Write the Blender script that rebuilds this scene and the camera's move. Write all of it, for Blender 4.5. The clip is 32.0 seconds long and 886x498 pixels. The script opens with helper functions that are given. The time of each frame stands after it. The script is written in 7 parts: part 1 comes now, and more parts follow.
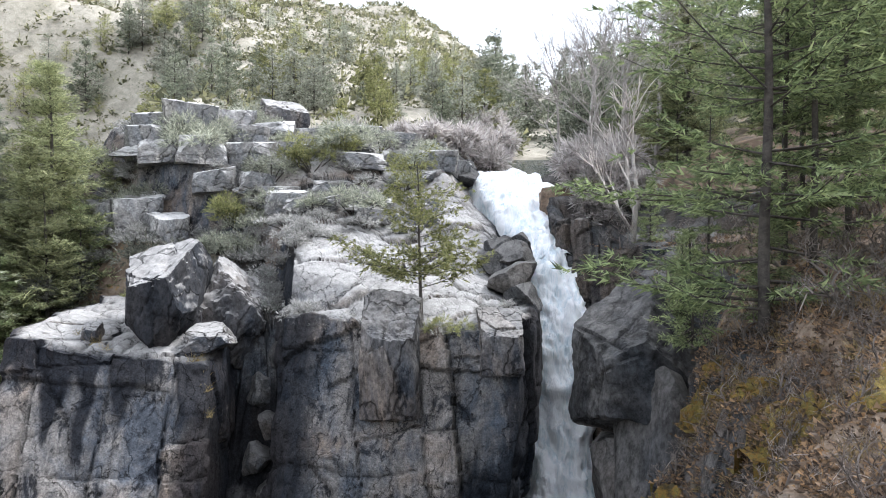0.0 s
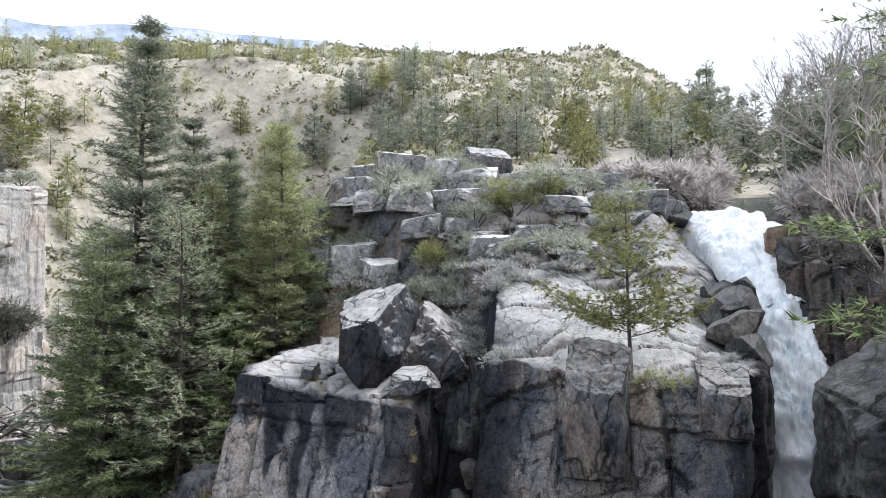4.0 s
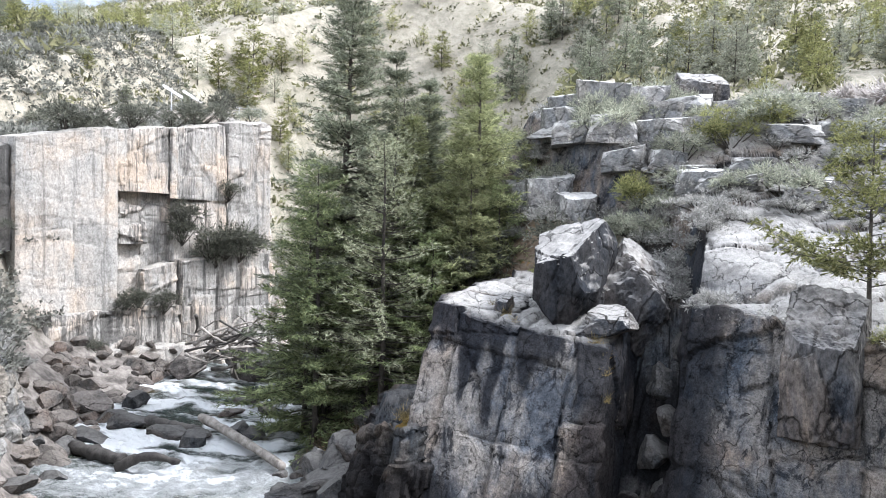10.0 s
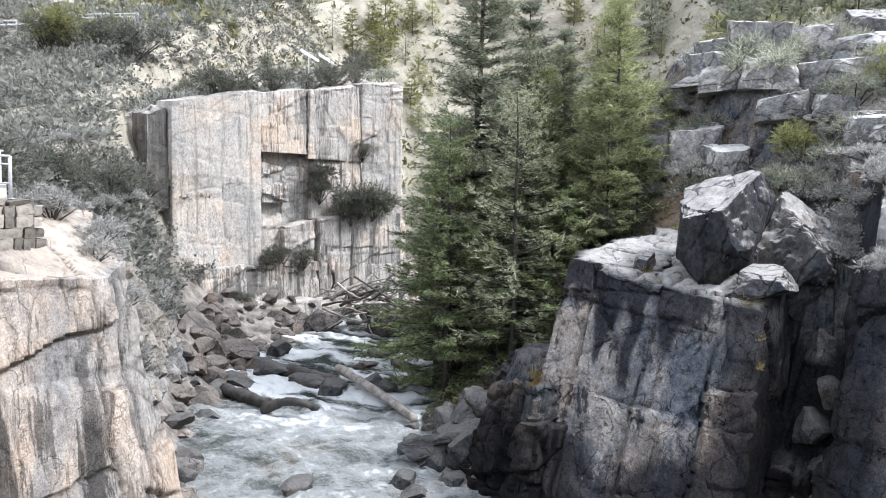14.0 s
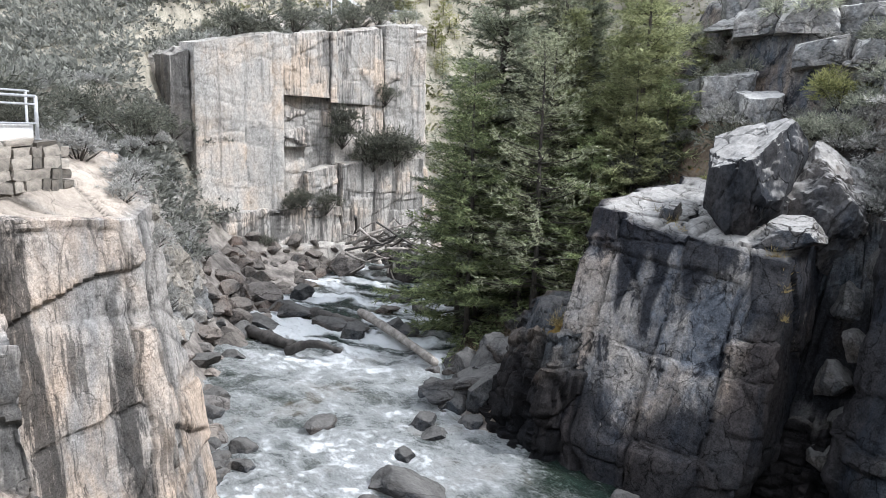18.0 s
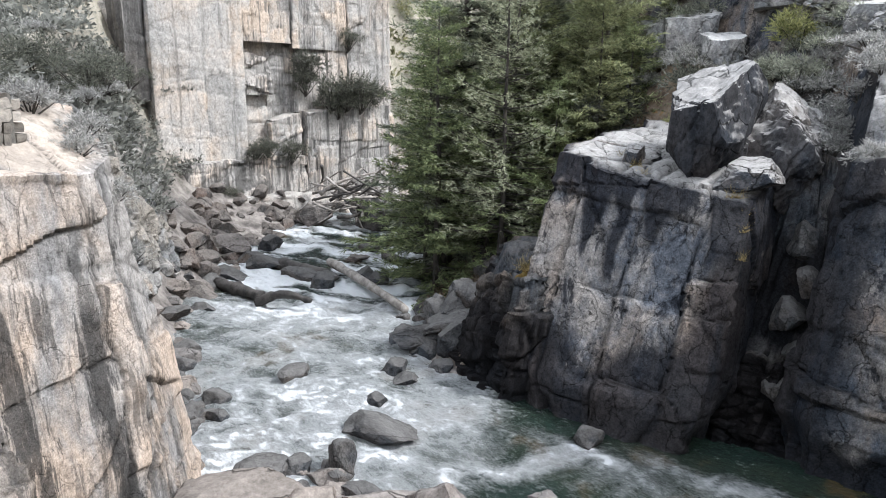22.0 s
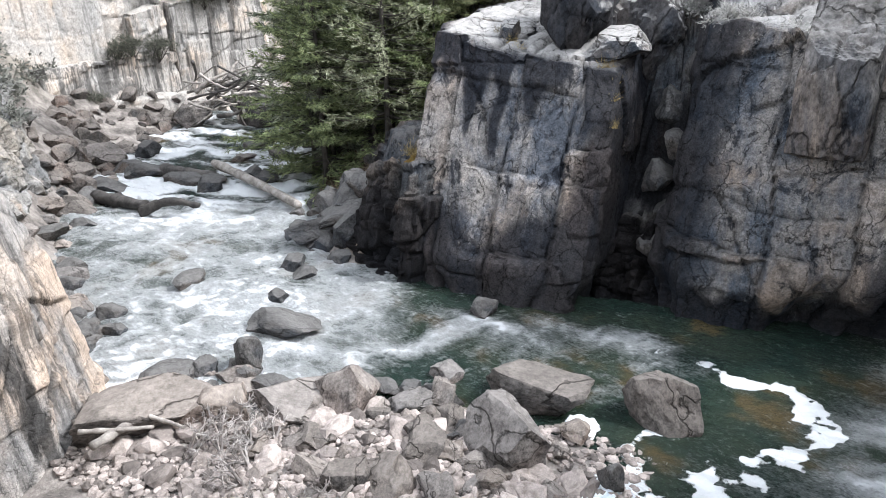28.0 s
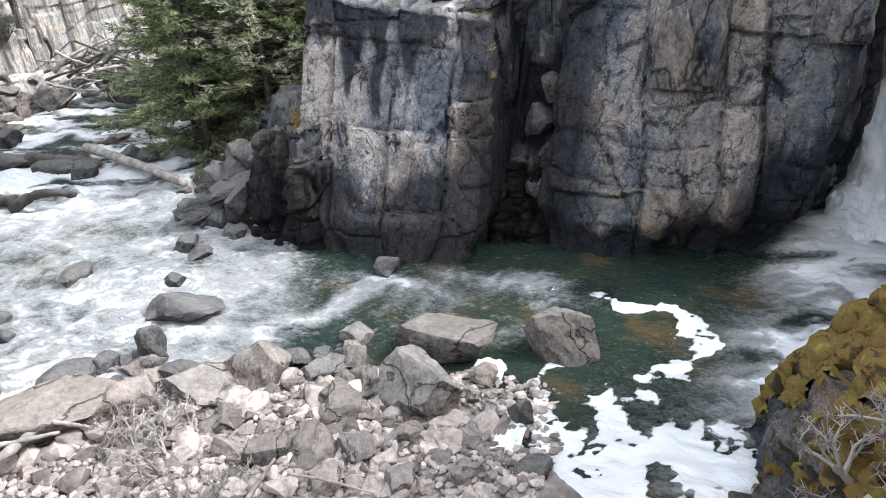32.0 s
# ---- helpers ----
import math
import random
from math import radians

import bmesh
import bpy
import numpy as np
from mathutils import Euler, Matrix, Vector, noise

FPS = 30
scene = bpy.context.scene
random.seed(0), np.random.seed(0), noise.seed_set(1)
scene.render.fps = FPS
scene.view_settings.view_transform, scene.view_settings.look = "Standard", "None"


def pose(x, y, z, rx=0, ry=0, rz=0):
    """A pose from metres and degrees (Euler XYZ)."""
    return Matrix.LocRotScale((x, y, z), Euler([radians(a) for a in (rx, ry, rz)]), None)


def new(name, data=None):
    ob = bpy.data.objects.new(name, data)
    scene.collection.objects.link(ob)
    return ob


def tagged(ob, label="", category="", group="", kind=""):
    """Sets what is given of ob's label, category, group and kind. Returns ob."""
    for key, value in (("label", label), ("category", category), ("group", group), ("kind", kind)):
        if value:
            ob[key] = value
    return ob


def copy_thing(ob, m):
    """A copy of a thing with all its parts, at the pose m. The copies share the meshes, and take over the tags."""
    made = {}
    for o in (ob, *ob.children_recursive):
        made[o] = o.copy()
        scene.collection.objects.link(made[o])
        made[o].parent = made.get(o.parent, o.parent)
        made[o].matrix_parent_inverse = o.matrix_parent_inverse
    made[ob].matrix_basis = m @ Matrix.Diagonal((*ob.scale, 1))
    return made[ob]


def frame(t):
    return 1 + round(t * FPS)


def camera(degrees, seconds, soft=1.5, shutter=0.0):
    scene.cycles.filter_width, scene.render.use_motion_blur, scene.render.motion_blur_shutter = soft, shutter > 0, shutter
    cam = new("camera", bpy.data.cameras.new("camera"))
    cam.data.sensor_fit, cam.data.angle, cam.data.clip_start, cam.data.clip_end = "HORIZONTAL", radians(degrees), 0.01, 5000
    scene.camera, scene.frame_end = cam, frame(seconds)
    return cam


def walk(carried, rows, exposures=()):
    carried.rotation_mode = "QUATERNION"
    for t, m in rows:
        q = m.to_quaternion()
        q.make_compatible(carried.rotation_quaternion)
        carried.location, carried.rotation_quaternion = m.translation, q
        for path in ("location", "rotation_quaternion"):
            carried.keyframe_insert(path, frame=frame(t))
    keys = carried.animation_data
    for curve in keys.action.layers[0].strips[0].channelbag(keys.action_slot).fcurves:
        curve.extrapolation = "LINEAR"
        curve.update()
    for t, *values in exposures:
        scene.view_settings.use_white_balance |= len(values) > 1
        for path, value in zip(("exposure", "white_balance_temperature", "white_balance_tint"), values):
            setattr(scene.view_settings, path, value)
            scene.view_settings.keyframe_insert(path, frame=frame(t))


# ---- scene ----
from mathutils.bvhtree import BVHTree

cam = camera(65.8, 32.0, soft=1.0)
EYE = 14.0
# seconds, place from the first eye (m), turn as pose() takes it
ROWS = [
    (0.0, 0.000, -0.000, 0.000, 90.00, -0.00, -0.00),
    (0.5, 0.011, 0.053, 0.012, 91.02, -0.15, 1.11),
    (1.0, 0.007, 0.138, 0.019, 92.01, -0.09, 2.91),
    (1.5, -0.004, 0.247, 0.021, 92.38, 0.17, 4.94),
    (2.0, -0.037, 0.393, 0.027, 93.16, 0.33, 7.07),
    (2.5, -0.073, 0.541, 0.028, 93.87, 0.36, 9.17),
    (3.0, -0.105, 0.693, 0.033, 93.93, 0.11, 11.49),
    (3.5, -0.134, 0.837, 0.045, 93.55, 0.09, 14.08),
    (4.0, -0.151, 0.974, 0.054, 93.65, -0.37, 16.82),
    (4.5, -0.176, 1.079, 0.063, 93.56, -0.58, 19.24),
    (6.5, -0.257, 1.292, 0.075, 92.89, -0.91, 26.41),
    (7.0, -0.284, 1.369, 0.072, 92.15, -1.14, 28.16),
    (7.5, -0.299, 1.429, 0.067, 91.55, -1.33, 28.60),
    (8.0, -0.303, 1.466, 0.070, 90.79, -1.39, 29.29),
    (8.5, -0.316, 1.505, 0.051, 89.43, -1.42, 29.22),
    (9.0, -0.366, 1.553, 0.032, 88.93, -1.64, 29.85),
    (9.5, -0.461, 1.623, -0.010, 88.46, -1.79, 31.73),
    (10.0, -0.551, 1.703, -0.045, 87.92, -2.14, 32.98),
    (10.5, -0.645, 1.781, -0.082, 87.46, -1.90, 34.74),
    (11.0, -0.738, 1.854, -0.129, 87.03, -1.68, 35.87),
    (11.5, -0.845, 1.935, -0.187, 86.58, -2.16, 37.72),
    (12.0, -0.943, 2.011, -0.266, 85.97, -2.28, 39.11),
    (12.5, -1.010, 2.079, -0.367, 85.56, -2.53, 39.94),
    (13.0, -1.082, 2.128, -0.448, 85.59, -2.27, 41.36),
    (13.5, -1.164, 2.151, -0.495, 85.24, -2.12, 42.64),
    (14.0, -1.226, 2.165, -0.515, 84.52, -1.93, 43.60),
    (14.5, -1.281, 2.188, -0.527, 84.44, -1.91, 44.71),
    (16.5, -1.340, 2.207, -0.546, 82.37, -2.35, 45.77),
    (17.0, -1.341, 2.195, -0.552, 81.52, -2.54, 45.69),
    (17.5, -1.342, 2.194, -0.549, 80.74, -2.53, 45.60),
    (18.0, -1.327, 2.189, -0.545, 80.00, -2.51, 45.50),
    (18.5, -1.311, 2.187, -0.551, 79.54, -2.64, 45.29),
    (19.0, -1.293, 2.189, -0.547, 78.68, -2.10, 45.24),
    (19.5, -1.253, 2.176, -0.540, 77.80, -2.05, 44.55),
    (20.0, -1.229, 2.180, -0.540, 77.37, -2.06, 44.32),
    (20.5, -1.208, 2.169, -0.538, 76.91, -1.96, 44.05),
    (21.0, -1.199, 2.168, -0.539, 76.59, -1.86, 43.79),
    (21.5, -1.176, 2.166, -0.526, 76.27, -1.81, 43.44),
    (22.0, -1.145, 2.158, -0.497, 75.69, -1.80, 42.77),
    (22.5, -1.107, 2.155, -0.491, 75.04, -1.70, 42.42),
    (23.0, -1.065, 2.160, -0.486, 74.21, -1.44, 42.04),
    (23.5, -1.028, 2.147, -0.478, 73.40, -1.32, 41.31),
    (24.0, -0.996, 2.144, -0.462, 72.40, -0.49, 40.50),
    (24.5, -0.952, 2.135, -0.449, 72.00, -0.69, 39.58),
    (25.0, -0.904, 2.129, -0.443, 71.18, -0.64, 39.24),
    (25.5, -0.842, 2.123, -0.448, 70.20, -0.72, 38.44),
    (27.5, -0.609, 2.146, -0.467, 66.84, 0.32, 34.73),
    (28.0, -0.568, 2.113, -0.418, 66.45, 0.57, 33.22),
    (28.5, -0.520, 2.086, -0.354, 66.04, 0.66, 31.87),
    (29.0, -0.463, 2.074, -0.287, 65.49, 0.87, 30.90),
    (29.5, -0.385, 2.076, -0.225, 64.76, 1.41, 29.47),
    (30.0, -0.325, 2.087, -0.175, 63.62, 2.10, 28.23),
    (30.5, -0.291, 2.083, -0.141, 63.04, 2.64, 27.13),
    (31.0, -0.286, 2.065, -0.099, 62.57, 2.94, 25.92),
    (31.5, -0.260, 2.034, -0.056, 62.31, 2.91, 24.55),
    (32.0, -0.222, 2.018, -0.017, 62.13, 3.01, 23.15),
]
walk(cam, [(t, pose(x, y, EYE + z, rx, ry, rz)) for t, x, y, z, rx, ry, rz in ROWS], [(0.0, 0.80, 6000, 11), (4.0, 0.53, 6000, 11), (8.0, 0.78, 6000, 11), (12.0, 0.90, 5960, 11), (14.0, 0.74, 5980, 11), (18.0, 0.52, 6020, 10), (24.0, 0.70, 6050, 10), (32.0, 1.08, 6100, 11)])

# ---------------------------------------------------------------- light
world = bpy.data.worlds.new("sky")
scene.world = world
world.use_nodes = True
wn, wl = world.node_tree.nodes, world.node_tree.links
sky = wn.new("ShaderNodeTexSky")
sky.sky_type = "NISHITA"
sky.sun_disc = False
SUN_EL, SUN_AZ = radians(50), radians(58)      # azimuth clockwise from +y
sky.sun_elevation, sky.sun_rotation = SUN_EL, SUN_AZ
sky.air_density, sky.dust_density, sky.ozone_density = 1.0, 6.0, 1.0
# thin high cloud whitens the sky
white = wn.new("ShaderNodeMix")
white.data_type = "RGBA"
white.inputs[0].default_value = 0.75
white.inputs[7].default_value = (11.0, 11.3, 11.8, 1)
wl.new(sky.outputs[0], white.inputs[6])
wl.new(white.outputs[2], wn["Background"].inputs[0])
wn["Background"].inputs[1].default_value = 0.132
sun = new("sun", bpy.data.lights.new("sun", "SUN"))
sun.data.energy, sun.data.angle, sun.data.color = 3.0, radians(7), (1.0, 0.98, 0.95)
sd = Vector((math.sin(SUN_AZ) * math.cos(SUN_EL), math.cos(SUN_AZ) * math.cos(SUN_EL), math.sin(SUN_EL)))
sun.matrix_world = Matrix.Translation((40, 20, 80)) @ sd.to_track_quat("Z", "Y").to_matrix().to_4x4()

# ---------------------------------------------------------------- noise in numpy


def hash3(ix, iy, iz, seed=0):
    h = (ix.astype(np.int64) * 374761393 + iy.astype(np.int64) * 668265263 + iz.astype(np.int64) * 2147483647 + seed * 974711) & 0xFFFFFFFF
    h = ((h ^ (h >> 13)) * 1274126177) & 0xFFFFFFFF
    h = ((h ^ (h >> 16)) * 2246822519) & 0xFFFFFFFF
    return ((h ^ (h >> 15)) & 0xFFFFFF) / float(0xFFFFFF)


def vnoise(p, seed=0):
    """Smooth value noise of points (n, 3), about -1 to 1."""
    i = np.floor(p)
    f = p - i
    f = f * f * f * (f * (f * 6 - 15) + 10)
    out = 0
    for a in (0, 1):
        for b in (0, 1):
            for c in (0, 1):
                w = (f[:, 0] if a else 1 - f[:, 0]) * (f[:, 1] if b else 1 - f[:, 1]) * (f[:, 2] if c else 1 - f[:, 2])
                out = out + w * hash3(i[:, 0] + a, i[:, 1] + b, i[:, 2] + c, seed)
    return out * 2 - 1


def fbm(p, octaves=4, seed=0, gain=0.5):
    out, amp = 0, 1.0
    for k in range(octaves):
        out = out + amp * vnoise(p * 2.03 ** k + 17.3 * k, seed + k)
        amp *= gain
    return out


def cells(p, seed=0):
    """Voronoi cells of points (n, 3): a random number for the cell, and the distance to its border."""
    i = np.floor(p)
    f1, f2 = np.full(len(p), 9.0), np.full(len(p), 9.0)
    val = np.zeros(len(p))
    for a in (-1, 0, 1):
        for b in (-1, 0, 1):
            for c in (-1, 0, 1):
                q = i + (a, b, c)
                o = np.stack([hash3(q[:, 0], q[:, 1], q[:, 2], seed + s) for s in (1, 2, 3)], 1)
                d = np.abs(q + 0.1 + 0.8 * o - p)
                d = 0.6 * d.max(1) + 0.4 * np.sqrt((d * d).sum(1))
                v = hash3(q[:, 0], q[:, 1], q[:, 2], seed + 4)
                near = d < f1
                f2 = np.where(near, f1, np.minimum(f2, d))
                val = np.where(near, v, val)
                f1 = np.where(near, d, f1)
    return val, f2 - f1


def smooth(a, b, x):
    t = np.clip((x - a) / (b - a), 0, 1)
    return t * t * (3 - 2 * t)


# ---------------------------------------------------------------- mesh helpers
def mesh_of(name, verts, faces, material=None, shade=True):
    me = bpy.data.meshes.new(name)
    me.from_pydata([tuple(v) for v in np.asarray(verts, float)], [], [tuple(int(i) for i in f) for f in faces])
    if material:
        me.materials.append(material)
    if shade:
        me.shade_smooth()
    me.update()
    return me


def grid_faces(n, m, wrap=False):
    """Quads of a grid with n rows of m points; wrap joins the last column to the first."""
    cols = m if wrap else m - 1
    r, c = np.meshgrid(np.arange(n - 1), np.arange(cols), indexing="ij")
    r, c = r.ravel(), c.ravel()
    d = (c + 1) % m
    return np.stack([r * m + c, r * m + d, (r + 1) * m + d, (r + 1) * m + c], 1)


def part(name, me, parent, label=""):
    ob = new(name, me)
    ob.parent = parent
    if label:
        ob["label"] = label
    return ob


def thing(name, label, category, group="", at=None):
    ob = tagged(new(name), label, category, group)
    if at is not None:
        ob.matrix_basis = at
    return ob


def tube(points, radii, sides=6, close=True):
    """Verts and faces of a tube through points."""
    pts = np.asarray(points, float)
    tan = np.gradient(pts, axis=0)
    tan /= np.linalg.norm(tan, axis=1)[:, None] + 1e-9
    ref = np.where(np.abs(tan[:, 2:3]) > 0.9, [[1.0, 0, 0]], [[0, 0, 1.0]])
    u = np.cross(tan, ref)
    u /= np.linalg.norm(u, axis=1)[:, None] + 1e-9
    v = np.cross(tan, u)
    a = np.arange(sides) * 2 * math.pi / sides
    ring = np.cos(a)[None, :, None] * u[:, None, :] + np.sin(a)[None, :, None] * v[:, None, :]
    verts = (pts[:, None, :] + ring * np.asarray(radii)[:, None, None]).reshape(-1, 3)
    faces = [tuple(f) for f in grid_faces(len(pts), sides, True)]
    if close:
        faces += [tuple(range(sides))[::-1], tuple(range((len(pts) - 1) * sides, len(pts) * sides))]
    return verts, faces


def merge(pieces):
    """One (verts, faces) out of several."""
    vs, fs, n = [], [], 0
    for v, f in pieces:
        vs.append(np.asarray(v, float))
        fs += [tuple(int(i) + n for i in q) for q in f]
        n += len(v)
    return np.concatenate(vs), fs


# ---------------------------------------------------------------- materials
def material(name):
    m = bpy.data.materials.new(name)
    m.use_nodes = True
    nt = m.node_tree
    return m, nt, nt.nodes["Principled BSDF"]


def coords(nt, scale, source="Object"):
    tc = nt.nodes.new("ShaderNodeTexCoord")
    mp = nt.nodes.new("ShaderNodeMapping")
    mp.inputs["Scale"].default_value = scale
    nt.links.new(tc.outputs[source], mp.inputs[0])
    return mp.outputs[0]


def noise_tex(nt, vec, scale, detail=5, rough=0.6, dist=0.0):
    n = nt.nodes.new("ShaderNodeTexNoise")
    n.inputs["Scale"].default_value, n.inputs["Detail"].default_value = scale, detail
    n.inputs["Roughness"].default_value, n.inputs["Distortion"].default_value = rough, dist
    if vec is not None:
        nt.links.new(vec, n.inputs["Vector"])
    return n.outputs["Fac"]


def ramp(nt, fac, stops):
    r = nt.nodes.new("ShaderNodeValToRGB")
    el = r.color_ramp.elements
    while len(el) < len(stops):
        el.new(0.5)
    for e, (p, c) in zip(el, stops):
        e.position = p
        e.color = (*c, 1) if isinstance(c, tuple) else (c, c, c, 1)
    nt.links.new(fac, r.inputs[0])
    return r.outputs[0]


def mix(nt, fac, a, b, kind="MIX"):
    m = nt.nodes.new("ShaderNodeMix")
    m.data_type, m.blend_type = "RGBA", kind
    for socket, v in ((m.inputs[0], fac), (m.inputs[6], a), (m.inputs[7], b)):
        if isinstance(v, tuple):
            socket.default_value = (*v, 1)
        elif isinstance(v, (int, float)):
            socket.default_value = v
        else:
            nt.links.new(v, socket)
    return m.outputs[2]


def calc(nt, op, a, b=0.0, clamp=False):
    m = nt.nodes.new("ShaderNodeMath")
    m.operation, m.use_clamp = op, clamp
    for s, v in ((m.inputs[0], a), (m.inputs[1], b)):
        if isinstance(v, (int, float)):
            s.default_value = v
        else:
            nt.links.new(v, s)
    return m.outputs[0]


def bump(nt, bs, height, strength=0.4, distance=0.05):
    b = nt.nodes.new("ShaderNodeBump")
    b.inputs["Strength"].default_value, b.inputs["Distance"].default_value = strength, distance
    nt.links.new(height, b.inputs["Height"])
    nt.links.new(b.outputs[0], bs.inputs["Normal"])


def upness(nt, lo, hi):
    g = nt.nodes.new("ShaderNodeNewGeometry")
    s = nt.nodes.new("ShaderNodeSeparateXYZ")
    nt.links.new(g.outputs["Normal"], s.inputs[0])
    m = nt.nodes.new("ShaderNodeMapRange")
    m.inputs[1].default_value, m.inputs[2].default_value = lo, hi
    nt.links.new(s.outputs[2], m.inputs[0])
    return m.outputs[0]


def rock_material(name, pale, mid, warm, cool, stain, top, stain_at=0.55, streak=0.14, up_at=(0.42, 0.78), lines=0.7, grain=0.85, rust=0.4, vary=False, drip=0.2, crust=0.0, seams=0.8):
    """Jointed granite: clean bleached tops, lightened further as skylit; faces block by block in grey, tan and
    blue-grey lichen, with dark water streaks, painted-in shade, and crack shadow painted into the joints.
    """
    m, nt, bs = material(name)
    v = coords(nt, (1, 1, 1))
    vs = coords(nt, (1, 1, streak))
    big = noise_tex(nt, v, 0.20, 5, 0.62, 0.4)
    med = noise_tex(nt, v, 0.9, 8, 0.72, 0.3)
    fine = noise_tex(nt, v, 5.0, 10, 0.78)

    def given(key):
        at = nt.nodes.new("ShaderNodeAttribute")
        at.attribute_name = key
        return at.outputs["Fac"]

    tone, crack_shade, stain_shade = given("tone"), given("crack_shade"), given("stain_shade")
    col = ramp(nt, med, [(0.34, mid), (0.52, pale), (0.66, mid)])
    hue = calc(nt, "ADD", big, calc(nt, "MULTIPLY", calc(nt, "SUBTRACT", tone, 0.5), 0.28))
    col = mix(nt, ramp(nt, hue, [(0.44, 0.0), (0.64, 0.85)]), col, warm)
    lichen = calc(nt, "SUBTRACT", noise_tex(nt, coords(nt, (1.3, 1.3, 0.4)), 0.36, 7, 0.7, 0.5), calc(nt, "MULTIPLY", calc(nt, "SUBTRACT", tone, 0.5), 0.22))
    col = mix(nt, ramp(nt, lichen, [(0.46, 0.0), (0.62, 0.8)]), col, cool)
    col = mix(nt, 1.0, col, ramp(nt, tone, [(0.0, 0.78), (1.0, 1.2)]), "MULTIPLY")
    iron = ramp(nt, noise_tex(nt, coords(nt, (1, 1, 0.45)), 0.55, 6, 0.7, 0.6), [(0.60, 0.0), (0.70, rust)])
    col = mix(nt, iron, col, (0.24, 0.15, 0.085))
    boost = calc(nt, "MULTIPLY", stain_shade, 0.21)
    wet = ramp(nt, calc(nt, "ADD", noise_tex(nt, vs, 0.8, 8, 0.72, 0.25), boost), [(stain_at - 0.01, 0.0), (stain_at + 0.07, 0.9)])
    thin = ramp(nt, calc(nt, "ADD", noise_tex(nt, vs, 3.2, 8, 0.74, 0.15), boost), [(stain_at + 0.01, 0.0), (stain_at + 0.05, 0.85)])
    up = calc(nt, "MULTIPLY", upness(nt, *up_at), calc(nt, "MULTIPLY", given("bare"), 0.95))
    streaks = calc(nt, "MULTIPLY", calc(nt, "MAXIMUM", wet, thin), calc(nt, "ADD", calc(nt, "MULTIPLY", stain_shade, 1.1), drip, True))
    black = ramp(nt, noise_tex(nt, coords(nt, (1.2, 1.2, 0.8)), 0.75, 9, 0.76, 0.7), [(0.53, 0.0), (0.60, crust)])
    # streaks and crust are stains; solid areas also hold painted-in shade
    solid_dark = calc(nt, "SUBTRACT", calc(nt, "MULTIPLY", stain_shade, 1.6), 1.3, True)
    dark = calc(nt, "MULTIPLY", calc(nt, "MAXIMUM", calc(nt, "MAXIMUM", streaks, black), calc(nt, "MULTIPLY", solid_dark, 0.85)), calc(nt, "SUBTRACT", 1.0, up))
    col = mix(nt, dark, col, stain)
    # tops lightened by slope: bleaching, plus sky light painted into the colour
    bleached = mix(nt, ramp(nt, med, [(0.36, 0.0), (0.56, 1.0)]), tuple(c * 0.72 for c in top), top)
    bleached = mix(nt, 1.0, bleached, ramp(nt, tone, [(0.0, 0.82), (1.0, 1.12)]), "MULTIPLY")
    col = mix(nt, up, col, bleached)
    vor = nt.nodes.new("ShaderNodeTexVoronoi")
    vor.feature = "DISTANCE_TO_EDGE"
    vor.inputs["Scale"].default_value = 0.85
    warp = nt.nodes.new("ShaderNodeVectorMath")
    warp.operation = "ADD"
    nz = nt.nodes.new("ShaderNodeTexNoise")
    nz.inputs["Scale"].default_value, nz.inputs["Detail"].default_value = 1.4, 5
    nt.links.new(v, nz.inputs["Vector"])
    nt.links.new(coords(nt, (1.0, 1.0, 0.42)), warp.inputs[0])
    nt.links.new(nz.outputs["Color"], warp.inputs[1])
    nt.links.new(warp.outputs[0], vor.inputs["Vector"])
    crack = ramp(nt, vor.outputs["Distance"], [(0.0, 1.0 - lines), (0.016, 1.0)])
    crack = calc(nt, "MULTIPLY", crack, calc(nt, "SUBTRACT", 1.0, calc(nt, "MULTIPLY", crack_shade, seams)))
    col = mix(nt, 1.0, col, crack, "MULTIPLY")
    speck = ramp(nt, fine, [(0.36, 0.34), (0.5, 0.98), (0.63, 1.42)])
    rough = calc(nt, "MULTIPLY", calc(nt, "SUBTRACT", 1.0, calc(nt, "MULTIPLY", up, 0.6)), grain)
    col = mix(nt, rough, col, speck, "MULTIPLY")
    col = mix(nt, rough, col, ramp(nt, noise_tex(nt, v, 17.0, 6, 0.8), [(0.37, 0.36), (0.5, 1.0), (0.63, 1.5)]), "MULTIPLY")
    if vary:
        info = nt.nodes.new("ShaderNodeObjectInfo")
        col = mix(nt, 1.0, col, ramp(nt, info.outputs["Random"], [(0.0, (0.52, 0.51, 0.50)), (0.35, (0.88, 0.83, 0.78)), (0.6, (0.70, 0.71, 0.72)), (1.0, (1.05, 1.0, 0.95))]), "MULTIPLY")
    nt.links.new(col, bs.inputs["Base Color"])
    bs.inputs["Roughness"].default_value = 0.85
    bs.inputs["Specular IOR Level"].default_value = 0.08
    h = calc(nt, "ADD", calc(nt, "MULTIPLY", med, 0.9), calc(nt, "MULTIPLY", fine, 0.7))
    h = calc(nt, "ADD", h, calc(nt, "MULTIPLY", crack, 0.8))
    bump(nt, bs, h, 0.9, 0.11)
    return m


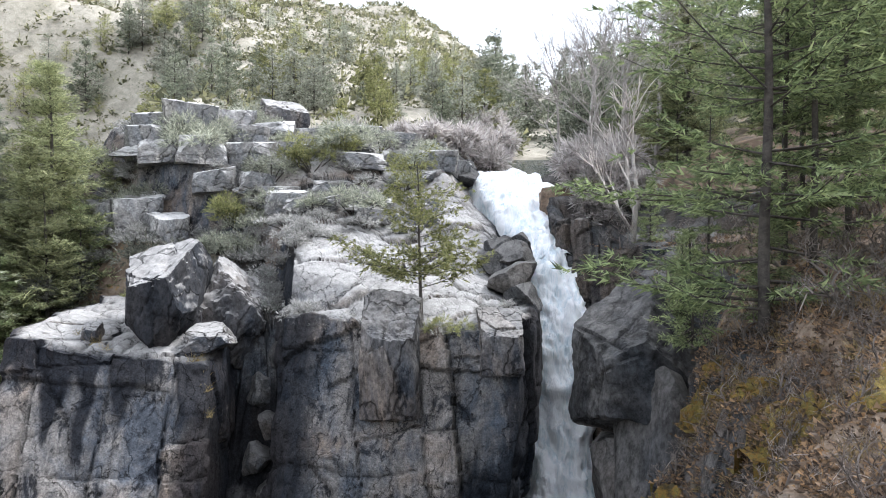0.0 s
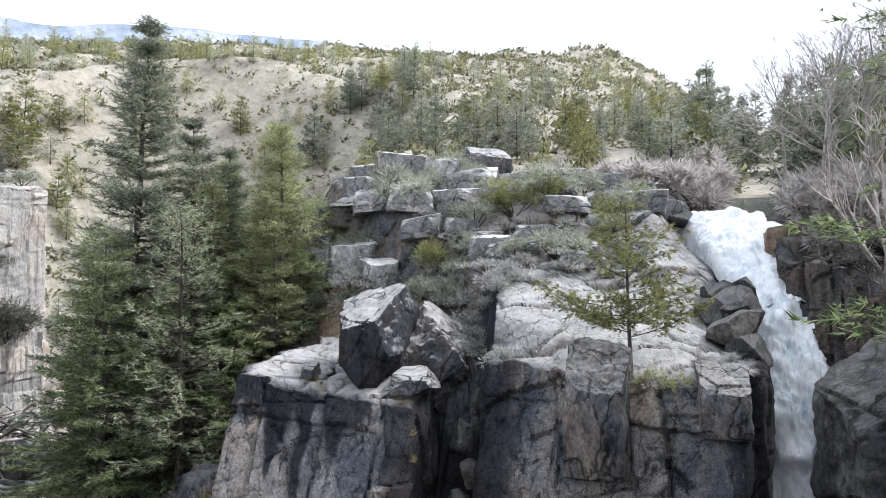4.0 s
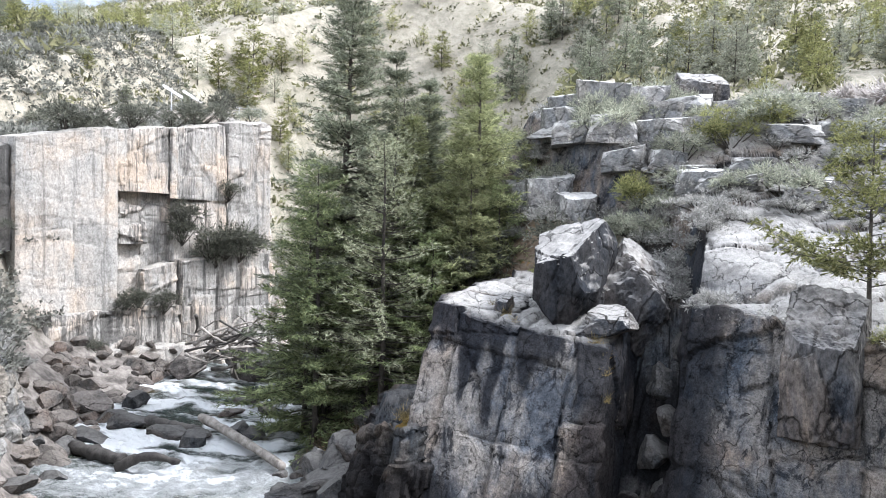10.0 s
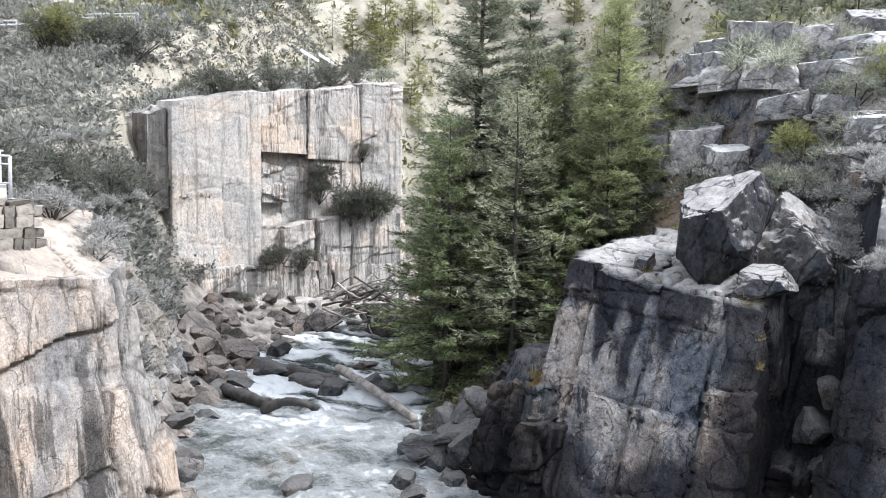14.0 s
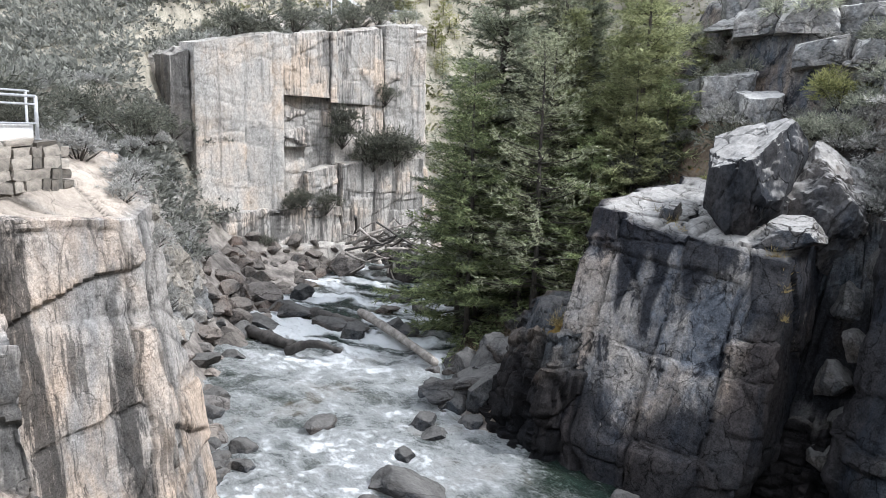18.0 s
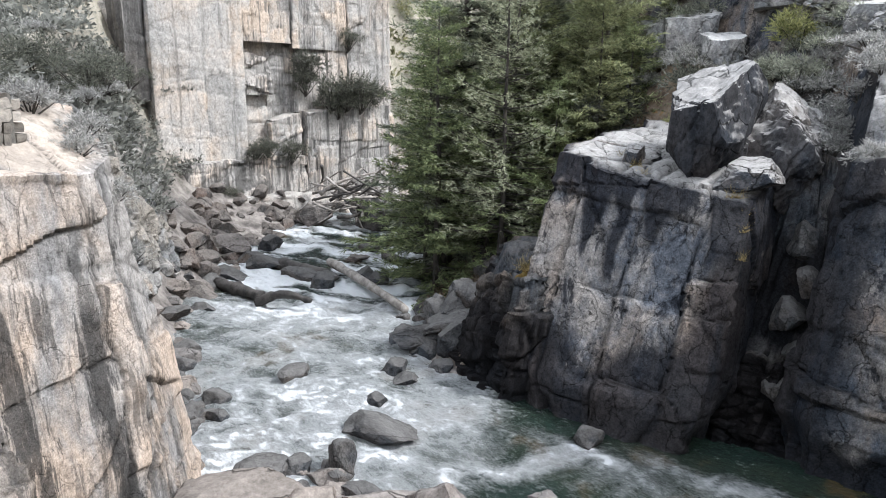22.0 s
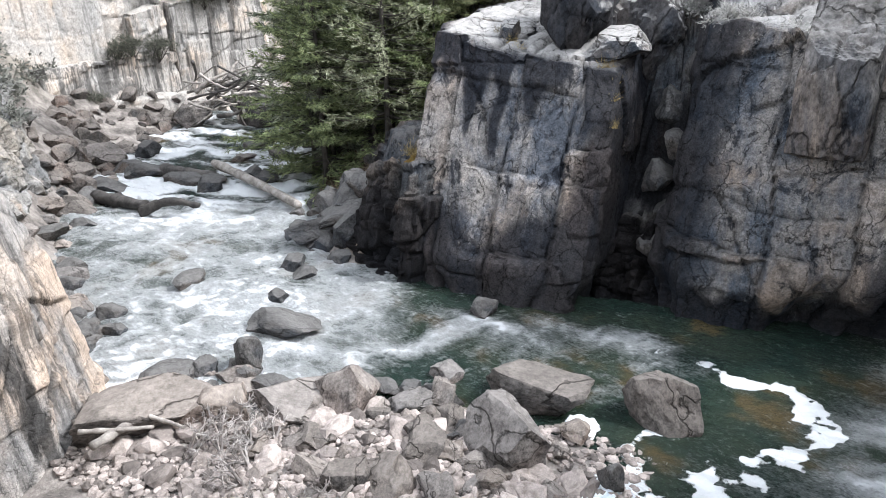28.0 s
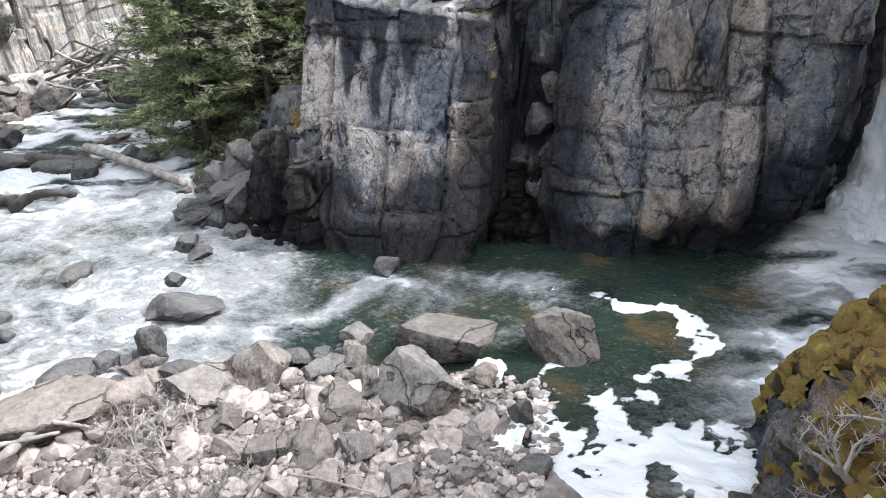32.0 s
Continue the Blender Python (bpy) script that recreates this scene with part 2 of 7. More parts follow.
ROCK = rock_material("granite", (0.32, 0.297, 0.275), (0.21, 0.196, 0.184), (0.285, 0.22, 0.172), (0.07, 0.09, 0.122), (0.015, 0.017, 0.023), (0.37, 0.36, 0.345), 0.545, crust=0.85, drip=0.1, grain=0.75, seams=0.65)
# darker copy of ROCK: dark varnish, with the cliff's deep shade painted in
ROCK_SHADED = rock_material("shaded_granite", (0.225, 0.21, 0.197), (0.14, 0.134, 0.13), (0.205, 0.16, 0.125), (0.05, 0.07, 0.098), (0.012, 0.015, 0.021), (0.40, 0.39, 0.375), 0.548, crust=0.85, drip=0.1, grain=0.75, seams=0.65)
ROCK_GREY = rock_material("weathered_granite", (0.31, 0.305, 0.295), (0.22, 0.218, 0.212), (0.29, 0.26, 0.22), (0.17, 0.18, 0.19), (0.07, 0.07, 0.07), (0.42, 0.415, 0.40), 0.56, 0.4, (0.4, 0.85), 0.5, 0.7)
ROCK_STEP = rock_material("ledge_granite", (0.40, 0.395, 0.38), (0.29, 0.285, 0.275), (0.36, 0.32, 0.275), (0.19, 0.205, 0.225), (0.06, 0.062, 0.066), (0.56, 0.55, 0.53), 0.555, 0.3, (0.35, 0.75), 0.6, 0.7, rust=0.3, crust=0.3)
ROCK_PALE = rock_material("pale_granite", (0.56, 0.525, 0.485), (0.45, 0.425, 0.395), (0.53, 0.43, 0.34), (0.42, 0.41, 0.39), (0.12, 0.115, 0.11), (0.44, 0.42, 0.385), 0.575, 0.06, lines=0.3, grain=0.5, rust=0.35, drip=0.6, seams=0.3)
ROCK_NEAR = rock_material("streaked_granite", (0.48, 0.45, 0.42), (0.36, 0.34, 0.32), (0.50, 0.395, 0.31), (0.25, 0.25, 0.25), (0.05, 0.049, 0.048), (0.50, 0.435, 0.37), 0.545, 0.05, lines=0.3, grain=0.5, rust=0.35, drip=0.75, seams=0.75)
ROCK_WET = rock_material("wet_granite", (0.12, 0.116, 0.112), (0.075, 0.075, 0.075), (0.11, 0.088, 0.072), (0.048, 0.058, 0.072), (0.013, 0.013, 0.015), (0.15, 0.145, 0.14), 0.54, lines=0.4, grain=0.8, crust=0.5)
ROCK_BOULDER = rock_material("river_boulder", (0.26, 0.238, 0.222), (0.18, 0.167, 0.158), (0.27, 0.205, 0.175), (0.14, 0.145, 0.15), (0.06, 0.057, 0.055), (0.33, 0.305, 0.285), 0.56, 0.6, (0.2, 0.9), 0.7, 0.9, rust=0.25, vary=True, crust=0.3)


def varied(name, stops, scale, rough=0.9, bump_d=0.05, spread=0.35, spec=0.2, source="Object"):
    """Noise between colours at two scales, lighter and darker from object to object."""
    m, nt, bs = material(name)
    v = coords(nt, (1, 1, 1), source)
    a = noise_tex(nt, v, scale, 6, 0.65, 0.2)
    b = noise_tex(nt, v, scale * 9, 6, 0.7)
    col = ramp(nt, a, stops)
    col = mix(nt, 0.7, col, ramp(nt, b, [(0.3, 0.6), (0.7, 1.25)]), "MULTIPLY")
    info = nt.nodes.new("ShaderNodeObjectInfo")
    col = mix(nt, 1.0, col, ramp(nt, info.outputs["Random"], [(0.0, 1.0 - spread), (1.0, 1.0 + spread)]), "MULTIPLY")
    nt.links.new(col, bs.inputs["Base Color"])
    bs.inputs["Roughness"].default_value = rough
    bs.inputs["Specular IOR Level"].default_value = spec
    if bump_d:
        bump(nt, bs, b, 0.7, bump_d)
    return m


def foliage(name, dark, light, tip):
    """Leaves or needles: each clump its own green, a little light through them."""
    m, nt, bs = material(name)
    g = nt.nodes.new("ShaderNodeNewGeometry")
    info = nt.nodes.new("ShaderNodeObjectInfo")
    col = ramp(nt, g.outputs["Random Per Island"], [(0.0, tuple(c * 0.62 for c in dark)), (0.55, light), (1.0, tuple(c * 1.15 for c in tip))])
    big = noise_tex(nt, coords(nt, (1, 1, 1)), 0.5, 3)
    col = mix(nt, 0.8, col, ramp(nt, big, [(0.3, 0.65), (0.7, 1.3)]), "MULTIPLY")
    col = mix(nt, 1.0, col, ramp(nt, info.outputs["Random"], [(0.0, 0.75), (1.0, 1.25)]), "MULTIPLY")
    nt.links.new(col, bs.inputs["Base Color"])
    bs.inputs["Roughness"].default_value = 0.7
    bs.inputs["Specular IOR Level"].default_value = 0.2
    tr = nt.nodes.new("ShaderNodeBsdfTranslucent")
    nt.links.new(col, tr.inputs[0])
    ms = nt.nodes.new("ShaderNodeMixShader")
    ms.inputs[0].default_value = 0.45
    nt.links.new(bs.outputs[0], ms.inputs[1])
    nt.links.new(tr.outputs[0], ms.inputs[2])
    nt.links.new(ms.outputs[0], nt.nodes["Material Output"].inputs[0])
    return m


NEEDLE = foliage("spruce_needles", (0.135, 0.152, 0.115), (0.24, 0.262, 0.192), (0.36, 0.38, 0.28))
NEEDLE_LIGHT = foliage("spruce_needles_light", (0.155, 0.172, 0.095), (0.268, 0.29, 0.155), (0.40, 0.41, 0.225))
NEEDLE_GREEN = foliage("fir_needles", (0.135, 0.165, 0.088), (0.242, 0.29, 0.145), (0.366, 0.41, 0.21))
NEEDLE_DEEP = foliage("deep_fir_needles", (0.105, 0.135, 0.07), (0.20, 0.25, 0.12), (0.33, 0.38, 0.185))
NEEDLE_YELLOW = foliage("pine_needles", (0.15, 0.165, 0.075), (0.26, 0.27, 0.115), (0.38, 0.37, 0.17))
NEEDLE_GREY = foliage("juniper_scales", (0.22, 0.235, 0.19), (0.33, 0.345, 0.27), (0.44, 0.44, 0.36))
SAGE = foliage("sage_leaves", (0.27, 0.265, 0.25), (0.40, 0.395, 0.375), (0.52, 0.51, 0.48))
TWIG = foliage("bare_twigs", (0.48, 0.44, 0.41), (0.54, 0.50, 0.475), (0.62, 0.585, 0.56))
NEEDLE_OLIVE = foliage("fir_needles_olive", (0.18, 0.195, 0.13), (0.30, 0.32, 0.21), (0.42, 0.43, 0.31))
SLOPE_SAGE = foliage("slope_sage", (0.18, 0.185, 0.165), (0.27, 0.275, 0.245), (0.37, 0.37, 0.33))
TWIG_DARK = foliage("brown_twigs", (0.12, 0.10, 0.088), (0.23, 0.20, 0.18), (0.38, 0.345, 0.32))
GRASS = foliage("dry_grass", (0.16, 0.12, 0.05), (0.30, 0.23, 0.10), (0.42, 0.34, 0.17))
MOSS = varied("moss", [(0.40, (0.05, 0.04, 0.02)), (0.48, (0.19, 0.115, 0.028)), (0.55, (0.12, 0.10, 0.032)), (0.66, (0.27, 0.19, 0.05))], 2.6, 0.95, 0.08, 0.1)
BARK = varied("bark", [(0.35, (0.035, 0.031, 0.028)), (0.6, (0.09, 0.08, 0.07))], 3.0, 0.95, 0.05, 0.2)
BARK_PALE = varied("pale_bark", [(0.35, (0.22, 0.20, 0.18)), (0.6, (0.40, 0.37, 0.34))], 2.0, 0.9, 0.03, 0.2)
DRIFT = varied("driftwood", [(0.35, (0.15, 0.135, 0.12)), (0.6, (0.36, 0.33, 0.30))], 2.0, 0.9, 0.03, 0.4)
DRIFT_WET = varied("wet_log", [(0.35, (0.03, 0.028, 0.027)), (0.6, (0.10, 0.092, 0.085))], 1.5, 0.6, 0.03, 0.3)
METAL = varied("galvanised_steel", [(0.35, (0.42, 0.43, 0.45)), (0.65, (0.55, 0.56, 0.58))], 3.0, 0.45, 0.004, 0.05)
WHITE_PANEL = varied("white_panel", [(0.35, (0.72, 0.72, 0.72)), (0.65, (0.82, 0.82, 0.82))], 1.0, 0.5, 0.0, 0.03)
MORTAR = varied("mortar", [(0.35, (0.10, 0.095, 0.085)), (0.65, (0.20, 0.19, 0.17))], 4.0, 0.95, 0.02, 0.05)
MASONRY = varied("masonry_stone", [(0.35, (0.20, 0.185, 0.165)), (0.65, (0.38, 0.345, 0.30))], 3.0, 0.9, 0.02, 0.5)
COBBLE = varied("cobble", [(0.35, (0.15, 0.128, 0.115)), (0.5, (0.285, 0.25, 0.228)), (0.65, (0.36, 0.31, 0.285))], 2.2, 0.9, 0.03, 0.6)
# distance haze is painted into these pale blue colours
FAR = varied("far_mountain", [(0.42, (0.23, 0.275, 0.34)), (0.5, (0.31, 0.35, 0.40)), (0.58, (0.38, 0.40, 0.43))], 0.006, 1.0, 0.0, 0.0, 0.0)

# ---------------------------------------------------------------- the lie of the land
RIVER = np.array([(5.6, 36.0, 2.2), (4.6, 31.0, 2.6), (0.5, 23.5, 5.2), (-6.5, 22.8, 4.0), (-13.0, 20.8, 4.0), (-20.0, 18.6, 5.2), (-27.0, 20.0, 6.0),
                  (-34.0, 26.0, 7.2), (-41.0, 34.0, 7.6), (-47.0, 43.0, 6.5), (-55.0, 60.0, 7.0), (-70.0, 90.0, 8.0)])


def river_gap(x, y):
    """Metres from the water's edge, below zero in the river."""
    best = np.full(x.shape, 1e9)
    for (ax, ay, aw), (bx, by, bw) in zip(RIVER[:-1], RIVER[1:]):
        dx, dy = bx - ax, by - ay
        s = np.clip(((x - ax) * dx + (y - ay) * dy) / (dx * dx + dy * dy), 0, 1)
        best = np.minimum(best, np.hypot(x - ax - s * dx, y - ay - s * dy) - (aw + s * (bw - aw)))
    pool = np.hypot(x - 0.2 - 0.25 * np.clip(y - 18.8, 0, 5), y - np.clip(y, 18.8, 24.0)) - 4.6
    return np.minimum(np.minimum(best, pool), np.hypot(x + 21.4, y - 13.4) - 3.7)


def upland(x, y):
    s = -0.35 * x + 0.94 * y
    z = 11.8 + 0.422 * np.maximum(s - 37, 0)
    z = z - 0.75 * np.maximum(s - 262, 0)                                  # behind the ridge
    z = z - 0.07 * np.maximum(-x - 190, 0)
    z = z + 0.13 * np.maximum(-x - 26, 0) * (1 - smooth(20, 110, y))       # the road's bench
    z = z - 1.6 * smooth(1.5, 4.5, x) * smooth(40, 20, y) + 0.36 * np.maximum(x - 5.5, 0) * smooth(60, 30, y)
    axis_x = 7.0 + 0.16 * (y - 50)
    creek_z = 18.2 + 0.25 * np.maximum(y - 56, 0)
    off = np.abs(x - axis_x)
    vee = creek_z + np.where(x < axis_x, 0.65, 0.34) * np.maximum(off - 4.5, 0)
    z = np.where(y > 47, np.minimum(z, vee), z)
    z = np.where((y > 47) & (x > axis_x), vee, z)
    return np.maximum(z, -60)


def ground_z(x, y):
    d = river_gap(x, y)
    near = smooth(24, 20, y) * smooth(-30, -24, x) * smooth(4, 1, x)                # the cobble bar
    steep = 0.55 + 1.7 * smooth(1, 6, x) + 0.6 * smooth(-24, -40, x) * smooth(30, 20, y)
    bank = -0.05 + steep * np.maximum(d, 0) + 1.0 * np.maximum(d - 6.5, 0) + np.minimum(d, 0) * 0.5
    bar = -0.05 + 0.13 * np.maximum(d, 0) + np.minimum(d, 0) * 0.5
    bank = bank * (1 - near) + bar * near
    bank = np.maximum(bank, -1.6)
    deep = smooth(-20.5, -18.5, x) * smooth(5.5 + 4.0 * smooth(22, 25, y), 4.5 + 4.0 * smooth(22, 25, y), x) * smooth(22, 24, y) * smooth(40, 34, y)      # under the cliffs' feet
    bank = bank * (1 - deep) - 1.6 * deep
    up = upland(x, y)
    z = np.minimum(bank, up)
    ledge = smooth(3.5, 2.8, y) * smooth(-3.9, -3.2, x)                             # the lookout's own ledge
    z = np.maximum(z, z * (1 - ledge) + 12.2 * ledge)
    p = np.stack([x, y, np.zeros_like(x)], -1).reshape(-1, 3)
    far = smooth(60, 160, np.hypot(x, y))
    rough = fbm(p * 0.55, 4, 3).reshape(x.shape) * 0.18 + fbm(p * 0.045, 4, 5).reshape(x.shape) * (0.4 + 3.0 * far)
    return z + rough * smooth(-0.5, 2.0, d) * (1 - ledge)


def axis(parts):
    out = []
    for a, b, step in parts:
        out.append(np.arange(a, b, step))
    return np.concatenate(out)


gx = axis([(-3200, -600, 130), (-600, -220, 12), (-220, -70, 2.0), (-70, 22, 0.42), (22, 80, 2.0), (80, 300, 12), (300, 3300, 130)])
gy = axis([(-3000, -300, 130), (-300, -20, 20), (-20, 4, 2.0), (4, 62, 0.42), (62, 140, 1.3), (140, 300, 3.0), (300, 600, 15), (600, 3300, 130)])
GX, GY = np.meshgrid(gx, gy)
GZ = ground_z(GX, GY)


def ground_material():
    m, nt, bs = material("ground")
    v = coords(nt, (1, 1, 1))
    a = noise_tex(nt, v, 0.10, 6, 0.65, 0.3)
    b = noise_tex(nt, v, 0.9, 6, 0.7)
    c = noise_tex(nt, v, 6.0, 6, 0.7)
    hill = ramp(nt, a, [(0.34, (0.25, 0.23, 0.185)), (0.5, (0.44, 0.405, 0.335)), (0.66, (0.30, 0.28, 0.22))])
    hill = mix(nt, ramp(nt, b, [(0.48, 0.0), (0.62, 0.6)]), hill, (0.23, 0.22, 0.17))
    duff = ramp(nt, b, [(0.32, (0.07, 0.058, 0.048)), (0.48, (0.18, 0.13, 0.092)), (0.58, (0.27, 0.215, 0.165)), (0.66, (0.33, 0.20, 0.085))])
    bed = ramp(nt, b, [(0.35, (0.09, 0.082, 0.075)), (0.5, (0.20, 0.18, 0.165)), (0.62, (0.30, 0.275, 0.25))])
    kinds = nt.nodes.new("ShaderNodeAttribute")
    kinds.attribute_name = "cover"
    sep = nt.nodes.new("ShaderNodeSeparateColor")
    nt.links.new(kinds.outputs["Color"], sep.inputs[0])
    col = mix(nt, sep.outputs[0], hill, duff)
    col = mix(nt, sep.outputs[1], col, bed)
    col = mix(nt, 0.75, col, ramp(nt, c, [(0.3, 0.55), (0.7, 1.3)]), "MULTIPLY")
    nt.links.new(col, bs.inputs["Base Color"])
    bs.inputs["Roughness"].default_value = 0.95
    bs.inputs["Specular IOR Level"].default_value = 0.15
    bump(nt, bs, calc(nt, "ADD", b, calc(nt, "MULTIPLY", c, 0.4)), 0.8, 0.15)
    return m


me = mesh_of("ground", np.stack([GX, GY, GZ], -1).reshape(-1, 3), grid_faces(len(gy), len(gx)), ground_material())
gap = river_gap(GX, GY).ravel()
duff_w = smooth(2, 6, GX.ravel()) * smooth(90, 60, GY.ravel()) + smooth(-37, -33, GX.ravel()) * smooth(-15, -19, GX.ravel()) * smooth(22, 24, GY.ravel()) * smooth(52, 46, GY.ravel())
bed_w = smooth(7.0 + 7.0 * smooth(-30, -40, GX.ravel()), 4.5, gap) * (1 - duff_w * smooth(0.3, 1.0, gap))
cover = me.color_attributes.new("cover", "FLOAT_COLOR", "POINT")
cover.data.foreach_set("color", np.stack([duff_w, bed_w, 0 * gap, 0 * gap + 1], 1).ravel())
tagged(new("ground", me), "dry grassy mountainside falling to a rocky creek bed", "ground", kind="structure")

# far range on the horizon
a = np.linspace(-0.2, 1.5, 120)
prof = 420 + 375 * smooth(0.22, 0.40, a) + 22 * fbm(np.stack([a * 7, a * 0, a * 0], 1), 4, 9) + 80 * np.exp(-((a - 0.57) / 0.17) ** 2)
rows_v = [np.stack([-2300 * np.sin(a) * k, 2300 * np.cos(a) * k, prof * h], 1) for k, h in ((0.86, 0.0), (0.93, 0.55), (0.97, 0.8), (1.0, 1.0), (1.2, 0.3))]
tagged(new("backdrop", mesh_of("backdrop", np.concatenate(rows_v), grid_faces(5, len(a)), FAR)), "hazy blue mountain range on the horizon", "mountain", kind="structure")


# ---------------------------------------------------------------- rock masses
def lattice(t, key, jitter, seed):
    """Uneven intervals along t: index, fraction, and the distance to the nearer end."""
    k = np.floor(t)
    j = lambda i: i + jitter * (hash3(i, key, 0 * i, seed) - 0.5)
    k = np.where(t < j(k), k - 1, k)
    k = np.where(t > j(k + 1), k + 1, k)
    lo, hi = j(k), j(k + 1)
    return k, (t - lo) / (hi - lo + 1e-6), np.minimum(t - lo, hi - t)


def joints(u, z, wide, high, lean, seed):
    """Jointed granite over a face: columns cut into blocks. Returns offset (about -0.5 to 0.5 twice) and metres to the nearest joint."""
    k, fu, du = lattice((u + lean * z) / wide, 0 * u, 0.75, seed)
    r, fv, dv = lattice((z - 0.35 * lean * u) / high + 5.3 * hash3(k, 0 * k, 0 * k, seed + 1), k, 0.7, seed + 2)
    col = hash3(k, 0 * k + 3, 0 * k, seed + 3) - 0.5
    blk = hash3(k, r, 0 * k + 1, seed + 4) - 0.5
    tilt = (hash3(k, r, 0 * k + 2, seed + 5) - 0.5) * (fu - 0.5) + (hash3(k, r, 0 * k + 3, seed + 6) - 0.5) * (fv - 0.5)
    return col + 1.1 * (hash3(k, 0 * k + 9, 0 * k, seed + 8) - 0.5) * (fu - 0.5), blk + 0.9 * tilt, np.minimum(du * wide, 1.4 * dv * high)


def rock_relief(p, nor, u, on_cap, block, joint, fine, size, seed, lean=0.0, minor=0.24):
    """Displace points along their normals: joint blocks, open cracks, and weathering."""
    wob = 0.20 * fbm(p * 0.22, 2, seed + 31) + 0.10 * fbm(p * 0.9, 3, seed)
    wob2 = 0.3 * fbm(p * 0.25 + 9, 2, seed + 20) + 0.10 * fbm(p * 0.9 + 4, 3, seed + 22)
    c1, b1, e1 = joints(u + wob, p[:, 2] + wob2, size[0], size[2], lean, seed)
    c2, b2, e2 = joints(u + wob + 3.3, p[:, 2] + 1.7 * wob2, size[0] * 0.38, size[2] * 0.42, -0.6 * lean, seed + 50)
    # two sets of slanting joints, each in its own stretches of the face
    slant, es = 0, np.full(len(u), 9.0)
    for tilt_z, tilt_u, span, key in ((0.62, 0.78, 0.75, 60), (0.9, -0.42, 0.62, 70), (0.98, 0.1, 0.8, 80)):
        here = smooth(-0.05, 0.12, vnoise(p * np.array([0.23, 0.23, 0.3]) + key, seed + key))
        k, fk, dk = lattice((tilt_z * (p[:, 2] + wob2) + tilt_u * (u + wob)) / (span * size[2] * 0.7), 0 * u, 0.8, seed + key)
        slant = slant + here * ((hash3(k, 0 * k, 0 * k, seed + key + 1) - 0.5) + 0.7 * (hash3(k, 0 * k, 0 * k + 1, seed + key + 1) - 0.5) * (fk - 0.5))
        es = np.where(here > 0.5, np.minimum(es, dk * span * size[2] * 0.7), es)
    wall = block * (0.7 * c1 + 0.35 * b1 + 0.6 * slant + minor * c2 + minor * b2) - 0.24 * joint * np.exp(-(e1 / 0.08) ** 2) - 0.15 * joint * np.exp(-(es / 0.08) ** 2) - 0.06 * joint * np.exp(-(e2 / 0.08) ** 2)
    q = p + 0.5 * np.stack([fbm(p * 0.4, 3, seed), fbm(p * 0.4, 3, seed + 21), 0 * u], 1)
    q = np.stack([(0.9 * q[:, 0] + 0.44 * q[:, 1]) / (size[0] * 1.7), (0.9 * q[:, 1] - 0.44 * q[:, 0]) / (size[1] * 0.8), q[:, 2] * 0.05], 1)
    v3, e3 = cells(q, seed + 7)
    v4, e4 = cells(q * 2.6 + 3.1, seed + 8)
    cap = 0.3 * block * (v3 - 0.5) + 0.1 * block * (v4 - 0.5) - 0.3 * joint * (1 - smooth(0, 0.09, e3)) - 0.1 * joint * (1 - smooth(0, 0.08, e4)) - 0.07 * (1 - smooth(0, 0.25, e3))
    tone_w = np.clip(0.5 + 0.2 * np.clip(2 * c1, -1, 1) + 0.35 * np.clip(b1, -0.5, 0.5) + 0.4 * np.clip(slant, -0.6, 0.6) + 0.2 * np.clip(b2, -0.5, 0.5), 0, 1)
    tone = tone_w * (1 - on_cap) + (0.7 * v3 + 0.3 * v4) * on_cap
    # painted crack shadow darkens joints the mesh is too coarse to shade
    crack_shade = np.maximum(np.maximum(0.8 * np.exp(-(e1 / 0.08) ** 2), 0.75 * np.exp(-(es / 0.08) ** 2)), 0.3 * np.exp(-(e2 / 0.07) ** 2)) * (1 - on_cap) + on_cap * np.maximum(1 - smooth(0, 0.045, e3), 0.5 * (1 - smooth(0, 0.04, e4)))
    d = wall * (1 - on_cap) + cap * on_cap + fine * (1 - 0.55 * on_cap) * fbm(p * np.array([1.5, 1.5, 0.8]), 5, seed + 3, 0.6)
    return p + nor * d[:, None], tone, crack_shade


def grid_normals(g, wrap=True):
    if wrap:
        du = np.roll(g, -1, 1) - np.roll(g, 1, 1)
    else:
        du = np.gradient(g, axis=1)
    dv = np.gradient(g, axis=0)
    n = np.cross(du, dv)
    return n / (np.linalg.norm(n, axis=2)[..., None] + 1e-9)


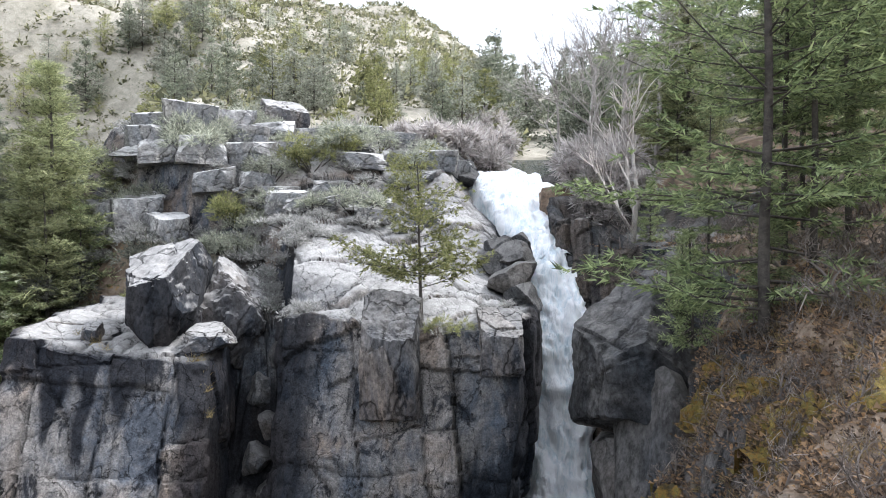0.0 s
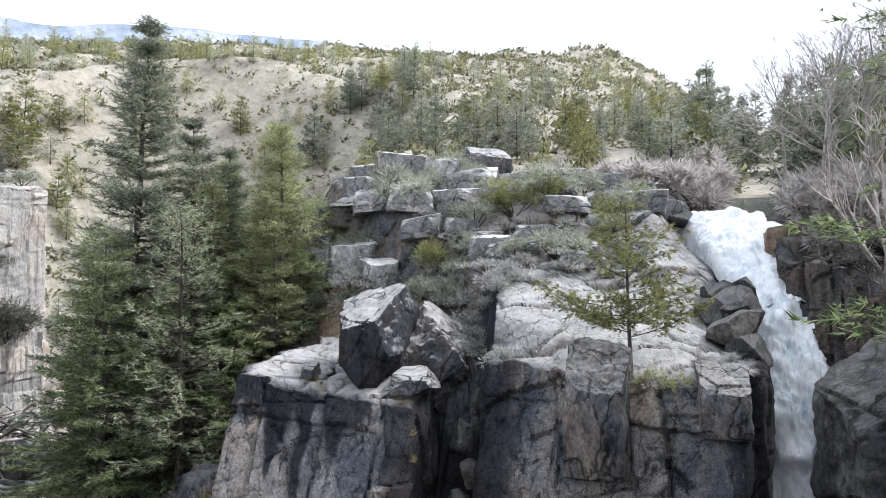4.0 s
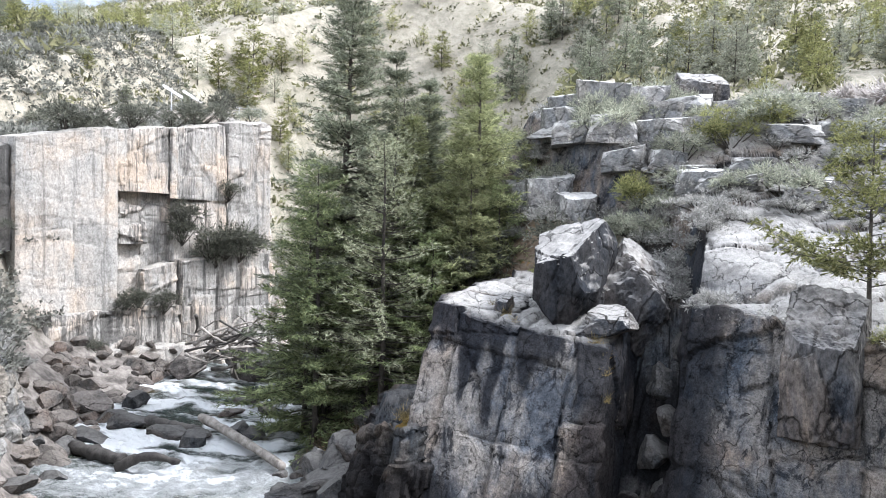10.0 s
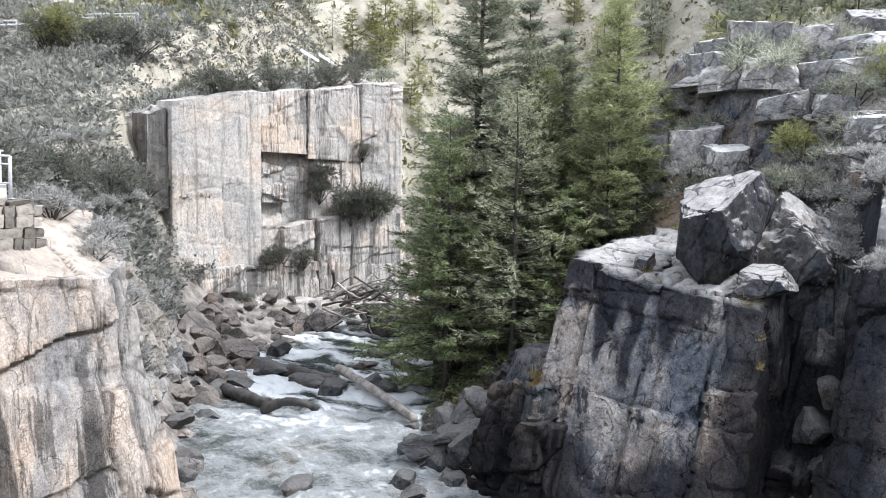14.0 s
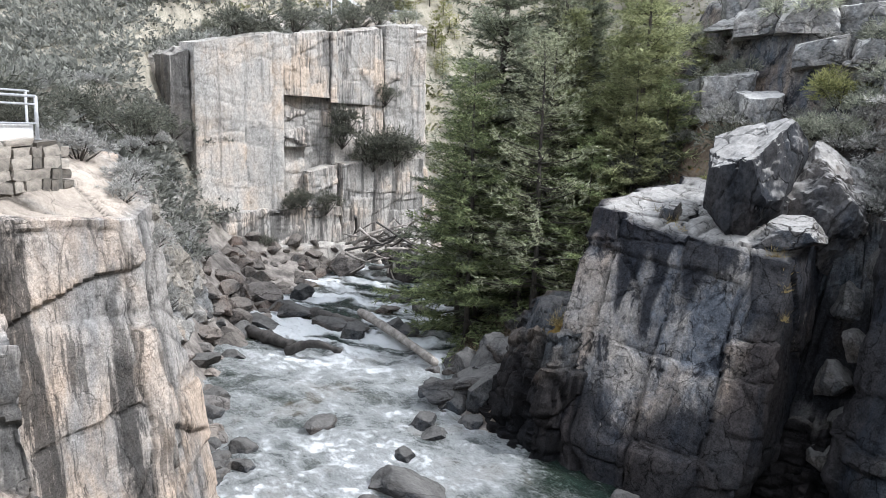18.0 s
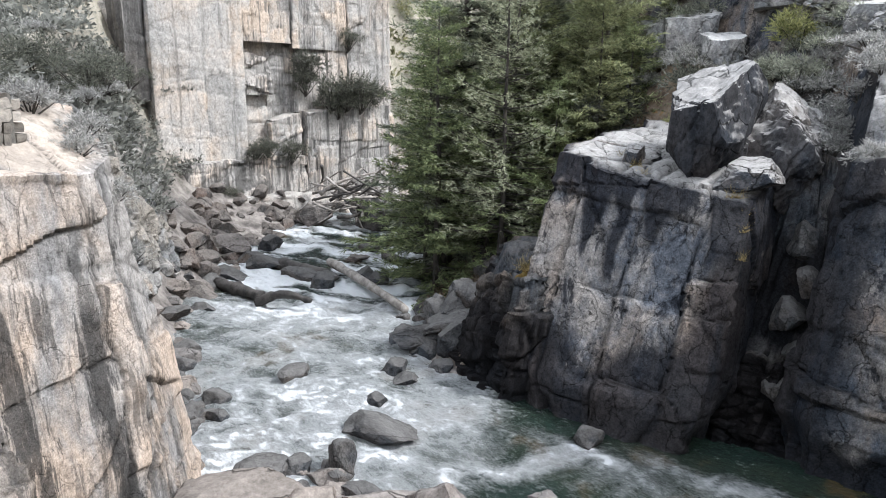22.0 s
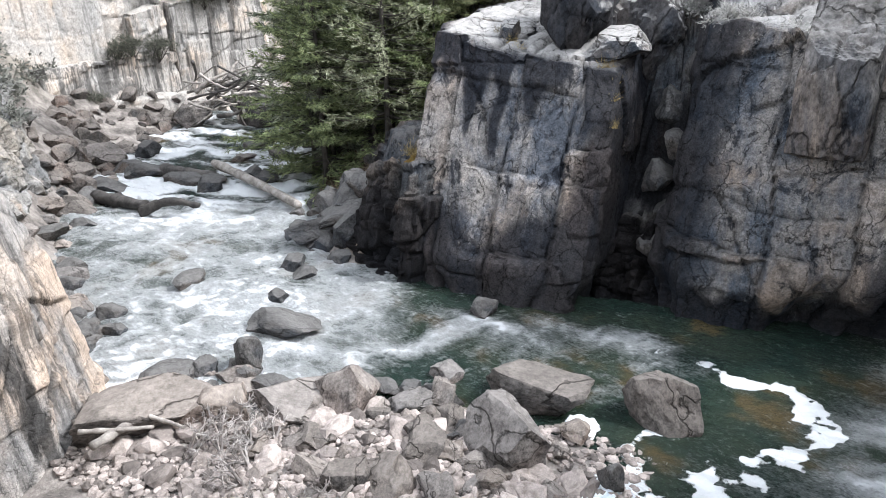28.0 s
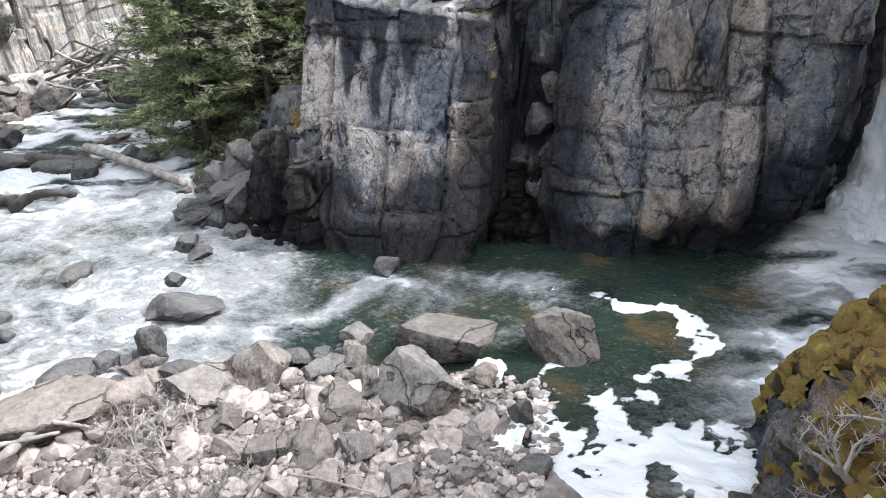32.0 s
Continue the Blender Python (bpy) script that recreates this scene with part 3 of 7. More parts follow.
def loft(name, base, top, z0, zt, material, step=0.13, back=(), block=0.5, joint=0.25, fine=0.12, size=(2.0, 2.0, 3.4), seed=1, belly=0.0,
         cap=None, heart=None, lean=0.0, under=0.0, label="", category="cliff", round_rim=0.15, stain_shade=None, bare=1.0, minor=0.24):
    """A rock mass: walls from the base outline up to the rim (same number of corners, counter-clockwise), and a cap that closes over heart.
    back: the sides that face away, built coarser."""
    base, top = np.array(base, float), np.array(top, float)
    zt = np.broadcast_to(np.asarray(zt, float), (len(top),))
    k = len(base)
    seg = (np.linalg.norm(np.roll(top, -1, 0) - top, axis=1) + np.linalg.norm(np.roll(base, -1, 0) - base, axis=1)) / 2
    bi, ti, zi, ui, run = [], [], [], [], 0.0
    for i in range(k):
        n = max(int(seg[i] / (step * (4 if i in back else 1))), 1)
        f = (np.arange(n) / n)[:, None]
        j = (i + 1) % k
        bi.append(base[i] * (1 - f) + base[j] * f)
        ti.append(top[i] * (1 - f) + top[j] * f)
        zi.append(zt[i] * (1 - f[:, 0]) + zt[j] * f[:, 0])
        ui.append(run + seg[i] * f[:, 0])
        run += seg[i]
    bi, ti, zi, ui = np.concatenate(bi), np.concatenate(ti), np.concatenate(zi), np.concatenate(ui)
    m = len(bi)
    out = ti - ti.mean(0)
    out /= np.linalg.norm(out, axis=1)[:, None] + 1e-9
    nook = under(bi[:, 0])[:, None] if callable(under) else under
    rows_n = max(int((np.median(zi) - z0) / step), 4)
    rings, caps_w = [], []
    for f in np.linspace(0, 1, rows_n):
        xy = bi * (1 - f) + ti * f + out * (belly * math.sin(math.pi * f) - nook * (1 - smooth(0.10, 0.22 + 0.06 * nook, f)))
        rings.append(np.column_stack([xy, z0 + (zi - z0) * f]))
        caps_w.append(np.zeros(m))
    heart = np.array(heart if heart is not None else ti.mean(0), float)
    reach = np.median(np.linalg.norm(ti - heart, axis=1))
    caps = max(int(reach / step / 1.1), 4)
    for f in np.linspace(0, 1, caps + 1)[1:] ** 1.1:
        xy = ti * (1 - f) + heart * f
        z = cap(xy[:, 0], xy[:, 1]) if cap else zi * 0 + zi.mean() + round_rim
        inward = np.linalg.norm(xy - ti, axis=1)
        w = smooth(0.0, 2.5, inward)
        rings.append(np.column_stack([xy, zi * (1 - w) + z * w + round_rim * (1 - w) * smooth(0, 0.8, inward)]))
        caps_w.append(smooth(0.0, 0.7, inward))
    g, cw = np.array(rings), np.array(caps_w)
    nor = grid_normals(g)
    if nor[2, :, :2].ravel() @ out.ravel() < 0:
        nor = -nor
    nor = nor * (1 - cw[..., None]) + np.array([0, 0, 1.0]) * cw[..., None]
    nor /= np.linalg.norm(nor, axis=2)[..., None] + 1e-9
    p, tone, crack_shade = rock_relief(g.reshape(-1, 3), nor.reshape(-1, 3), np.tile(ui, len(g)), cw.ravel(), block, joint, fine, size, seed, lean, minor)
    faces = [tuple(q) for q in grid_faces(len(g), m, True)]
    last = (len(g) - 1) * m
    faces.append(tuple(range(last, last + m)))
    faces.append(tuple(range(m))[::-1])
    me = mesh_of(name, p, faces, material)
    me.set_sharp_from_angle(angle=radians(38))
    darkening = stain_shade(p[:, 0], p[:, 1], p[:, 2]) if stain_shade else 0 * tone
    for key, val in (("bare", bare * cw.ravel()), ("tone", tone), ("crack_shade", crack_shade), ("stain_shade", darkening)):
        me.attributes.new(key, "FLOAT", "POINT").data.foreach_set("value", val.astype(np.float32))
    return tagged(new(name, me), label, category, kind="structure")


def dome_z(x, y):
    """The bare granite back of the outcrop, rising away from the gorge in low steps."""
    s = y - 0.25 * x
    z = 11.2 + 0.42 * np.maximum(s - 31, 0) + 1.6 * smooth(44, 47, s) + 1.2 * smooth(52, 54, s)
    z = np.minimum(z, 23.5 + 0.2 * (s - 60))
    return z + 0.35 * np.sin(x * 0.7) * smooth(33, 38, s) - 1.2 * smooth(0, 4.5, x) * smooth(31, 36, y)


loft("central_cliff",
     base=[(-7.3, 31), (-7.2, 28.0), (-6.4, 26.0), (-4.2, 26.3), (-2.0, 27.2), (0.2, 27.2), (2.4, 27.5), (3.6, 30.8), (4.0, 35), (4.6, 42), (2.6, 48), (2.0, 55), (-4, 64), (-16, 64), (-27, 58), (-29, 50), (-25, 43), (-16, 40), (-10, 37)],
     top=[(-7.4, 33), (-7.0, 31.2), (-5.8, 31.0), (-3.6, 30.2), (-1.2, 29.5), (1.2, 29.2), (3.4, 29.4), (4.1, 31.0), (4.2, 35), (4.8, 41.5), (2.2, 47), (1.6, 54), (-4, 62), (-16, 62), (-25, 57), (-26, 50), (-21, 43), (-14, 40), (-9.5, 37)],
     z0=-1.2, zt=[10.8, 10.7, 10.9, 10.6, 10.3, 10.6, 10.9, 10.9, 11.6, 13.6, 17.0, 19.6, 23, 24, 23.5, 19, 15, 12.5, 11.5],
     material=ROCK_SHADED, back=(10, 11, 12, 13, 14, 15, 16, 17), block=0.75, joint=0.5, fine=0.09, under=lambda x: 0.7 + 1.9 * smooth(-3.6, -1.4, x), size=(3.2, 2.6, 5.6), seed=11, cap=dome_z, heart=(-9, 46), belly=0.25, lean=0.16, step=0.115, minor=0.13,
     # shade painted beside the cleft, under the overhang, at the right end; wet waterline
     stain_shade=lambda x, y, z: smooth(-4.2, -6.8, x) * smooth(40, 33, y) + 1.2 * smooth(-1.5, 1.5, x) * smooth(6.5, 2.5, z) + 1.0 * smooth(2.0, 3.4, x) + 1.0 * smooth(2.2, 0.6, z + 0.5 * np.sin(x * 2.1)) - 0.3 * np.exp(-((x + 2.5) / 1.6) ** 2),
     label="dark jointed granite cliff with a bleached, sky-brightened bare top above the pool")

DRIP = 14.5      # the black seep down the buttress
loft("pillar_cliff",
     base=[(-18.6, 31), (-18.7, 26.6), (-17.8, 24.3), (-15.0, 23.3), (-13.0, 23.8), (-11.3, 23.9), (-9.6, 24.8), (-9.4, 28), (-9.8, 33), (-12, 37), (-18, 36)],
     top=[(-18.4, 32), (-18.3, 29.6), (-17.9, 28.1), (-15.5, 28.0), (-13.0, 28.5), (-11.4, 28.7), (-10.0, 29.2), (-9.9, 30.8), (-10.4, 34), (-13, 36.5), (-17.5, 35)],
     z0=-1.2, zt=[10.9, 10.6, 10.3, 10.0, 9.5, 9.3, 9.0, 9.6, 10.5, 11.5, 11.5],
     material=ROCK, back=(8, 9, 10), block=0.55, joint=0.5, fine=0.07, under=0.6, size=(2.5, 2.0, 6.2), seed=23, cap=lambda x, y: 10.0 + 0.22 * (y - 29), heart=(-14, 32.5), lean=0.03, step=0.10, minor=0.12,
     # deep shade painted on the cleft side, besides stains and the wet foot
     stain_shade=lambda x, y, z: 1.05 * smooth(7.4, 9.0, z + 0.8 * np.sin(x * 2.3) + 0.5 * np.sin(x * 5.1)) + 1.5 * np.exp(-((x + DRIP + 0.05 * np.sin(3 * z)) / 0.24) ** 2) * smooth(4.6, 6.4, z) + 1.3 * np.exp(-((x + DRIP + 1.1) / 0.16) ** 2) * smooth(5.6, 7.2, z) + 0.9 * smooth(-11.6, -10.2, x) + (1.15 + 0.3 * smooth(-15, -11, x)) * smooth(4.6, 1.5, z + 0.6 * np.sin(x * 1.7)) - 0.1,
     label="tall split granite buttress standing in the creek")
loft("pillar_shoulder",
     base=[(-23.6, 30), (-23.0, 26.2), (-20.4, 24.2), (-17.2, 23.3), (-16.2, 24.4), (-17, 30)],
     top=[(-22.6, 30.4), (-22.0, 28.0), (-19.6, 26.2), (-17.2, 25.0), (-16.6, 26), (-17.2, 30.4)],
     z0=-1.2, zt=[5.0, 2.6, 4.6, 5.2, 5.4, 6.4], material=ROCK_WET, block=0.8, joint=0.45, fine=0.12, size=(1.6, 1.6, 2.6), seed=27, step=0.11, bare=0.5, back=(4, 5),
     cap=lambda x, y: 4.2 + 0.45 * (y - 26.5), stain_shade=lambda x, y, z: 1.25 * smooth(4.8, 1.8, z + 0.5 * np.sin(2.0 * x)), label="dark broken shoulder of rock below the buttress")

# dark rubble rising inside the cleft, deep shade painted onto its lower part
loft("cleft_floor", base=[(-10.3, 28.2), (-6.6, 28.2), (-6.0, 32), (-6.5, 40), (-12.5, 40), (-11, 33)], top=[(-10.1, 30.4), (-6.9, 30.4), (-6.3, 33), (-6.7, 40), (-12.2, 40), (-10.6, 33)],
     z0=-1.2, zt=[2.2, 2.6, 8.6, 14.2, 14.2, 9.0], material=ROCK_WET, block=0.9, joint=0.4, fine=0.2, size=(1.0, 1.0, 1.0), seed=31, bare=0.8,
     cap=lambda x, y: np.minimum(2.4 + 2.3 * np.maximum(y - 30.4, 0), 10.6 + 0.45 * np.maximum(y - 34, 0)), heart=(-9.2, 35), stain_shade=lambda x, y, z: 1.3 * smooth(8.5, 6.0, z), label="dark wet rubble with deep shade painted in, filling a narrow cleft", category="rock")

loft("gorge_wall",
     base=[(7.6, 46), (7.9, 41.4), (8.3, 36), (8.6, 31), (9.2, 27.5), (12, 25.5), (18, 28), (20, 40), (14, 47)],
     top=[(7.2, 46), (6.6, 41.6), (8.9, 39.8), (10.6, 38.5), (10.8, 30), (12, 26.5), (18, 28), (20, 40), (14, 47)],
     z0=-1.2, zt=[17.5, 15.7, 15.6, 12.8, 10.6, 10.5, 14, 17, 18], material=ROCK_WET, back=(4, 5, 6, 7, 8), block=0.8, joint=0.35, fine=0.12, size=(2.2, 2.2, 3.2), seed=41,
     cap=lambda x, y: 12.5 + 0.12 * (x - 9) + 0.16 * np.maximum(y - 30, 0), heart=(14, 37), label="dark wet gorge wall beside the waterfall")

# tall pale cliff across the river, on its lower tier
loft("left_cliff",
     base=[(-58.2, 27.0), (-57.4, 29.2), (-57.0, 36), (-56.8, 42), (-56.2, 47), (-56.4, 53.5), (-59, 57), (-72, 57), (-74, 28), (-63, 24)],
     top=[(-59.2, 26.8), (-58.2, 29.4), (-57.8, 36), (-57.6, 42), (-56.8, 47.5), (-56.9, 52.6), (-60, 56), (-72, 57), (-74, 28), (-64, 24)],
     z0=2.5, back=(6, 7, 8, 9), zt=[18.0, 18.6, 20.2, 21.2, 22.8, 23.6, 24.2, 27, 22, 18.4], material=ROCK_PALE, block=0.5, joint=0.3, fine=0.06, size=(2.6, 3.4, 3.6), seed=53,
     cap=lambda x, y: 19.0 + 0.16 * (y - 28) + 0.1 * (-57 - x), heart=(-64, 41), step=0.2, minor=0.1, label="tall pale granite cliff with dark vertical streaks")


def crag(y0, y1, x0, x1, z0, zt, seed, size, label, block=0.28, deep=3.2, bite=0.25, lean=0.0, wet=0.0):
    """A squared buttress of the pale cliff, standing out towards the river: from y0 to y1, its face at x0 and x1."""
    base = [(x0, y0), (x0 + 0.1, y0 + bite), (x1 + 0.1, y1 - bite), (x1, y1), (x1 - deep, y1), (x0 - deep, y0)]
    top = [(x0 - 0.35, y0 + 0.1), (x0 - 0.2, y0 + bite + 0.1), (x1 - 0.2, y1 - bite - 0.05), (x1 - 0.3, y1 - 0.1), (x1 - deep, y1 - 0.1), (x0 - deep, y0 + 0.1)]
    zz = [zt[0], zt[0] + 0.05, zt[1] + 0.05, zt[1], zt[1] + 0.2, zt[0] + 0.2]
    cx, cy = (x0 + x1) / 2 - deep / 2, (y0 + y1) / 2
    return loft("left_cliff_crag", base, top, z0, zz, ROCK_PALE, step=0.15, back=(3, 4), block=block, joint=0.22, fine=0.045, size=size, seed=seed, minor=0.04, lean=lean,
                cap=lambda x, y: zt[0] + (zt[1] - zt[0]) * (y - y0) / (y1 - y0) + 0.25, heart=(cx, cy), label=label, stain_shade=lambda x, y, z: wet + 0 * z)


crag(27.6, 35.7, -55.9, -55.5, 5.6, (19.4, 21.0), 501, (4.2, 3.0, 4.8), "great smooth tan slab of the pale cliff", 0.10, lean=0.02)
# turned-away side: heavier streaks paint its shade into the colour
crag(26.1, 27.7, -57.2, -56.5, 10.7, (18.3, 18.9), 502, (0.9, 2.0, 4.5), "grey streaked side of the pale cliff, darkened as shade", 0.2, wet=0.7)
crag(35.5, 41.2, -56.5, -56.3, 15.8, (20.9, 21.8), 503, (1.5, 2.0, 4.0), "overhanging upper tier of the pale cliff", 0.3, wet=0.25)
crag(41.0, 47.2, -56.1, -55.9, 15.4, (21.8, 22.8), 504, (2.2, 2.0, 3.4), "squared upper tier of the pale cliff", 0.22, wet=0.3)
crag(36.2, 39.0, -56.6, -56.5, 11.2, (15.0, 14.2), 505, (1.3, 1.5, 1.8), "broken ledge in a recess of the pale cliff", 0.5, wet=0.4)
crag(38.4, 41.6, -55.6, -55.4, 5.2, (8.9, 9.4), 506, (1.7, 1.5, 2.4), "squared block standing in a recess of the pale cliff", 0.3, wet=0.2)
crag(41.4, 47.4, -56.3, -55.9, 9.6, (15.4, 15.6), 507, (1.8, 1.6, 2.6), "stepped middle tier of the pale cliff", 0.45, wet=0.2)
crag(47.2, 52.7, -55.5, -55.3, 4.8, (23.2, 23.8), 508, (1.9, 2.0, 3.0), "tall pale pier split by level joints", 0.32, wet=0.1)
crag(41.6, 51.7, -54.5, -53.9, -0.6, (9.6, 10.2), 509, (3.2, 2.0, 4.5), "streaked bench below the pale cliff", 0.35, wet=0.3)
crag(38.7, 41.5, -57.0, -56.6, 8.6, (16.0, 16.0), 512, (1.4, 1.5, 2.4), "shaded back of a recess in the pale cliff", 0.45, wet=0.1)
crag(27.4, 41.8, -54.9, -54.7, 1.8, (5.5, 5.5), 510, (2.1, 1.6, 2.0), "dark-streaked ledge at the foot of the pale cliff", 0.6, wet=0.45)
crag(29.2, 42.2, -54.0, -53.4, -1.0, (2.6, 2.0), 511, (3.0, 1.6, 1.6), "low tan ledge at the river's edge", 0.35)
loft("left_cliff_foot",
     base=[(-51.5, 22.5), (-51.5, 28.5), (-52.6, 35), (-52.4, 42), (-52.4, 47), (-53.0, 54), (-58, 58), (-66, 52), (-66, 26), (-58, 21)],
     top=[(-55.4, 23.5), (-54.8, 29), (-54.4, 35), (-53.8, 42), (-53.6, 46), (-53.8, 53), (-58, 57), (-66, 52), (-66, 26), (-58, 22.5)],
     z0=-1.2, zt=[3.4, 2.6, 1.4, 1.2, 1.6, 2.5, 5, 5, 5, 5], material=ROCK_PALE, block=0.9, joint=0.3, fine=0.14, size=(2.0, 2.0, 2.0), seed=61,
     cap=lambda x, y: 1.6 + 0 * x, heart=(-59, 40), back=(6, 7, 8), step=0.24, label="broken pale rock ledge along the river")

# the near cliff below the lookout wall
loft("near_cliff",
     base=[(-18.7, 10.3), (-16.8, 5.6), (-15.2, 1.0), (-14, -8), (-30, -8), (-32, 6), (-26, 12.6), (-21.4, 12.4)],
     top=[(-19.6, 8.9), (-17.9, 5.0), (-16.5, 1.0), (-15, -8), (-30, -8), (-31, 6), (-25.5, 10.6), (-21.6, 10.2)],
     z0=-0.6, zt=[10.7, 11.1, 11.6, 12.2, 13.5, 13.5, 12.0, 10.9], material=ROCK_NEAR, block=0.30, joint=0.34, fine=0.05, stain_shade=lambda x, y, z: 0.45 * np.exp(-((y - 6.6 + 0.1 * z) / 0.5) ** 2) + 0.5 * np.exp(-((y - 9.0 + 0.12 * z) / 0.35) ** 2) * smooth(8, 6.5, z) + 0.35 * np.exp(-((y - 4.4) / 0.6) ** 2), size=(2.3, 1.6, 4.2), seed=71, back=(2, 3, 4, 5, 6),
     cap=lambda x, y: 11.0 + 0.75 * smooth(0.4, 2.6, -0.9 * (x + 18.4) - 0.42 * (y - 6.0)) + 0.08 * (-20 - x), heart=(-24, 2), step=0.10, lean=0.12, minor=0.06, label="sheer pale granite cliff under the lookout")
loft("near_cliff_spur",
     base=[(-14.3, 5.9), (-13.4, 2.0), (-13, -4), (-18, -4), (-18, 5.5)], top=[(-15.7, 5.2), (-15.4, 2.0), (-15, -4), (-18, -4), (-17.4, 5.4)],
     z0=-0.6, zt=[8.9, 9.4, 10, 10, 9.6], material=ROCK_NEAR, block=0.5, joint=0.3, fine=0.08, size=(1.9, 1.6, 2.6), seed=75, step=0.11, back=(2, 3), minor=0.1, lean=0.1, round_rim=0.3, label="rounded granite spur at the foot of the lookout")
loft("shore_spur",
     base=[(-42.6, 24.0), (-40.0, 20.4), (-36.0, 17.6), (-33.0, 15.2), (-29.5, 12.2), (-30, 7), (-50, 7), (-55, 22), (-48.5, 25.5)][::-1],
     top=[(-42.4, 20.6), (-40.0, 18.4), (-37.2, 15.4), (-34.6, 13.0), (-31.2, 10.4), (-31, 7), (-50, 7), (-55, 20), (-48, 21.5)][::-1],
     z0=-1.0, zt=[5.0, 7.2, 9.6, 11.0, 12.0, 12.6, 14.8, 14.0, 10.0][::-1], material=ROCK_GREY, block=0.9, joint=0.35, fine=0.16, size=(1.7, 1.6, 3.0), seed=83,
     back=(0, 1, 2), cap=lambda x, y: 12.4 + 0.1 * (-40 - x) - 0.55 * np.maximum(y - 14, 0), heart=(-43, 12), step=0.2, lean=0.7, label="weathered grey rock spur beside the river")

bluff = loft("mossy_bluff",
     base=[(0.5, 18.7), (1.0, 16.0), (2.4, 11.5), (12, 9), (16, 16), (12, 27), (9.4, 27.4), (8.4, 25.2), (6.0, 21.6)],
     top=[(4.0, 18.0), (4.3, 15.4), (4.8, 11.6), (12, 9), (16, 16), (12, 26), (9.8, 26), (9.2, 24), (8.0, 20.6)],
     z0=-1.2, zt=[5.8, 6.8, 7.2, 11.5, 14.5, 11.5, 10.2, 9.8, 8.6], material=ROCK_WET, block=0.8, joint=0.3, fine=0.2, size=(2.4, 2.4, 2.4), seed=97, belly=0.5,
     cap=lambda x, y: 6.8 + 3.0 * smooth(6.3, 7.8, x) + 0.42 * np.maximum(x - 7.2, 0), heart=(11.5, 18), bare=0.2, label="dark bluff with orange moss below the wooded bank")


# ---------------------------------------------------------------- water
def whiteness_of(x, y):
    """How white the water is, 0 to 1: foam, and sky reflection painted in."""
    p = np.stack([x, y, 0 * x], 1)
    w = p + 0.9 * np.stack([fbm(p * 0.35, 3, 70), fbm(p * 0.35, 3, 71), 0 * x], 1)
    along = np.stack([0.32 * w[:, 0] + 0.10 * w[:, 1], 1.0 * w[:, 1] - 0.4 * w[:, 0], 0 * x], 1)
    streak = fbm(along * 0.8, 6, 77, 0.68)
    lace = 1 - np.abs(fbm(w * 0.8, 5, 91, 0.6)) * 2.2
    spot = lambda cx, cy, rx, ry: np.exp(-(((x - cx) / rx) ** 2 + ((y - cy) / ry) ** 2))
    rapid = 0.5 * spot(-41, 28, 7, 5) + 0.45 * spot(-46, 37, 8, 8) + 0.4 * spot(-35, 31, 5, 5)
    # grey of the reflected white sky painted into the colour, with aerated water
    sky_veil = 0.55 * smooth(-12.8, -16.0, x + 0.6 * (y - 19) * (y > 19)) * (0.85 + 0.15 * smooth(-36, -30, x))
    sky_glaze = 0.42 * spot(-20.5, 12.6, 4.2, 3.0) + 0.14 * spot(-24, 17.0, 8, 5)
    crest = 0.5 * np.exp(-((x + 13.6 - 0.45 * (y - 20) - 0.5 * fbm(p * 0.6, 3, 14)) / 0.6) ** 2) * smooth(16.5, 18, y) * smooth(23, 21.5, y)
    tongue = 0.30 * spot(-12.0, 22.6, 3.4, 1.0) + 0.45 * spot(-12.6, 22.9, 1.6, 0.35) + 0.5 * spot(-9.4, 24.2, 1.6, 0.5) + 0.35 * spot(-6.8, 25.0, 1.2, 0.5) + 0.35 * spot(-6.4, 22.4, 0.7, 1.2) + 0.5 * spot(-6.4, 24.0, 1.8, 0.9) + 0.2 * spot(-9.0, 20.6, 3.4, 1.6)
    fall = 1.5 * spot(5.2, 32.5, 2.6, 3.6) + 1.0 * spot(4.0, 26.5, 2.2, 4.5) + 1.1 * spot(2.5, 21.0, 2.1, 4.6)
    froth = 0.45 * spot(0.2, 17.0, 3.2, 2.4)
    rag = fbm(p * 1.3, 6, 33, 0.7)
    clot = 1.5 * spot(0.7, 16.6, 2.3, 1.6) + 0.9 * spot(-2.8, 15.2, 1.5, 1.1) + 0.75 * spot(-3.9, 16.2, 0.7, 1.6) + 0.62 * spot(-2.0, 15.8, 2.2, 1.3) + 0.42 * spot(-2.6, 18.8, 1.5, 0.9) + 0.45 * spot(-6.4, 24.3, 1.4, 0.5)
    arc = np.exp(-((np.hypot(x + 2.7, y - 21.9) - 2.5 - 0.6 * fbm(p * 0.7, 3, 12)) / 0.42) ** 2) * smooth(-4.6, -2.6, x + 0.3 * (y - 22))
    arc2 = np.exp(-((np.hypot(x + 3.6, y - 18.4) - 1.3 - 0.5 * fbm(p * 0.9, 3, 13)) / 0.28) ** 2)
    v = rapid * (0.6 + 1.9 * streak) + (sky_veil + sky_glaze) * (1.0 + 0.26 * streak + 0.22 * lace) + (crest + tongue) * (0.8 + 0.7 * streak + 0.3 * lace) + fall * (0.8 + 0.6 * streak)
    v += froth * (0.75 + 0.8 * streak + 0.2 * lace)
    clot = clot + 0.85 * arc + 0.55 * arc2 + 0.3 * spot(-0.6, 22.4, 0.9, 0.8)
    clot = clot * (0.85 + 0.7 * rag) + 0.12 * rag * (clot > 0.05)
    v += 0.25 * smooth(0.8, 1.0, lace) * smooth(-4, -8, x)
    return np.clip(v, 0, 1.2), np.clip(clot, 0, 1.5)


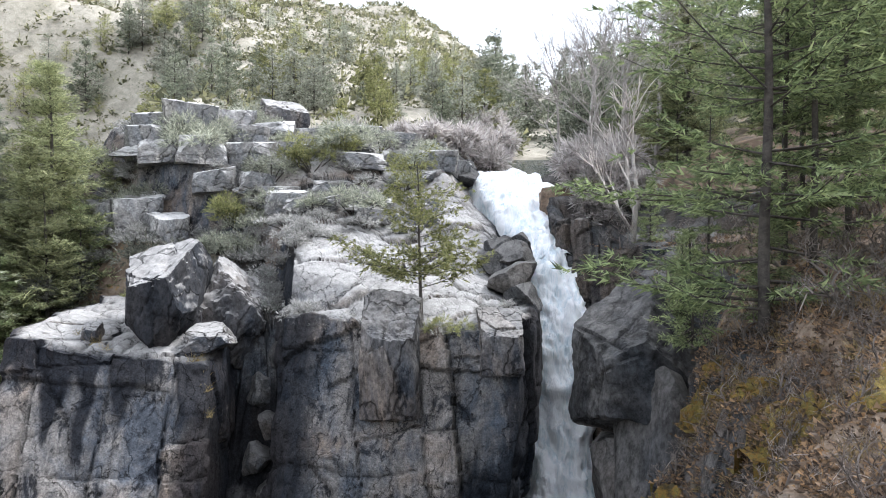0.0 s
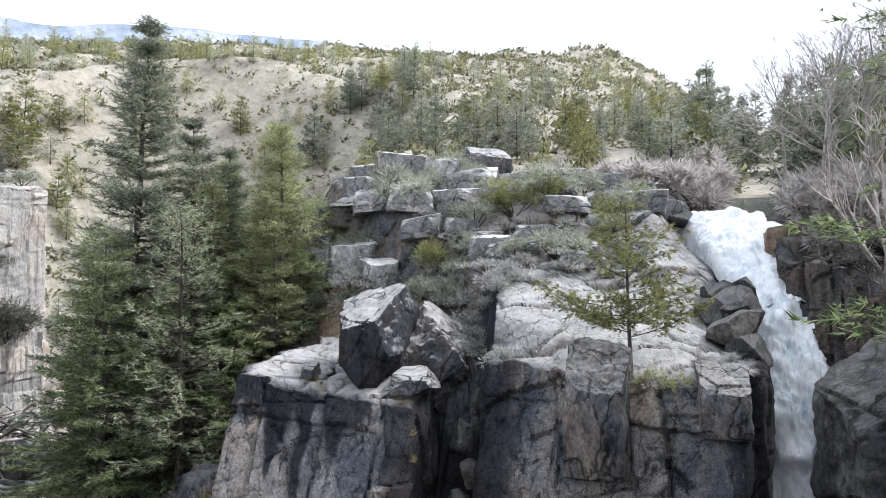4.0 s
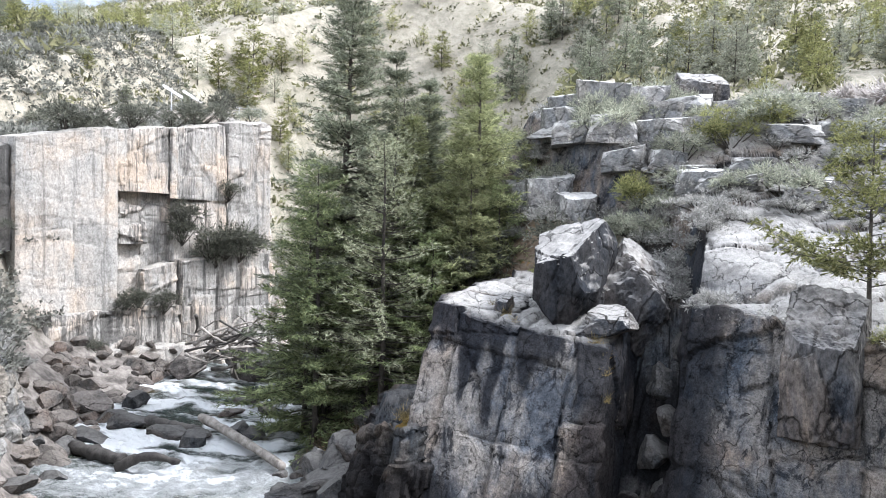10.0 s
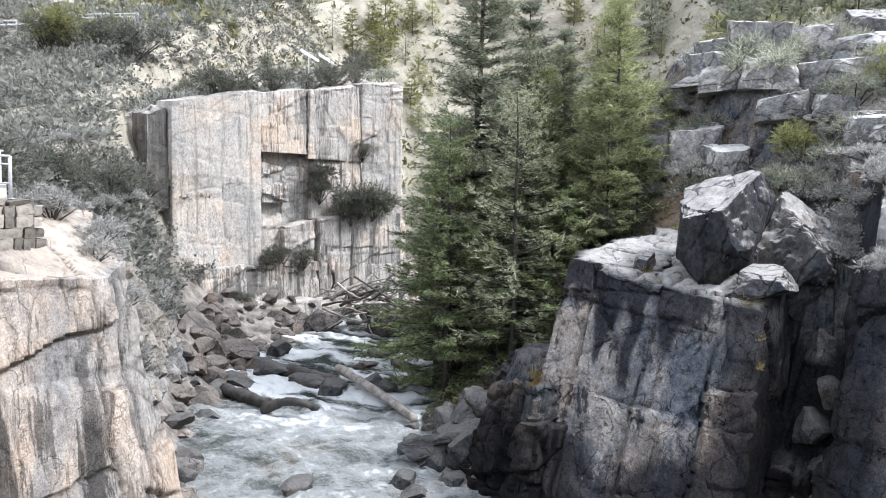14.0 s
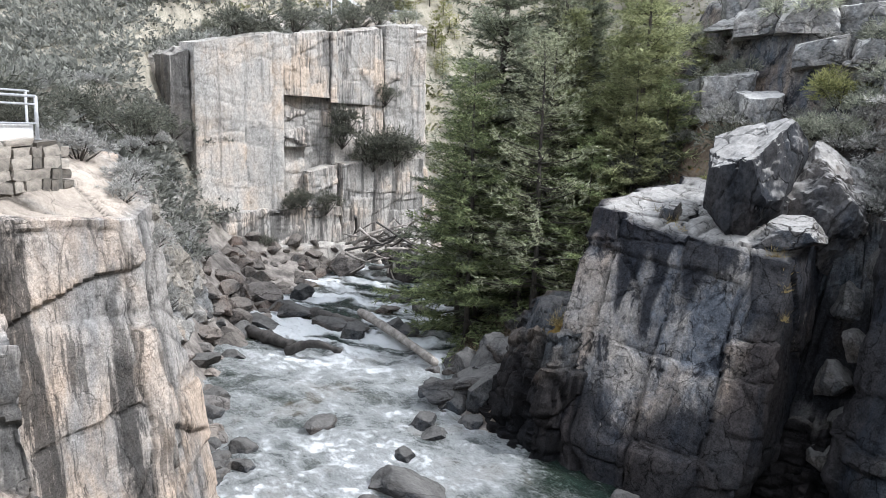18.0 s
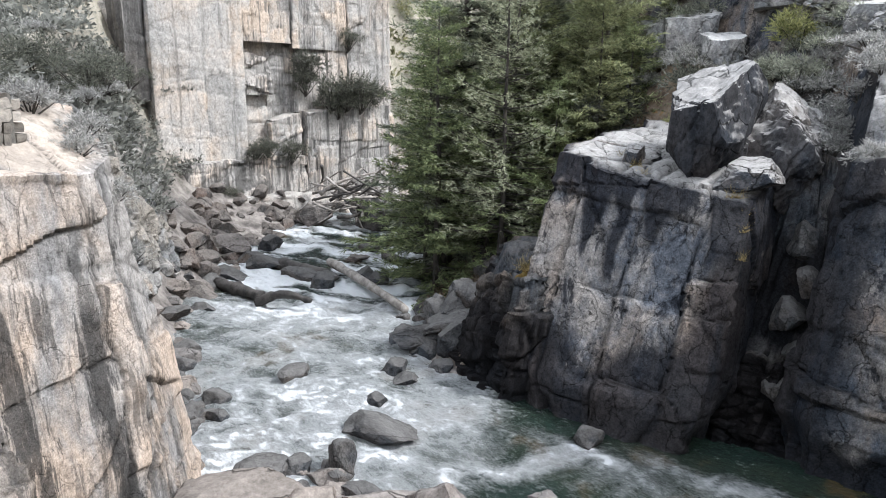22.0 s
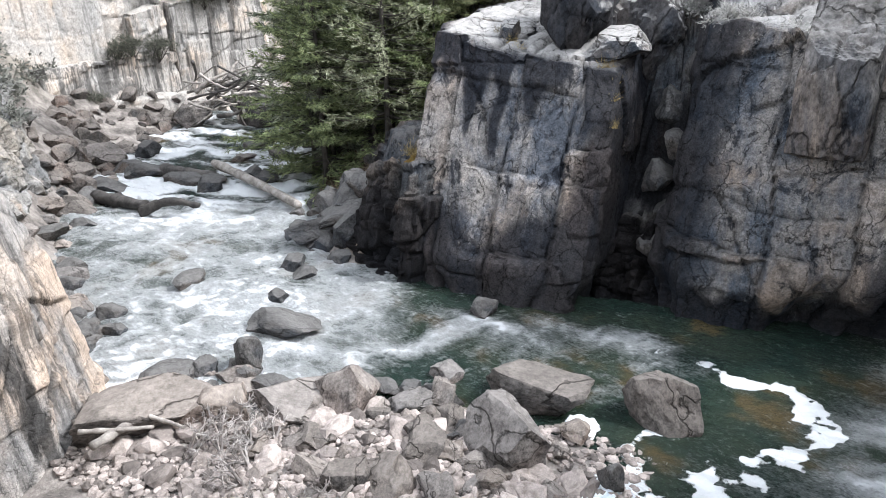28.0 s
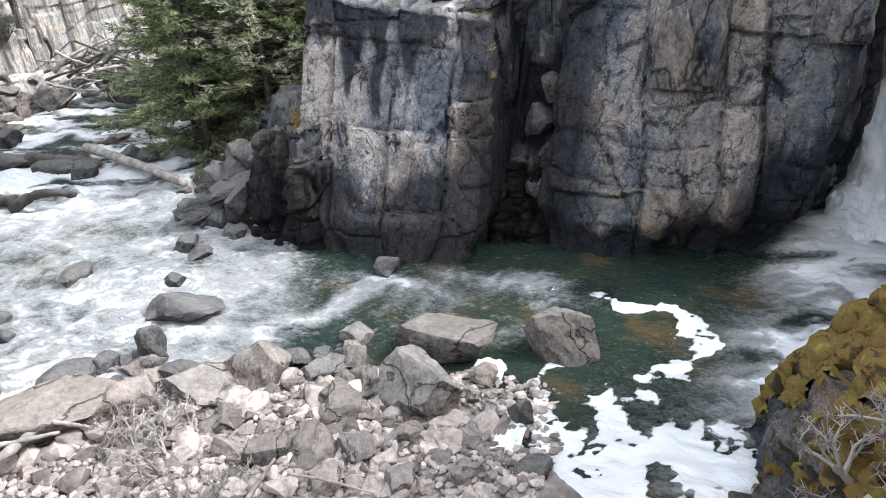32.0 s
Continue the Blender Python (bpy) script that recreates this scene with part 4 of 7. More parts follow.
def water_material():
    m, nt, bs = material("creek_water")
    v = coords(nt, (1, 1, 1))
    # this attribute holds foam and the painted sky reflection
    at = nt.nodes.new("ShaderNodeAttribute")
    at.attribute_name = "foam"
    fine = noise_tex(nt, coords(nt, (0.8, 1.5, 1)), 2.6, 8, 0.78, 1.2)
    f = calc(nt, "ADD", at.outputs["Fac"], calc(nt, "MULTIPLY", calc(nt, "SUBTRACT", fine, 0.5), 0.9))
    f = calc(nt, "ADD", f, calc(nt, "MULTIPLY", calc(nt, "SUBTRACT", noise_tex(nt, coords(nt, (0.8, 1.5, 1)), 8.0, 8, 0.8, 0.8), 0.5), 1.2))
    shallow = noise_tex(nt, v, 0.3, 4)
    deep = ramp(nt, shallow, [(0.4, (0.010, 0.024, 0.018)), (0.56, (0.022, 0.034, 0.022)), (0.64, (0.07, 0.055, 0.025))])
    fac = ramp(nt, f, [(0.08, 0.0), (0.30, 0.16), (0.52, 0.36), (0.76, 0.60), (0.98, 0.95)])
    lump = nt.nodes.new("ShaderNodeAttribute")
    lump.attribute_name = "clot"
    g = calc(nt, "ADD", lump.outputs["Fac"], calc(nt, "MULTIPLY", calc(nt, "SUBTRACT", noise_tex(nt, v, 3.0, 8, 0.75, 0.6), 0.5), 0.9))
    fac = mix(nt, 1.0, fac, ramp(nt, g, [(0.46, 0.0), (0.54, 1.0)]), "LIGHTEN")
    col = mix(nt, fac, deep, (0.72, 0.74, 0.75))
    nt.links.new(col, bs.inputs["Base Color"])
    nt.links.new(ramp(nt, fac, [(0.0, 0.10), (0.3, 0.25), (1.0, 0.75)]), bs.inputs["Roughness"])
    bs.inputs["IOR"].default_value = 1.33
    w = noise_tex(nt, coords(nt, (0.8, 1.5, 1)), 1.5, 7, 0.68, 0.8)
    bump(nt, bs, calc(nt, "ADD", w, calc(nt, "MULTIPLY", fac, 0.6)), 0.9, 0.32)
    return m


WATER = water_material()


def creek():
    xs, ys = np.arange(-72, 9, 0.16), np.arange(8, 70, 0.16)
    X, Y = np.meshgrid(xs, ys)
    keep = river_gap(X, Y) < 1.2
    x, y = X.ravel(), Y.ravel()
    foam, clot = np.zeros(len(x)), np.zeros(len(x))
    k = keep.ravel()
    foam[k], clot[k] = whiteness_of(x[k], y[k])
    z = np.zeros(len(x))
    p = np.stack([x, y, 0 * x], 1)[k]
    rough = 0.25 + 0.75 * smooth(-8, -22, x[k]) + 0.5 * smooth(24, 30, y[k]) * smooth(-2, 3, x[k])
    z[k] = 0.10 * rough * fbm(p * np.array([0.7, 1.1, 1]), 4, 51, 0.55) + 0.10 * foam[k] * (0.5 + fbm(p * 2.2, 3, 52))
    q = grid_faces(len(ys), len(xs))
    q = q[k[q].all(1)]
    used = np.unique(q)
    back = np.zeros(len(x), int)
    back[used] = np.arange(len(used))
    me = mesh_of("creek", np.stack([x, y, z], 1)[used], back[q], WATER)
    at = me.attributes.new("foam", "FLOAT", "POINT")
    at.data.foreach_set("value", foam[used].astype(np.float32))
    me.attributes.new("clot", "FLOAT", "POINT").data.foreach_set("value", clot[used].astype(np.float32))
    return tagged(new("creek", me), "green creek pool breaking into white rapids", "water", kind="structure")


creek()


def white_material():
    m, nt, bs = material("white_water")
    v = coords(nt, (1.5, 1.0, 0.25))
    a = noise_tex(nt, v, 1.1, 7, 0.7, 0.6)
    b = noise_tex(nt, v, 5.0, 6, 0.7, 0.4)
    f = calc(nt, "ADD", calc(nt, "MULTIPLY", a, 0.7), calc(nt, "MULTIPLY", b, 0.3))
    col = ramp(nt, f, [(0.33, (0.46, 0.57, 0.64)), (0.43, (0.74, 0.81, 0.85)), (0.52, (0.95, 0.96, 0.97))])
    nt.links.new(col, bs.inputs["Base Color"])
    bs.inputs["Roughness"].default_value = 0.6
    bs.inputs["Subsurface Weight"].default_value = 0.0
    bump(nt, bs, f, 1.0, 0.35)
    return m


WHITE = white_material()


def ribbon(name, spine, label, seed, n=150, m=40, rough=0.4):
    """Falling water: a crowned band along spine rows of (x, y, z, half width)."""
    s = np.array(spine, float)
    k = np.linspace(0, len(s) - 1, n)
    c = np.stack([np.interp(k, np.arange(len(s)), s[:, j]) for j in range(4)], 1)
    for _ in range(6):
        c[1:-1] = (c[:-2] + 2 * c[1:-1] + c[2:]) / 4
    tan = np.gradient(c[:, :3], axis=0)
    side = np.stack([-tan[:, 1], tan[:, 0], 0 * k], 1)
    side = np.where(np.linalg.norm(side, axis=1)[:, None] < 1e-3, [[1.0, 0, 0]], side)
    side /= np.linalg.norm(side, axis=1)[:, None] + 1e-9
    side *= np.sign(side[:, :1] + 1e-6)
    up = np.cross(side, tan)
    up /= np.linalg.norm(up, axis=1)[:, None] + 1e-9
    up *= np.sign(up[:, 2:] - up[:, 1:2] + 1e-6)
    w = np.linspace(-1, 1, m)
    g = c[:, None, :3] + side[:, None] * (w[None, :, None] * c[:, None, 3:4]) + up[:, None] * (0.55 * (1 - w ** 2) - 1.6 * np.abs(w) ** 12)[None, :, None]
    p = g.reshape(-1, 3)
    d = rough * fbm(p * np.array([1.1, 0.7, 0.5]), 5, seed, 0.6) + 0.25 * rough * fbm(p * 3.1, 3, seed + 5)
    p = p + np.repeat(up, m, 0) * d[:, None] + np.repeat(side, m, 0) * (np.tile(w, n) * 0.7 * d)[:, None]
    ob = new(name, mesh_of(name, p, grid_faces(n, m), WHITE))
    return tagged(ob, label, "waterfall", kind="structure")


ribbon("waterfall_upper", [(5.0, 55.5, 19.5, 3.6), (5.0, 53, 19.3, 3.5), (5.6, 50.5, 18.2, 3.4), (6.1, 48, 16.6, 3.0), (6.6, 45, 15.0, 2.0), (6.7, 42.6, 14.0, 1.5), (6.6, 41, 13.2, 1.4)],
       "white cascade sliding over granite ledges", 101, rough=0.3)
ribbon("waterfall_lower", [(6.7, 42.4, 13.9, 1.5), (6.55, 40.6, 12.8, 1.6), (6.4, 38.8, 10.8, 1.7), (6.2, 37.2, 7.8, 1.8), (6.15, 36.2, 4.2, 1.85), (6.1, 35.3, 1.2, 1.9), (5.8, 34.0, 0.1, 2.0), (5.5, 32.0, -0.3, 2.4)],
       "white plunge of the waterfall into the gorge", 103, rough=0.45)
xs, ys = np.linspace(0.5, 11.5, 60), np.linspace(54, 80, 120)
X, Y = np.meshgrid(xs, ys)
X = X + 0.10 * (Y - 50) - 0.5
me = mesh_of("upper_creek", np.stack([X, Y, 19.1 + 0.22 * np.maximum(Y - 56, 0) + 0.0 * X], -1).reshape(-1, 3), grid_faces(120, 60), WATER)
tagged(new("upper_creek", me), "shallow creek above the falls", "water", kind="structure")


# ---------------------------------------------------------------- what lies underfoot
def surface_tree():
    vs, fs, n = [], [], 0
    for ob in scene.objects:
        if ob.type == "MESH" and ob.name not in ("backdrop",) and "water" not in ob.name and "creek" not in ob.name:
            me = ob.data
            co = np.empty(len(me.vertices) * 3, np.float32)
            me.vertices.foreach_get("co", co)
            co = co.reshape(-1, 3)
            vs.append(co)
            loops = np.empty(len(me.loops), np.int32)
            me.loops.foreach_get("vertex_index", loops)
            start = np.empty(len(me.polygons), np.int32)
            me.polygons.foreach_get("loop_start", start)
            total = np.empty(len(me.polygons), np.int32)
            me.polygons.foreach_get("loop_total", total)
            q = start[total == 4]
            fs += (loops[q[:, None] + np.arange(4)] + n).tolist()
            n += len(co)
    return BVHTree.FromPolygons(np.concatenate(vs).tolist(), fs)


SURFACE = surface_tree()


def rest_z(x, y, above=60.0):
    """Height of the rock or ground at a place."""
    loc = SURFACE.ray_cast(Vector((x, y, above)), Vector((0, 0, -1)))[0]
    return loc.z if loc else 0.0


# ---------------------------------------------------------------- plants
def feathers(at, way, length, width, blades, r):
    """Sprays of thin blades: at (n, 3), way (n, 3) unit, length (n,). Each spray is one fan of triangles sharing its root line."""
    n = len(at)
    ref = r.normal(size=(n, 3))
    u = np.cross(way, ref)
    u /= np.linalg.norm(u, axis=1)[:, None] + 1e-9
    v = np.cross(way, u)
    k = np.linspace(-1, 1, blades)
    L = length[:, None, None]
    root = at[:, None, :] + way[:, None, :] * (0.75 * (1 - np.abs(k))[None, :, None] * L * r.uniform(0.5, 1.0, (n, blades, 1)))
    tip_way = way[:, None, :] * (1 - 0.4 * np.abs(k))[None, :, None] + u[:, None, :] * (0.6 * k)[None, :, None] + v[:, None, :] * r.normal(0, 0.3, (n, blades, 1))
    tip = root + tip_way * (L * r.uniform(0.35, 0.8, (n, blades, 1)))
    half = width[:, None, None] * 0.5
    side = (v[:, None, :] * 0.5 + way[:, None, :] * 0.9) * half
    a, b = root - side, root + side
    verts = np.stack([a, b, tip], 2).reshape(-1, 3)
    faces = np.arange(n * blades * 3).reshape(-1, 3)
    return verts, faces


def crown_mesh(name, at, way, length, width, blades, mat_, r):
    v, f = feathers(np.asarray(at), np.asarray(way), np.asarray(length), np.asarray(width), blades, r)
    me = bpy.data.meshes.new(name)
    me.vertices.add(len(v))
    me.vertices.foreach_set("co", v.astype(np.float32).ravel())
    me.loops.add(len(f) * 3)
    me.loops.foreach_set("vertex_index", f.ravel().astype(np.int32))
    me.polygons.add(len(f))
    me.polygons.foreach_set("loop_start", np.arange(0, len(f) * 3, 3, dtype=np.int32))
    me.materials.append(mat_)
    me.update()
    me.validate()
    return me


def conifer(name, label, height, radius, needles, seed, whorls=34, per=6, start=0.08, power=0.85, droop=0.25, spray=0.55, twigs=9, blades=6, bark=None,
            gaps=0.1, lean=0.02, dead=0.0, ragged=0.3, category="tree", group="", thin=0.16, lay=0.38, girth=0.011, limb=1.0):
    """A conifer: trunk, limbs, crown of needle sprays. Built at the world's origin, out of sight until copied."""
    r = np.random.default_rng(seed)
    tree = thing(name, label, category, group)
    zs = np.linspace(-0.4, height, 14)
    bend = np.stack([lean * height * (zs / height) ** 2 * math.cos(seed) + 0.05 * np.sin(zs * 0.7 + seed), lean * height * (zs / height) ** 2 * math.sin(seed), zs], 1)
    rad = girth * height * (1 - np.clip(zs / height, 0, 1)) ** 0.8 + 0.015
    rad[0] *= 1.5
    v, f = tube(bend, rad, 9)
    part("trunk", mesh_of("trunk", v, f, bark or BARK), tree)
    limbs, at, way, ln = [], [], [], []
    for w in range(whorls):
        h = start + (1 - start) * (w + r.uniform(-0.3, 1.2)) / whorls
        h = min(max(h, start), 0.985)
        reach = radius * ((1 - h) ** power + 0.03) * (1.0 if h > start + 0.08 else 0.75)
        cx, cy = np.interp(h * height, zs, bend[:, 0]), np.interp(h * height, zs, bend[:, 1])
        a0 = r.uniform(0, 6.28)
        for b in range(per):
            if r.random() < gaps:
                continue
            a = a0 + b * 6.283 / per + r.normal(0, 0.25)
            L = reach * r.uniform(1 - ragged, 1 + ragged)
            hb = r.normal(0, 0.3) / whorls
            rise = 0.35 * h - droop * (1 - h) + r.normal(0, 0.14)
            t = np.linspace(0, 1, 5)
            pts = np.stack([cx + L * t * math.cos(a), cy + L * t * math.sin(a), (h + hb) * height + L * (rise * t - 0.22 * droop * t ** 2 + 0.18 * t ** 3)], 1)
            lv, lf = tube(pts, limb * (0.004 * height * (1 - h) + 0.008) * (1 - 0.8 * t), 3, False)
            limbs.append((lv, lf))
            if r.random() < dead:
                continue
            n = max(int(2.6 * twigs * (0.35 + 0.65 * L / radius) + 1), 3)
            tt = np.concatenate([r.uniform(0.22, 1.0, n), [0.97]])
            base = np.stack([np.interp(tt, t, pts[:, j]) for j in range(3)], 1)
            side = np.where(r.random(n + 1) < 0.5, -1, 1)
            ang = a + side * r.uniform(0.35, 1.0, n + 1)
            ang[-1] = a
            d = np.stack([np.cos(ang), np.sin(ang), r.normal(rise * 0.5 + 0.02, lay, n + 1)], 1)
            base = base + r.normal(0, 0.06 * radius, base.shape) * np.array([1, 1, 1.6 * lay])
            at.append(base)
            way.append(d / np.linalg.norm(d, axis=1)[:, None])
            ln.append(spray * r.uniform(0.6, 1.25, n + 1) * (0.55 + 0.45 * (1 - h)))
    v, f = merge(limbs)
    tagged(part("branchwork", mesh_of("branchwork", v, f, bark or BARK), tree), kind="stuff")
    at, way, ln = np.concatenate(at), np.concatenate(way), np.concatenate(ln)
    part("crown", crown_mesh("crown", at, way, ln, ln * thin, blades, needles, r), tree)
    return tree


def bush(name, label, size, high, leaf, seed, n=260, spray=0.28, category="shrub", stems=True, blades=5):
    """A shrub: short stems, and clumps of leaf sprays on an uneven mound."""
    r = np.random.default_rng(seed)
    ob = thing(name, label, category)
    k = 9
    cx = np.stack([r.normal(0, 0.38 * size, k), r.normal(0, 0.38 * size, k), r.uniform(0.25, 0.8, k) * high], 1)
    cr = r.uniform(0.25, 0.5, k) * size
    which = r.integers(0, k, n)
    d = r.normal(size=(n, 3))
    d[:, 2] = np.abs(d[:, 2]) * 0.9 - 0.25
    d /= np.linalg.norm(d, axis=1)[:, None]
    at = cx[which] + d * (cr[which] * r.uniform(0.55, 1.0, n))[:, None] * np.array([1, 1, min(high / size, 1.2)])
    at[:, 2] = np.maximum(at[:, 2], 0.02)
    ln = spray * r.uniform(0.6, 1.3, n)
    if stems:
        pcs = []
        for c in cx:
            t = np.linspace(0, 1, 4)[:, None]
            pts = np.array([0, 0, -0.15]) * (1 - t) + c * t + np.array([0.05, 0.03, 0]) * np.sin(t * 5)
            pcs.append(tube(pts, 0.03 * size * (1 - 0.7 * t[:, 0]) + 0.006, 4, False))
        v, f = merge(pcs)
        tagged(part("stalk", mesh_of("stalk", v, f, BARK), ob), kind="stuff")
    part("foliage", crown_mesh("foliage", at, d, ln, ln * 0.2, blades, leaf, r), ob)
    return ob


def bare_tree(name, label, height, seed, mat_, spread=0.5, depth=5, category="tree", base_r=None, upright=0.4, kids=3):
    """A leafless tree: a forking skeleton of thin tubes."""
    r = np.random.default_rng(seed)
    ob = thing(name, label, category)
    stem, limbs, twig = [], [], []

    def grow(p, d, L, rad, k):
        t = np.linspace(0, 1, 5 if k > 2 else 4)[:, None]
        side = r.normal(0, 0.16, 3) * L
        pts = p + d * L * t + side * t ** 2
        (stem if k == depth else limbs if k > 2 else twig).append(tube(pts, rad * (1 - 0.45 * t[:, 0]), 5 if k > 3 else 3, False))
        if k == 0:
            return
        for i in range(kids + (1 if k < 3 else 0)):
            s = r.uniform(0.45, 1.0)
            q = p + d * L * s + side * s ** 2
            e = d + r.normal(0, spread, 3) + np.array([0, 0, upright * 0.3])
            e /= np.linalg.norm(e)
            grow(q, e, L * r.uniform(0.5, 0.78), rad * 0.55, k - 1)
        
    grow(np.array([0, 0, -0.3]), np.array([0.03, 0.02, 1.0]), height * 0.42, base_r or height * 0.014, depth)
    v, f = merge(stem)
    part("trunk", mesh_of("trunk", v, f, mat_), ob)
    v, f = merge(limbs)
    tagged(part("branchwork", mesh_of("branchwork", v, f, mat_), ob), kind="stuff")
    v, f = merge(twig)
    tagged(part("twig_mass", mesh_of("twig_mass", v, f, TWIG if mat_ == BARK_PALE else mat_), ob), kind="stuff")
    return ob


def tuft(name, label, size, seed, leaf, n=60, category="grass"):
    r = np.random.default_rng(seed)
    a = r.uniform(0, 6.28, n)
    d = np.stack([np.cos(a) * 0.6, np.sin(a) * 0.6, r.uniform(0.5, 1.3, n)], 1)
    d /= np.linalg.norm(d, axis=1)[:, None]
    at = np.stack([r.normal(0, 0.25 * size, n), r.normal(0, 0.25 * size, n), np.zeros(n)], 1)
    ln = size * r.uniform(0.5, 1.1, n)
    return tagged(new(name, crown_mesh(name, at, d, ln, ln * 0.06, 3, leaf, r)), label, category)


def gz(x, y):
    return rest_z(float(x), float(y))


def put(proto, x, y, z=None, size=1.0, turn=0.0, tilt=0.0, tall=1.0):
    z = gz(x, y) - 0.1 if z is None else z
    return copy_thing(proto, pose(x, y, z, tilt, 0, turn) @ Matrix.Diagonal((size, size, size * tall, 1)))


def drop(proto):
    """Remove a model once its copies stand."""
    for o in (*proto.children_recursive, proto):
        bpy.data.objects.remove(o)


# the spruce stand behind the buttress
spruce_a = conifer("spruce", "tall dark spruce on the river bank", 30, 4.6, NEEDLE, 1, whorls=58, per=7, start=0.05, droop=0.3, spray=0.85, twigs=21, power=0.7, gaps=0.14, ragged=0.5, lay=0.14)
spruce_b = conifer("spruce", "dense yellow-green spruce behind the granite buttress", 22, 4.6, NEEDLE_LIGHT, 2, whorls=34, per=7, start=0.04, droop=0.22, spray=0.75, twigs=22, power=0.75, gaps=0.12, ragged=0.45, lay=0.13)
fir_c = conifer("fir", "bright green fir leaning over the rapids", 16, 4.2, NEEDLE_GREEN, 3, whorls=24, per=6, start=0.05, droop=0.2, spray=0.7, twigs=22, power=0.55, ragged=0.5, gaps=0.24, lay=0.14)
fir_d = conifer("fir", "thin grey-green half-dead fir with bare limbs", 17, 4.0, NEEDLE_OLIVE, 4, whorls=34, per=6, start=0.16, droop=0.22, spray=0.6, twigs=10, power=0.5, ragged=0.5, gaps=0.15, dead=0.3, bark=BARK)
for proto, x, y, z, s, turn in (
        (spruce_a, -31.3, 36.6, 1.2, 1.02, 20), (spruce_a, -29.6, 40.5, 2.0, 0.80, 130), (spruce_b, -24.2, 42.0, 3.0, 1.02, 0), (spruce_b, -26.6, 38.5, 2.0, 0.86, 70),
        (spruce_b, -23.0, 38.0, 3.0, 0.78, 200), (fir_c, -29.2, 32.4, 0.8, 1.02, 40), (fir_c, -31.5, 33.8, 0.6, 0.92, 160), (fir_c, -27.0, 34.5, 1.2, 0.8, 250),
        (fir_d, -25.0, 33.4, 1.6, 1.0, 10), (fir_d, -26.3, 35.4, 1.5, 1.05, 200), (spruce_b, -33.0, 40.0, 1.0, 0.7, 90), (fir_c, -23.2, 35.6, 2.2, 0.7, 300),
        (spruce_a, -34.5, 43.0, 1.0, 0.62, 220), (spruce_b, -21.6, 44.5, 6.0, 0.62, 300), (fir_d, -28.4, 39.0, 1.5, 1.22, 100), (spruce_b, -29.0, 43.5, 2.5, 0.95, 30),
        (spruce_b, -25.4, 45.5, 4.0, 0.85, 150), (fir_c, -33.2, 36.8, 0.8, 0.9, 20), (fir_d, -23.6, 40.4, 3.0, 0.9, 60), (spruce_b, -21.4, 37.2, 3.5, 0.66, 110), (fir_c, -20.8, 39.6, 5.0, 0.72, 70), (fir_d, -30.6, 34.6, 0.8, 0.95, 280),
        (spruce_b, -22.6, 39.6, 3.2, 0.98, 20), (spruce_a, -27.8, 41.4, 2.5, 0.72, 70), (fir_c, -25.6, 36.6, 1.8, 0.86, 130)):
    put(proto, x, y, z, s, turn)

# firs on the near right bank
near_fir = conifer("fir", "tall fir with long level boughs on the mossy bank", 17, 4.9, NEEDLE_DEEP, 6, whorls=24, per=6, start=0.06, droop=0.16, spray=0.55, twigs=17, blades=9, power=0.3, gaps=0.32, ragged=0.45, lean=-0.01, lay=0.16, girth=0.0095, limb=0.8)
near_fir_b = conifer("fir", "slender fir with drooping green boughs", 16, 3.0, NEEDLE_DEEP, 7, whorls=20, per=5, start=0.2, droop=0.22, spray=0.5, twigs=16, blades=8, power=0.4, gaps=0.32, ragged=0.5, lay=0.18, girth=0.007, limb=0.6)
for proto, x, y, z, s, turn, tilt in (
        (near_fir, 10.35, 22.0, 10.7, 1.15, 150, 2), (near_fir_b, 12.9, 26.0, 11.6, 1.1, 40, 1), (near_fir_b, 13.0, 24.0, 11.2, 1.15, 200, 0), (near_fir_b, 16.0, 27.0, 12.9, 1.1, 80, 0),
        (near_fir_b, 15.2, 20.6, 13.4, 1.0, 300, 0), (near_fir_b, 15.5, 29.5, 12.8, 1.0, 20, 0), (near_fir_b, 17.2, 23.0, 15.0, 1.1, 120, 0), (near_fir_b, 12.4, 32.0, 11.8, 0.6, 250, 0),
        (near_fir_b, 18.5, 31.0, 15.5, 1.0, 220, 0), (near_fir_b, 19.5, 26.5, 17.0, 1.15, 75, 0)):
    put(proto, x, y, z, s, turn, tilt)
small_fir = conifer("fir", "young green fir on the slope", 5.0, 1.5, NEEDLE_GREEN, 8, whorls=18, per=6, start=0.03, spray=0.4, twigs=8, power=0.8)
for x, y, s in ((9.6, 26.4, 0.9), (11.2, 23.6, 0.8), (14.6, 18.6, 0.7), (10.9, 31.0, 0.8), (12.2, 40.2, 0.7)):
    put(small_fir, x, y, None if x < 9 else max(gz(x, y), 10.3), s, x * 40)

# the lone pine on the outcrop
pine = conifer("pine", "small wind-shaped pine growing from a granite ledge", 7.0, 2.9, NEEDLE_YELLOW, 9, whorls=12, per=5, start=0.2, droop=-0.02, spray=0.42, twigs=20, blades=10, power=0.28, gaps=0.2, thin=0.2, ragged=0.5, lean=0.03, lay=0.5)
put(pine, -0.95, 29.9, 10.7, 1.0, 30)


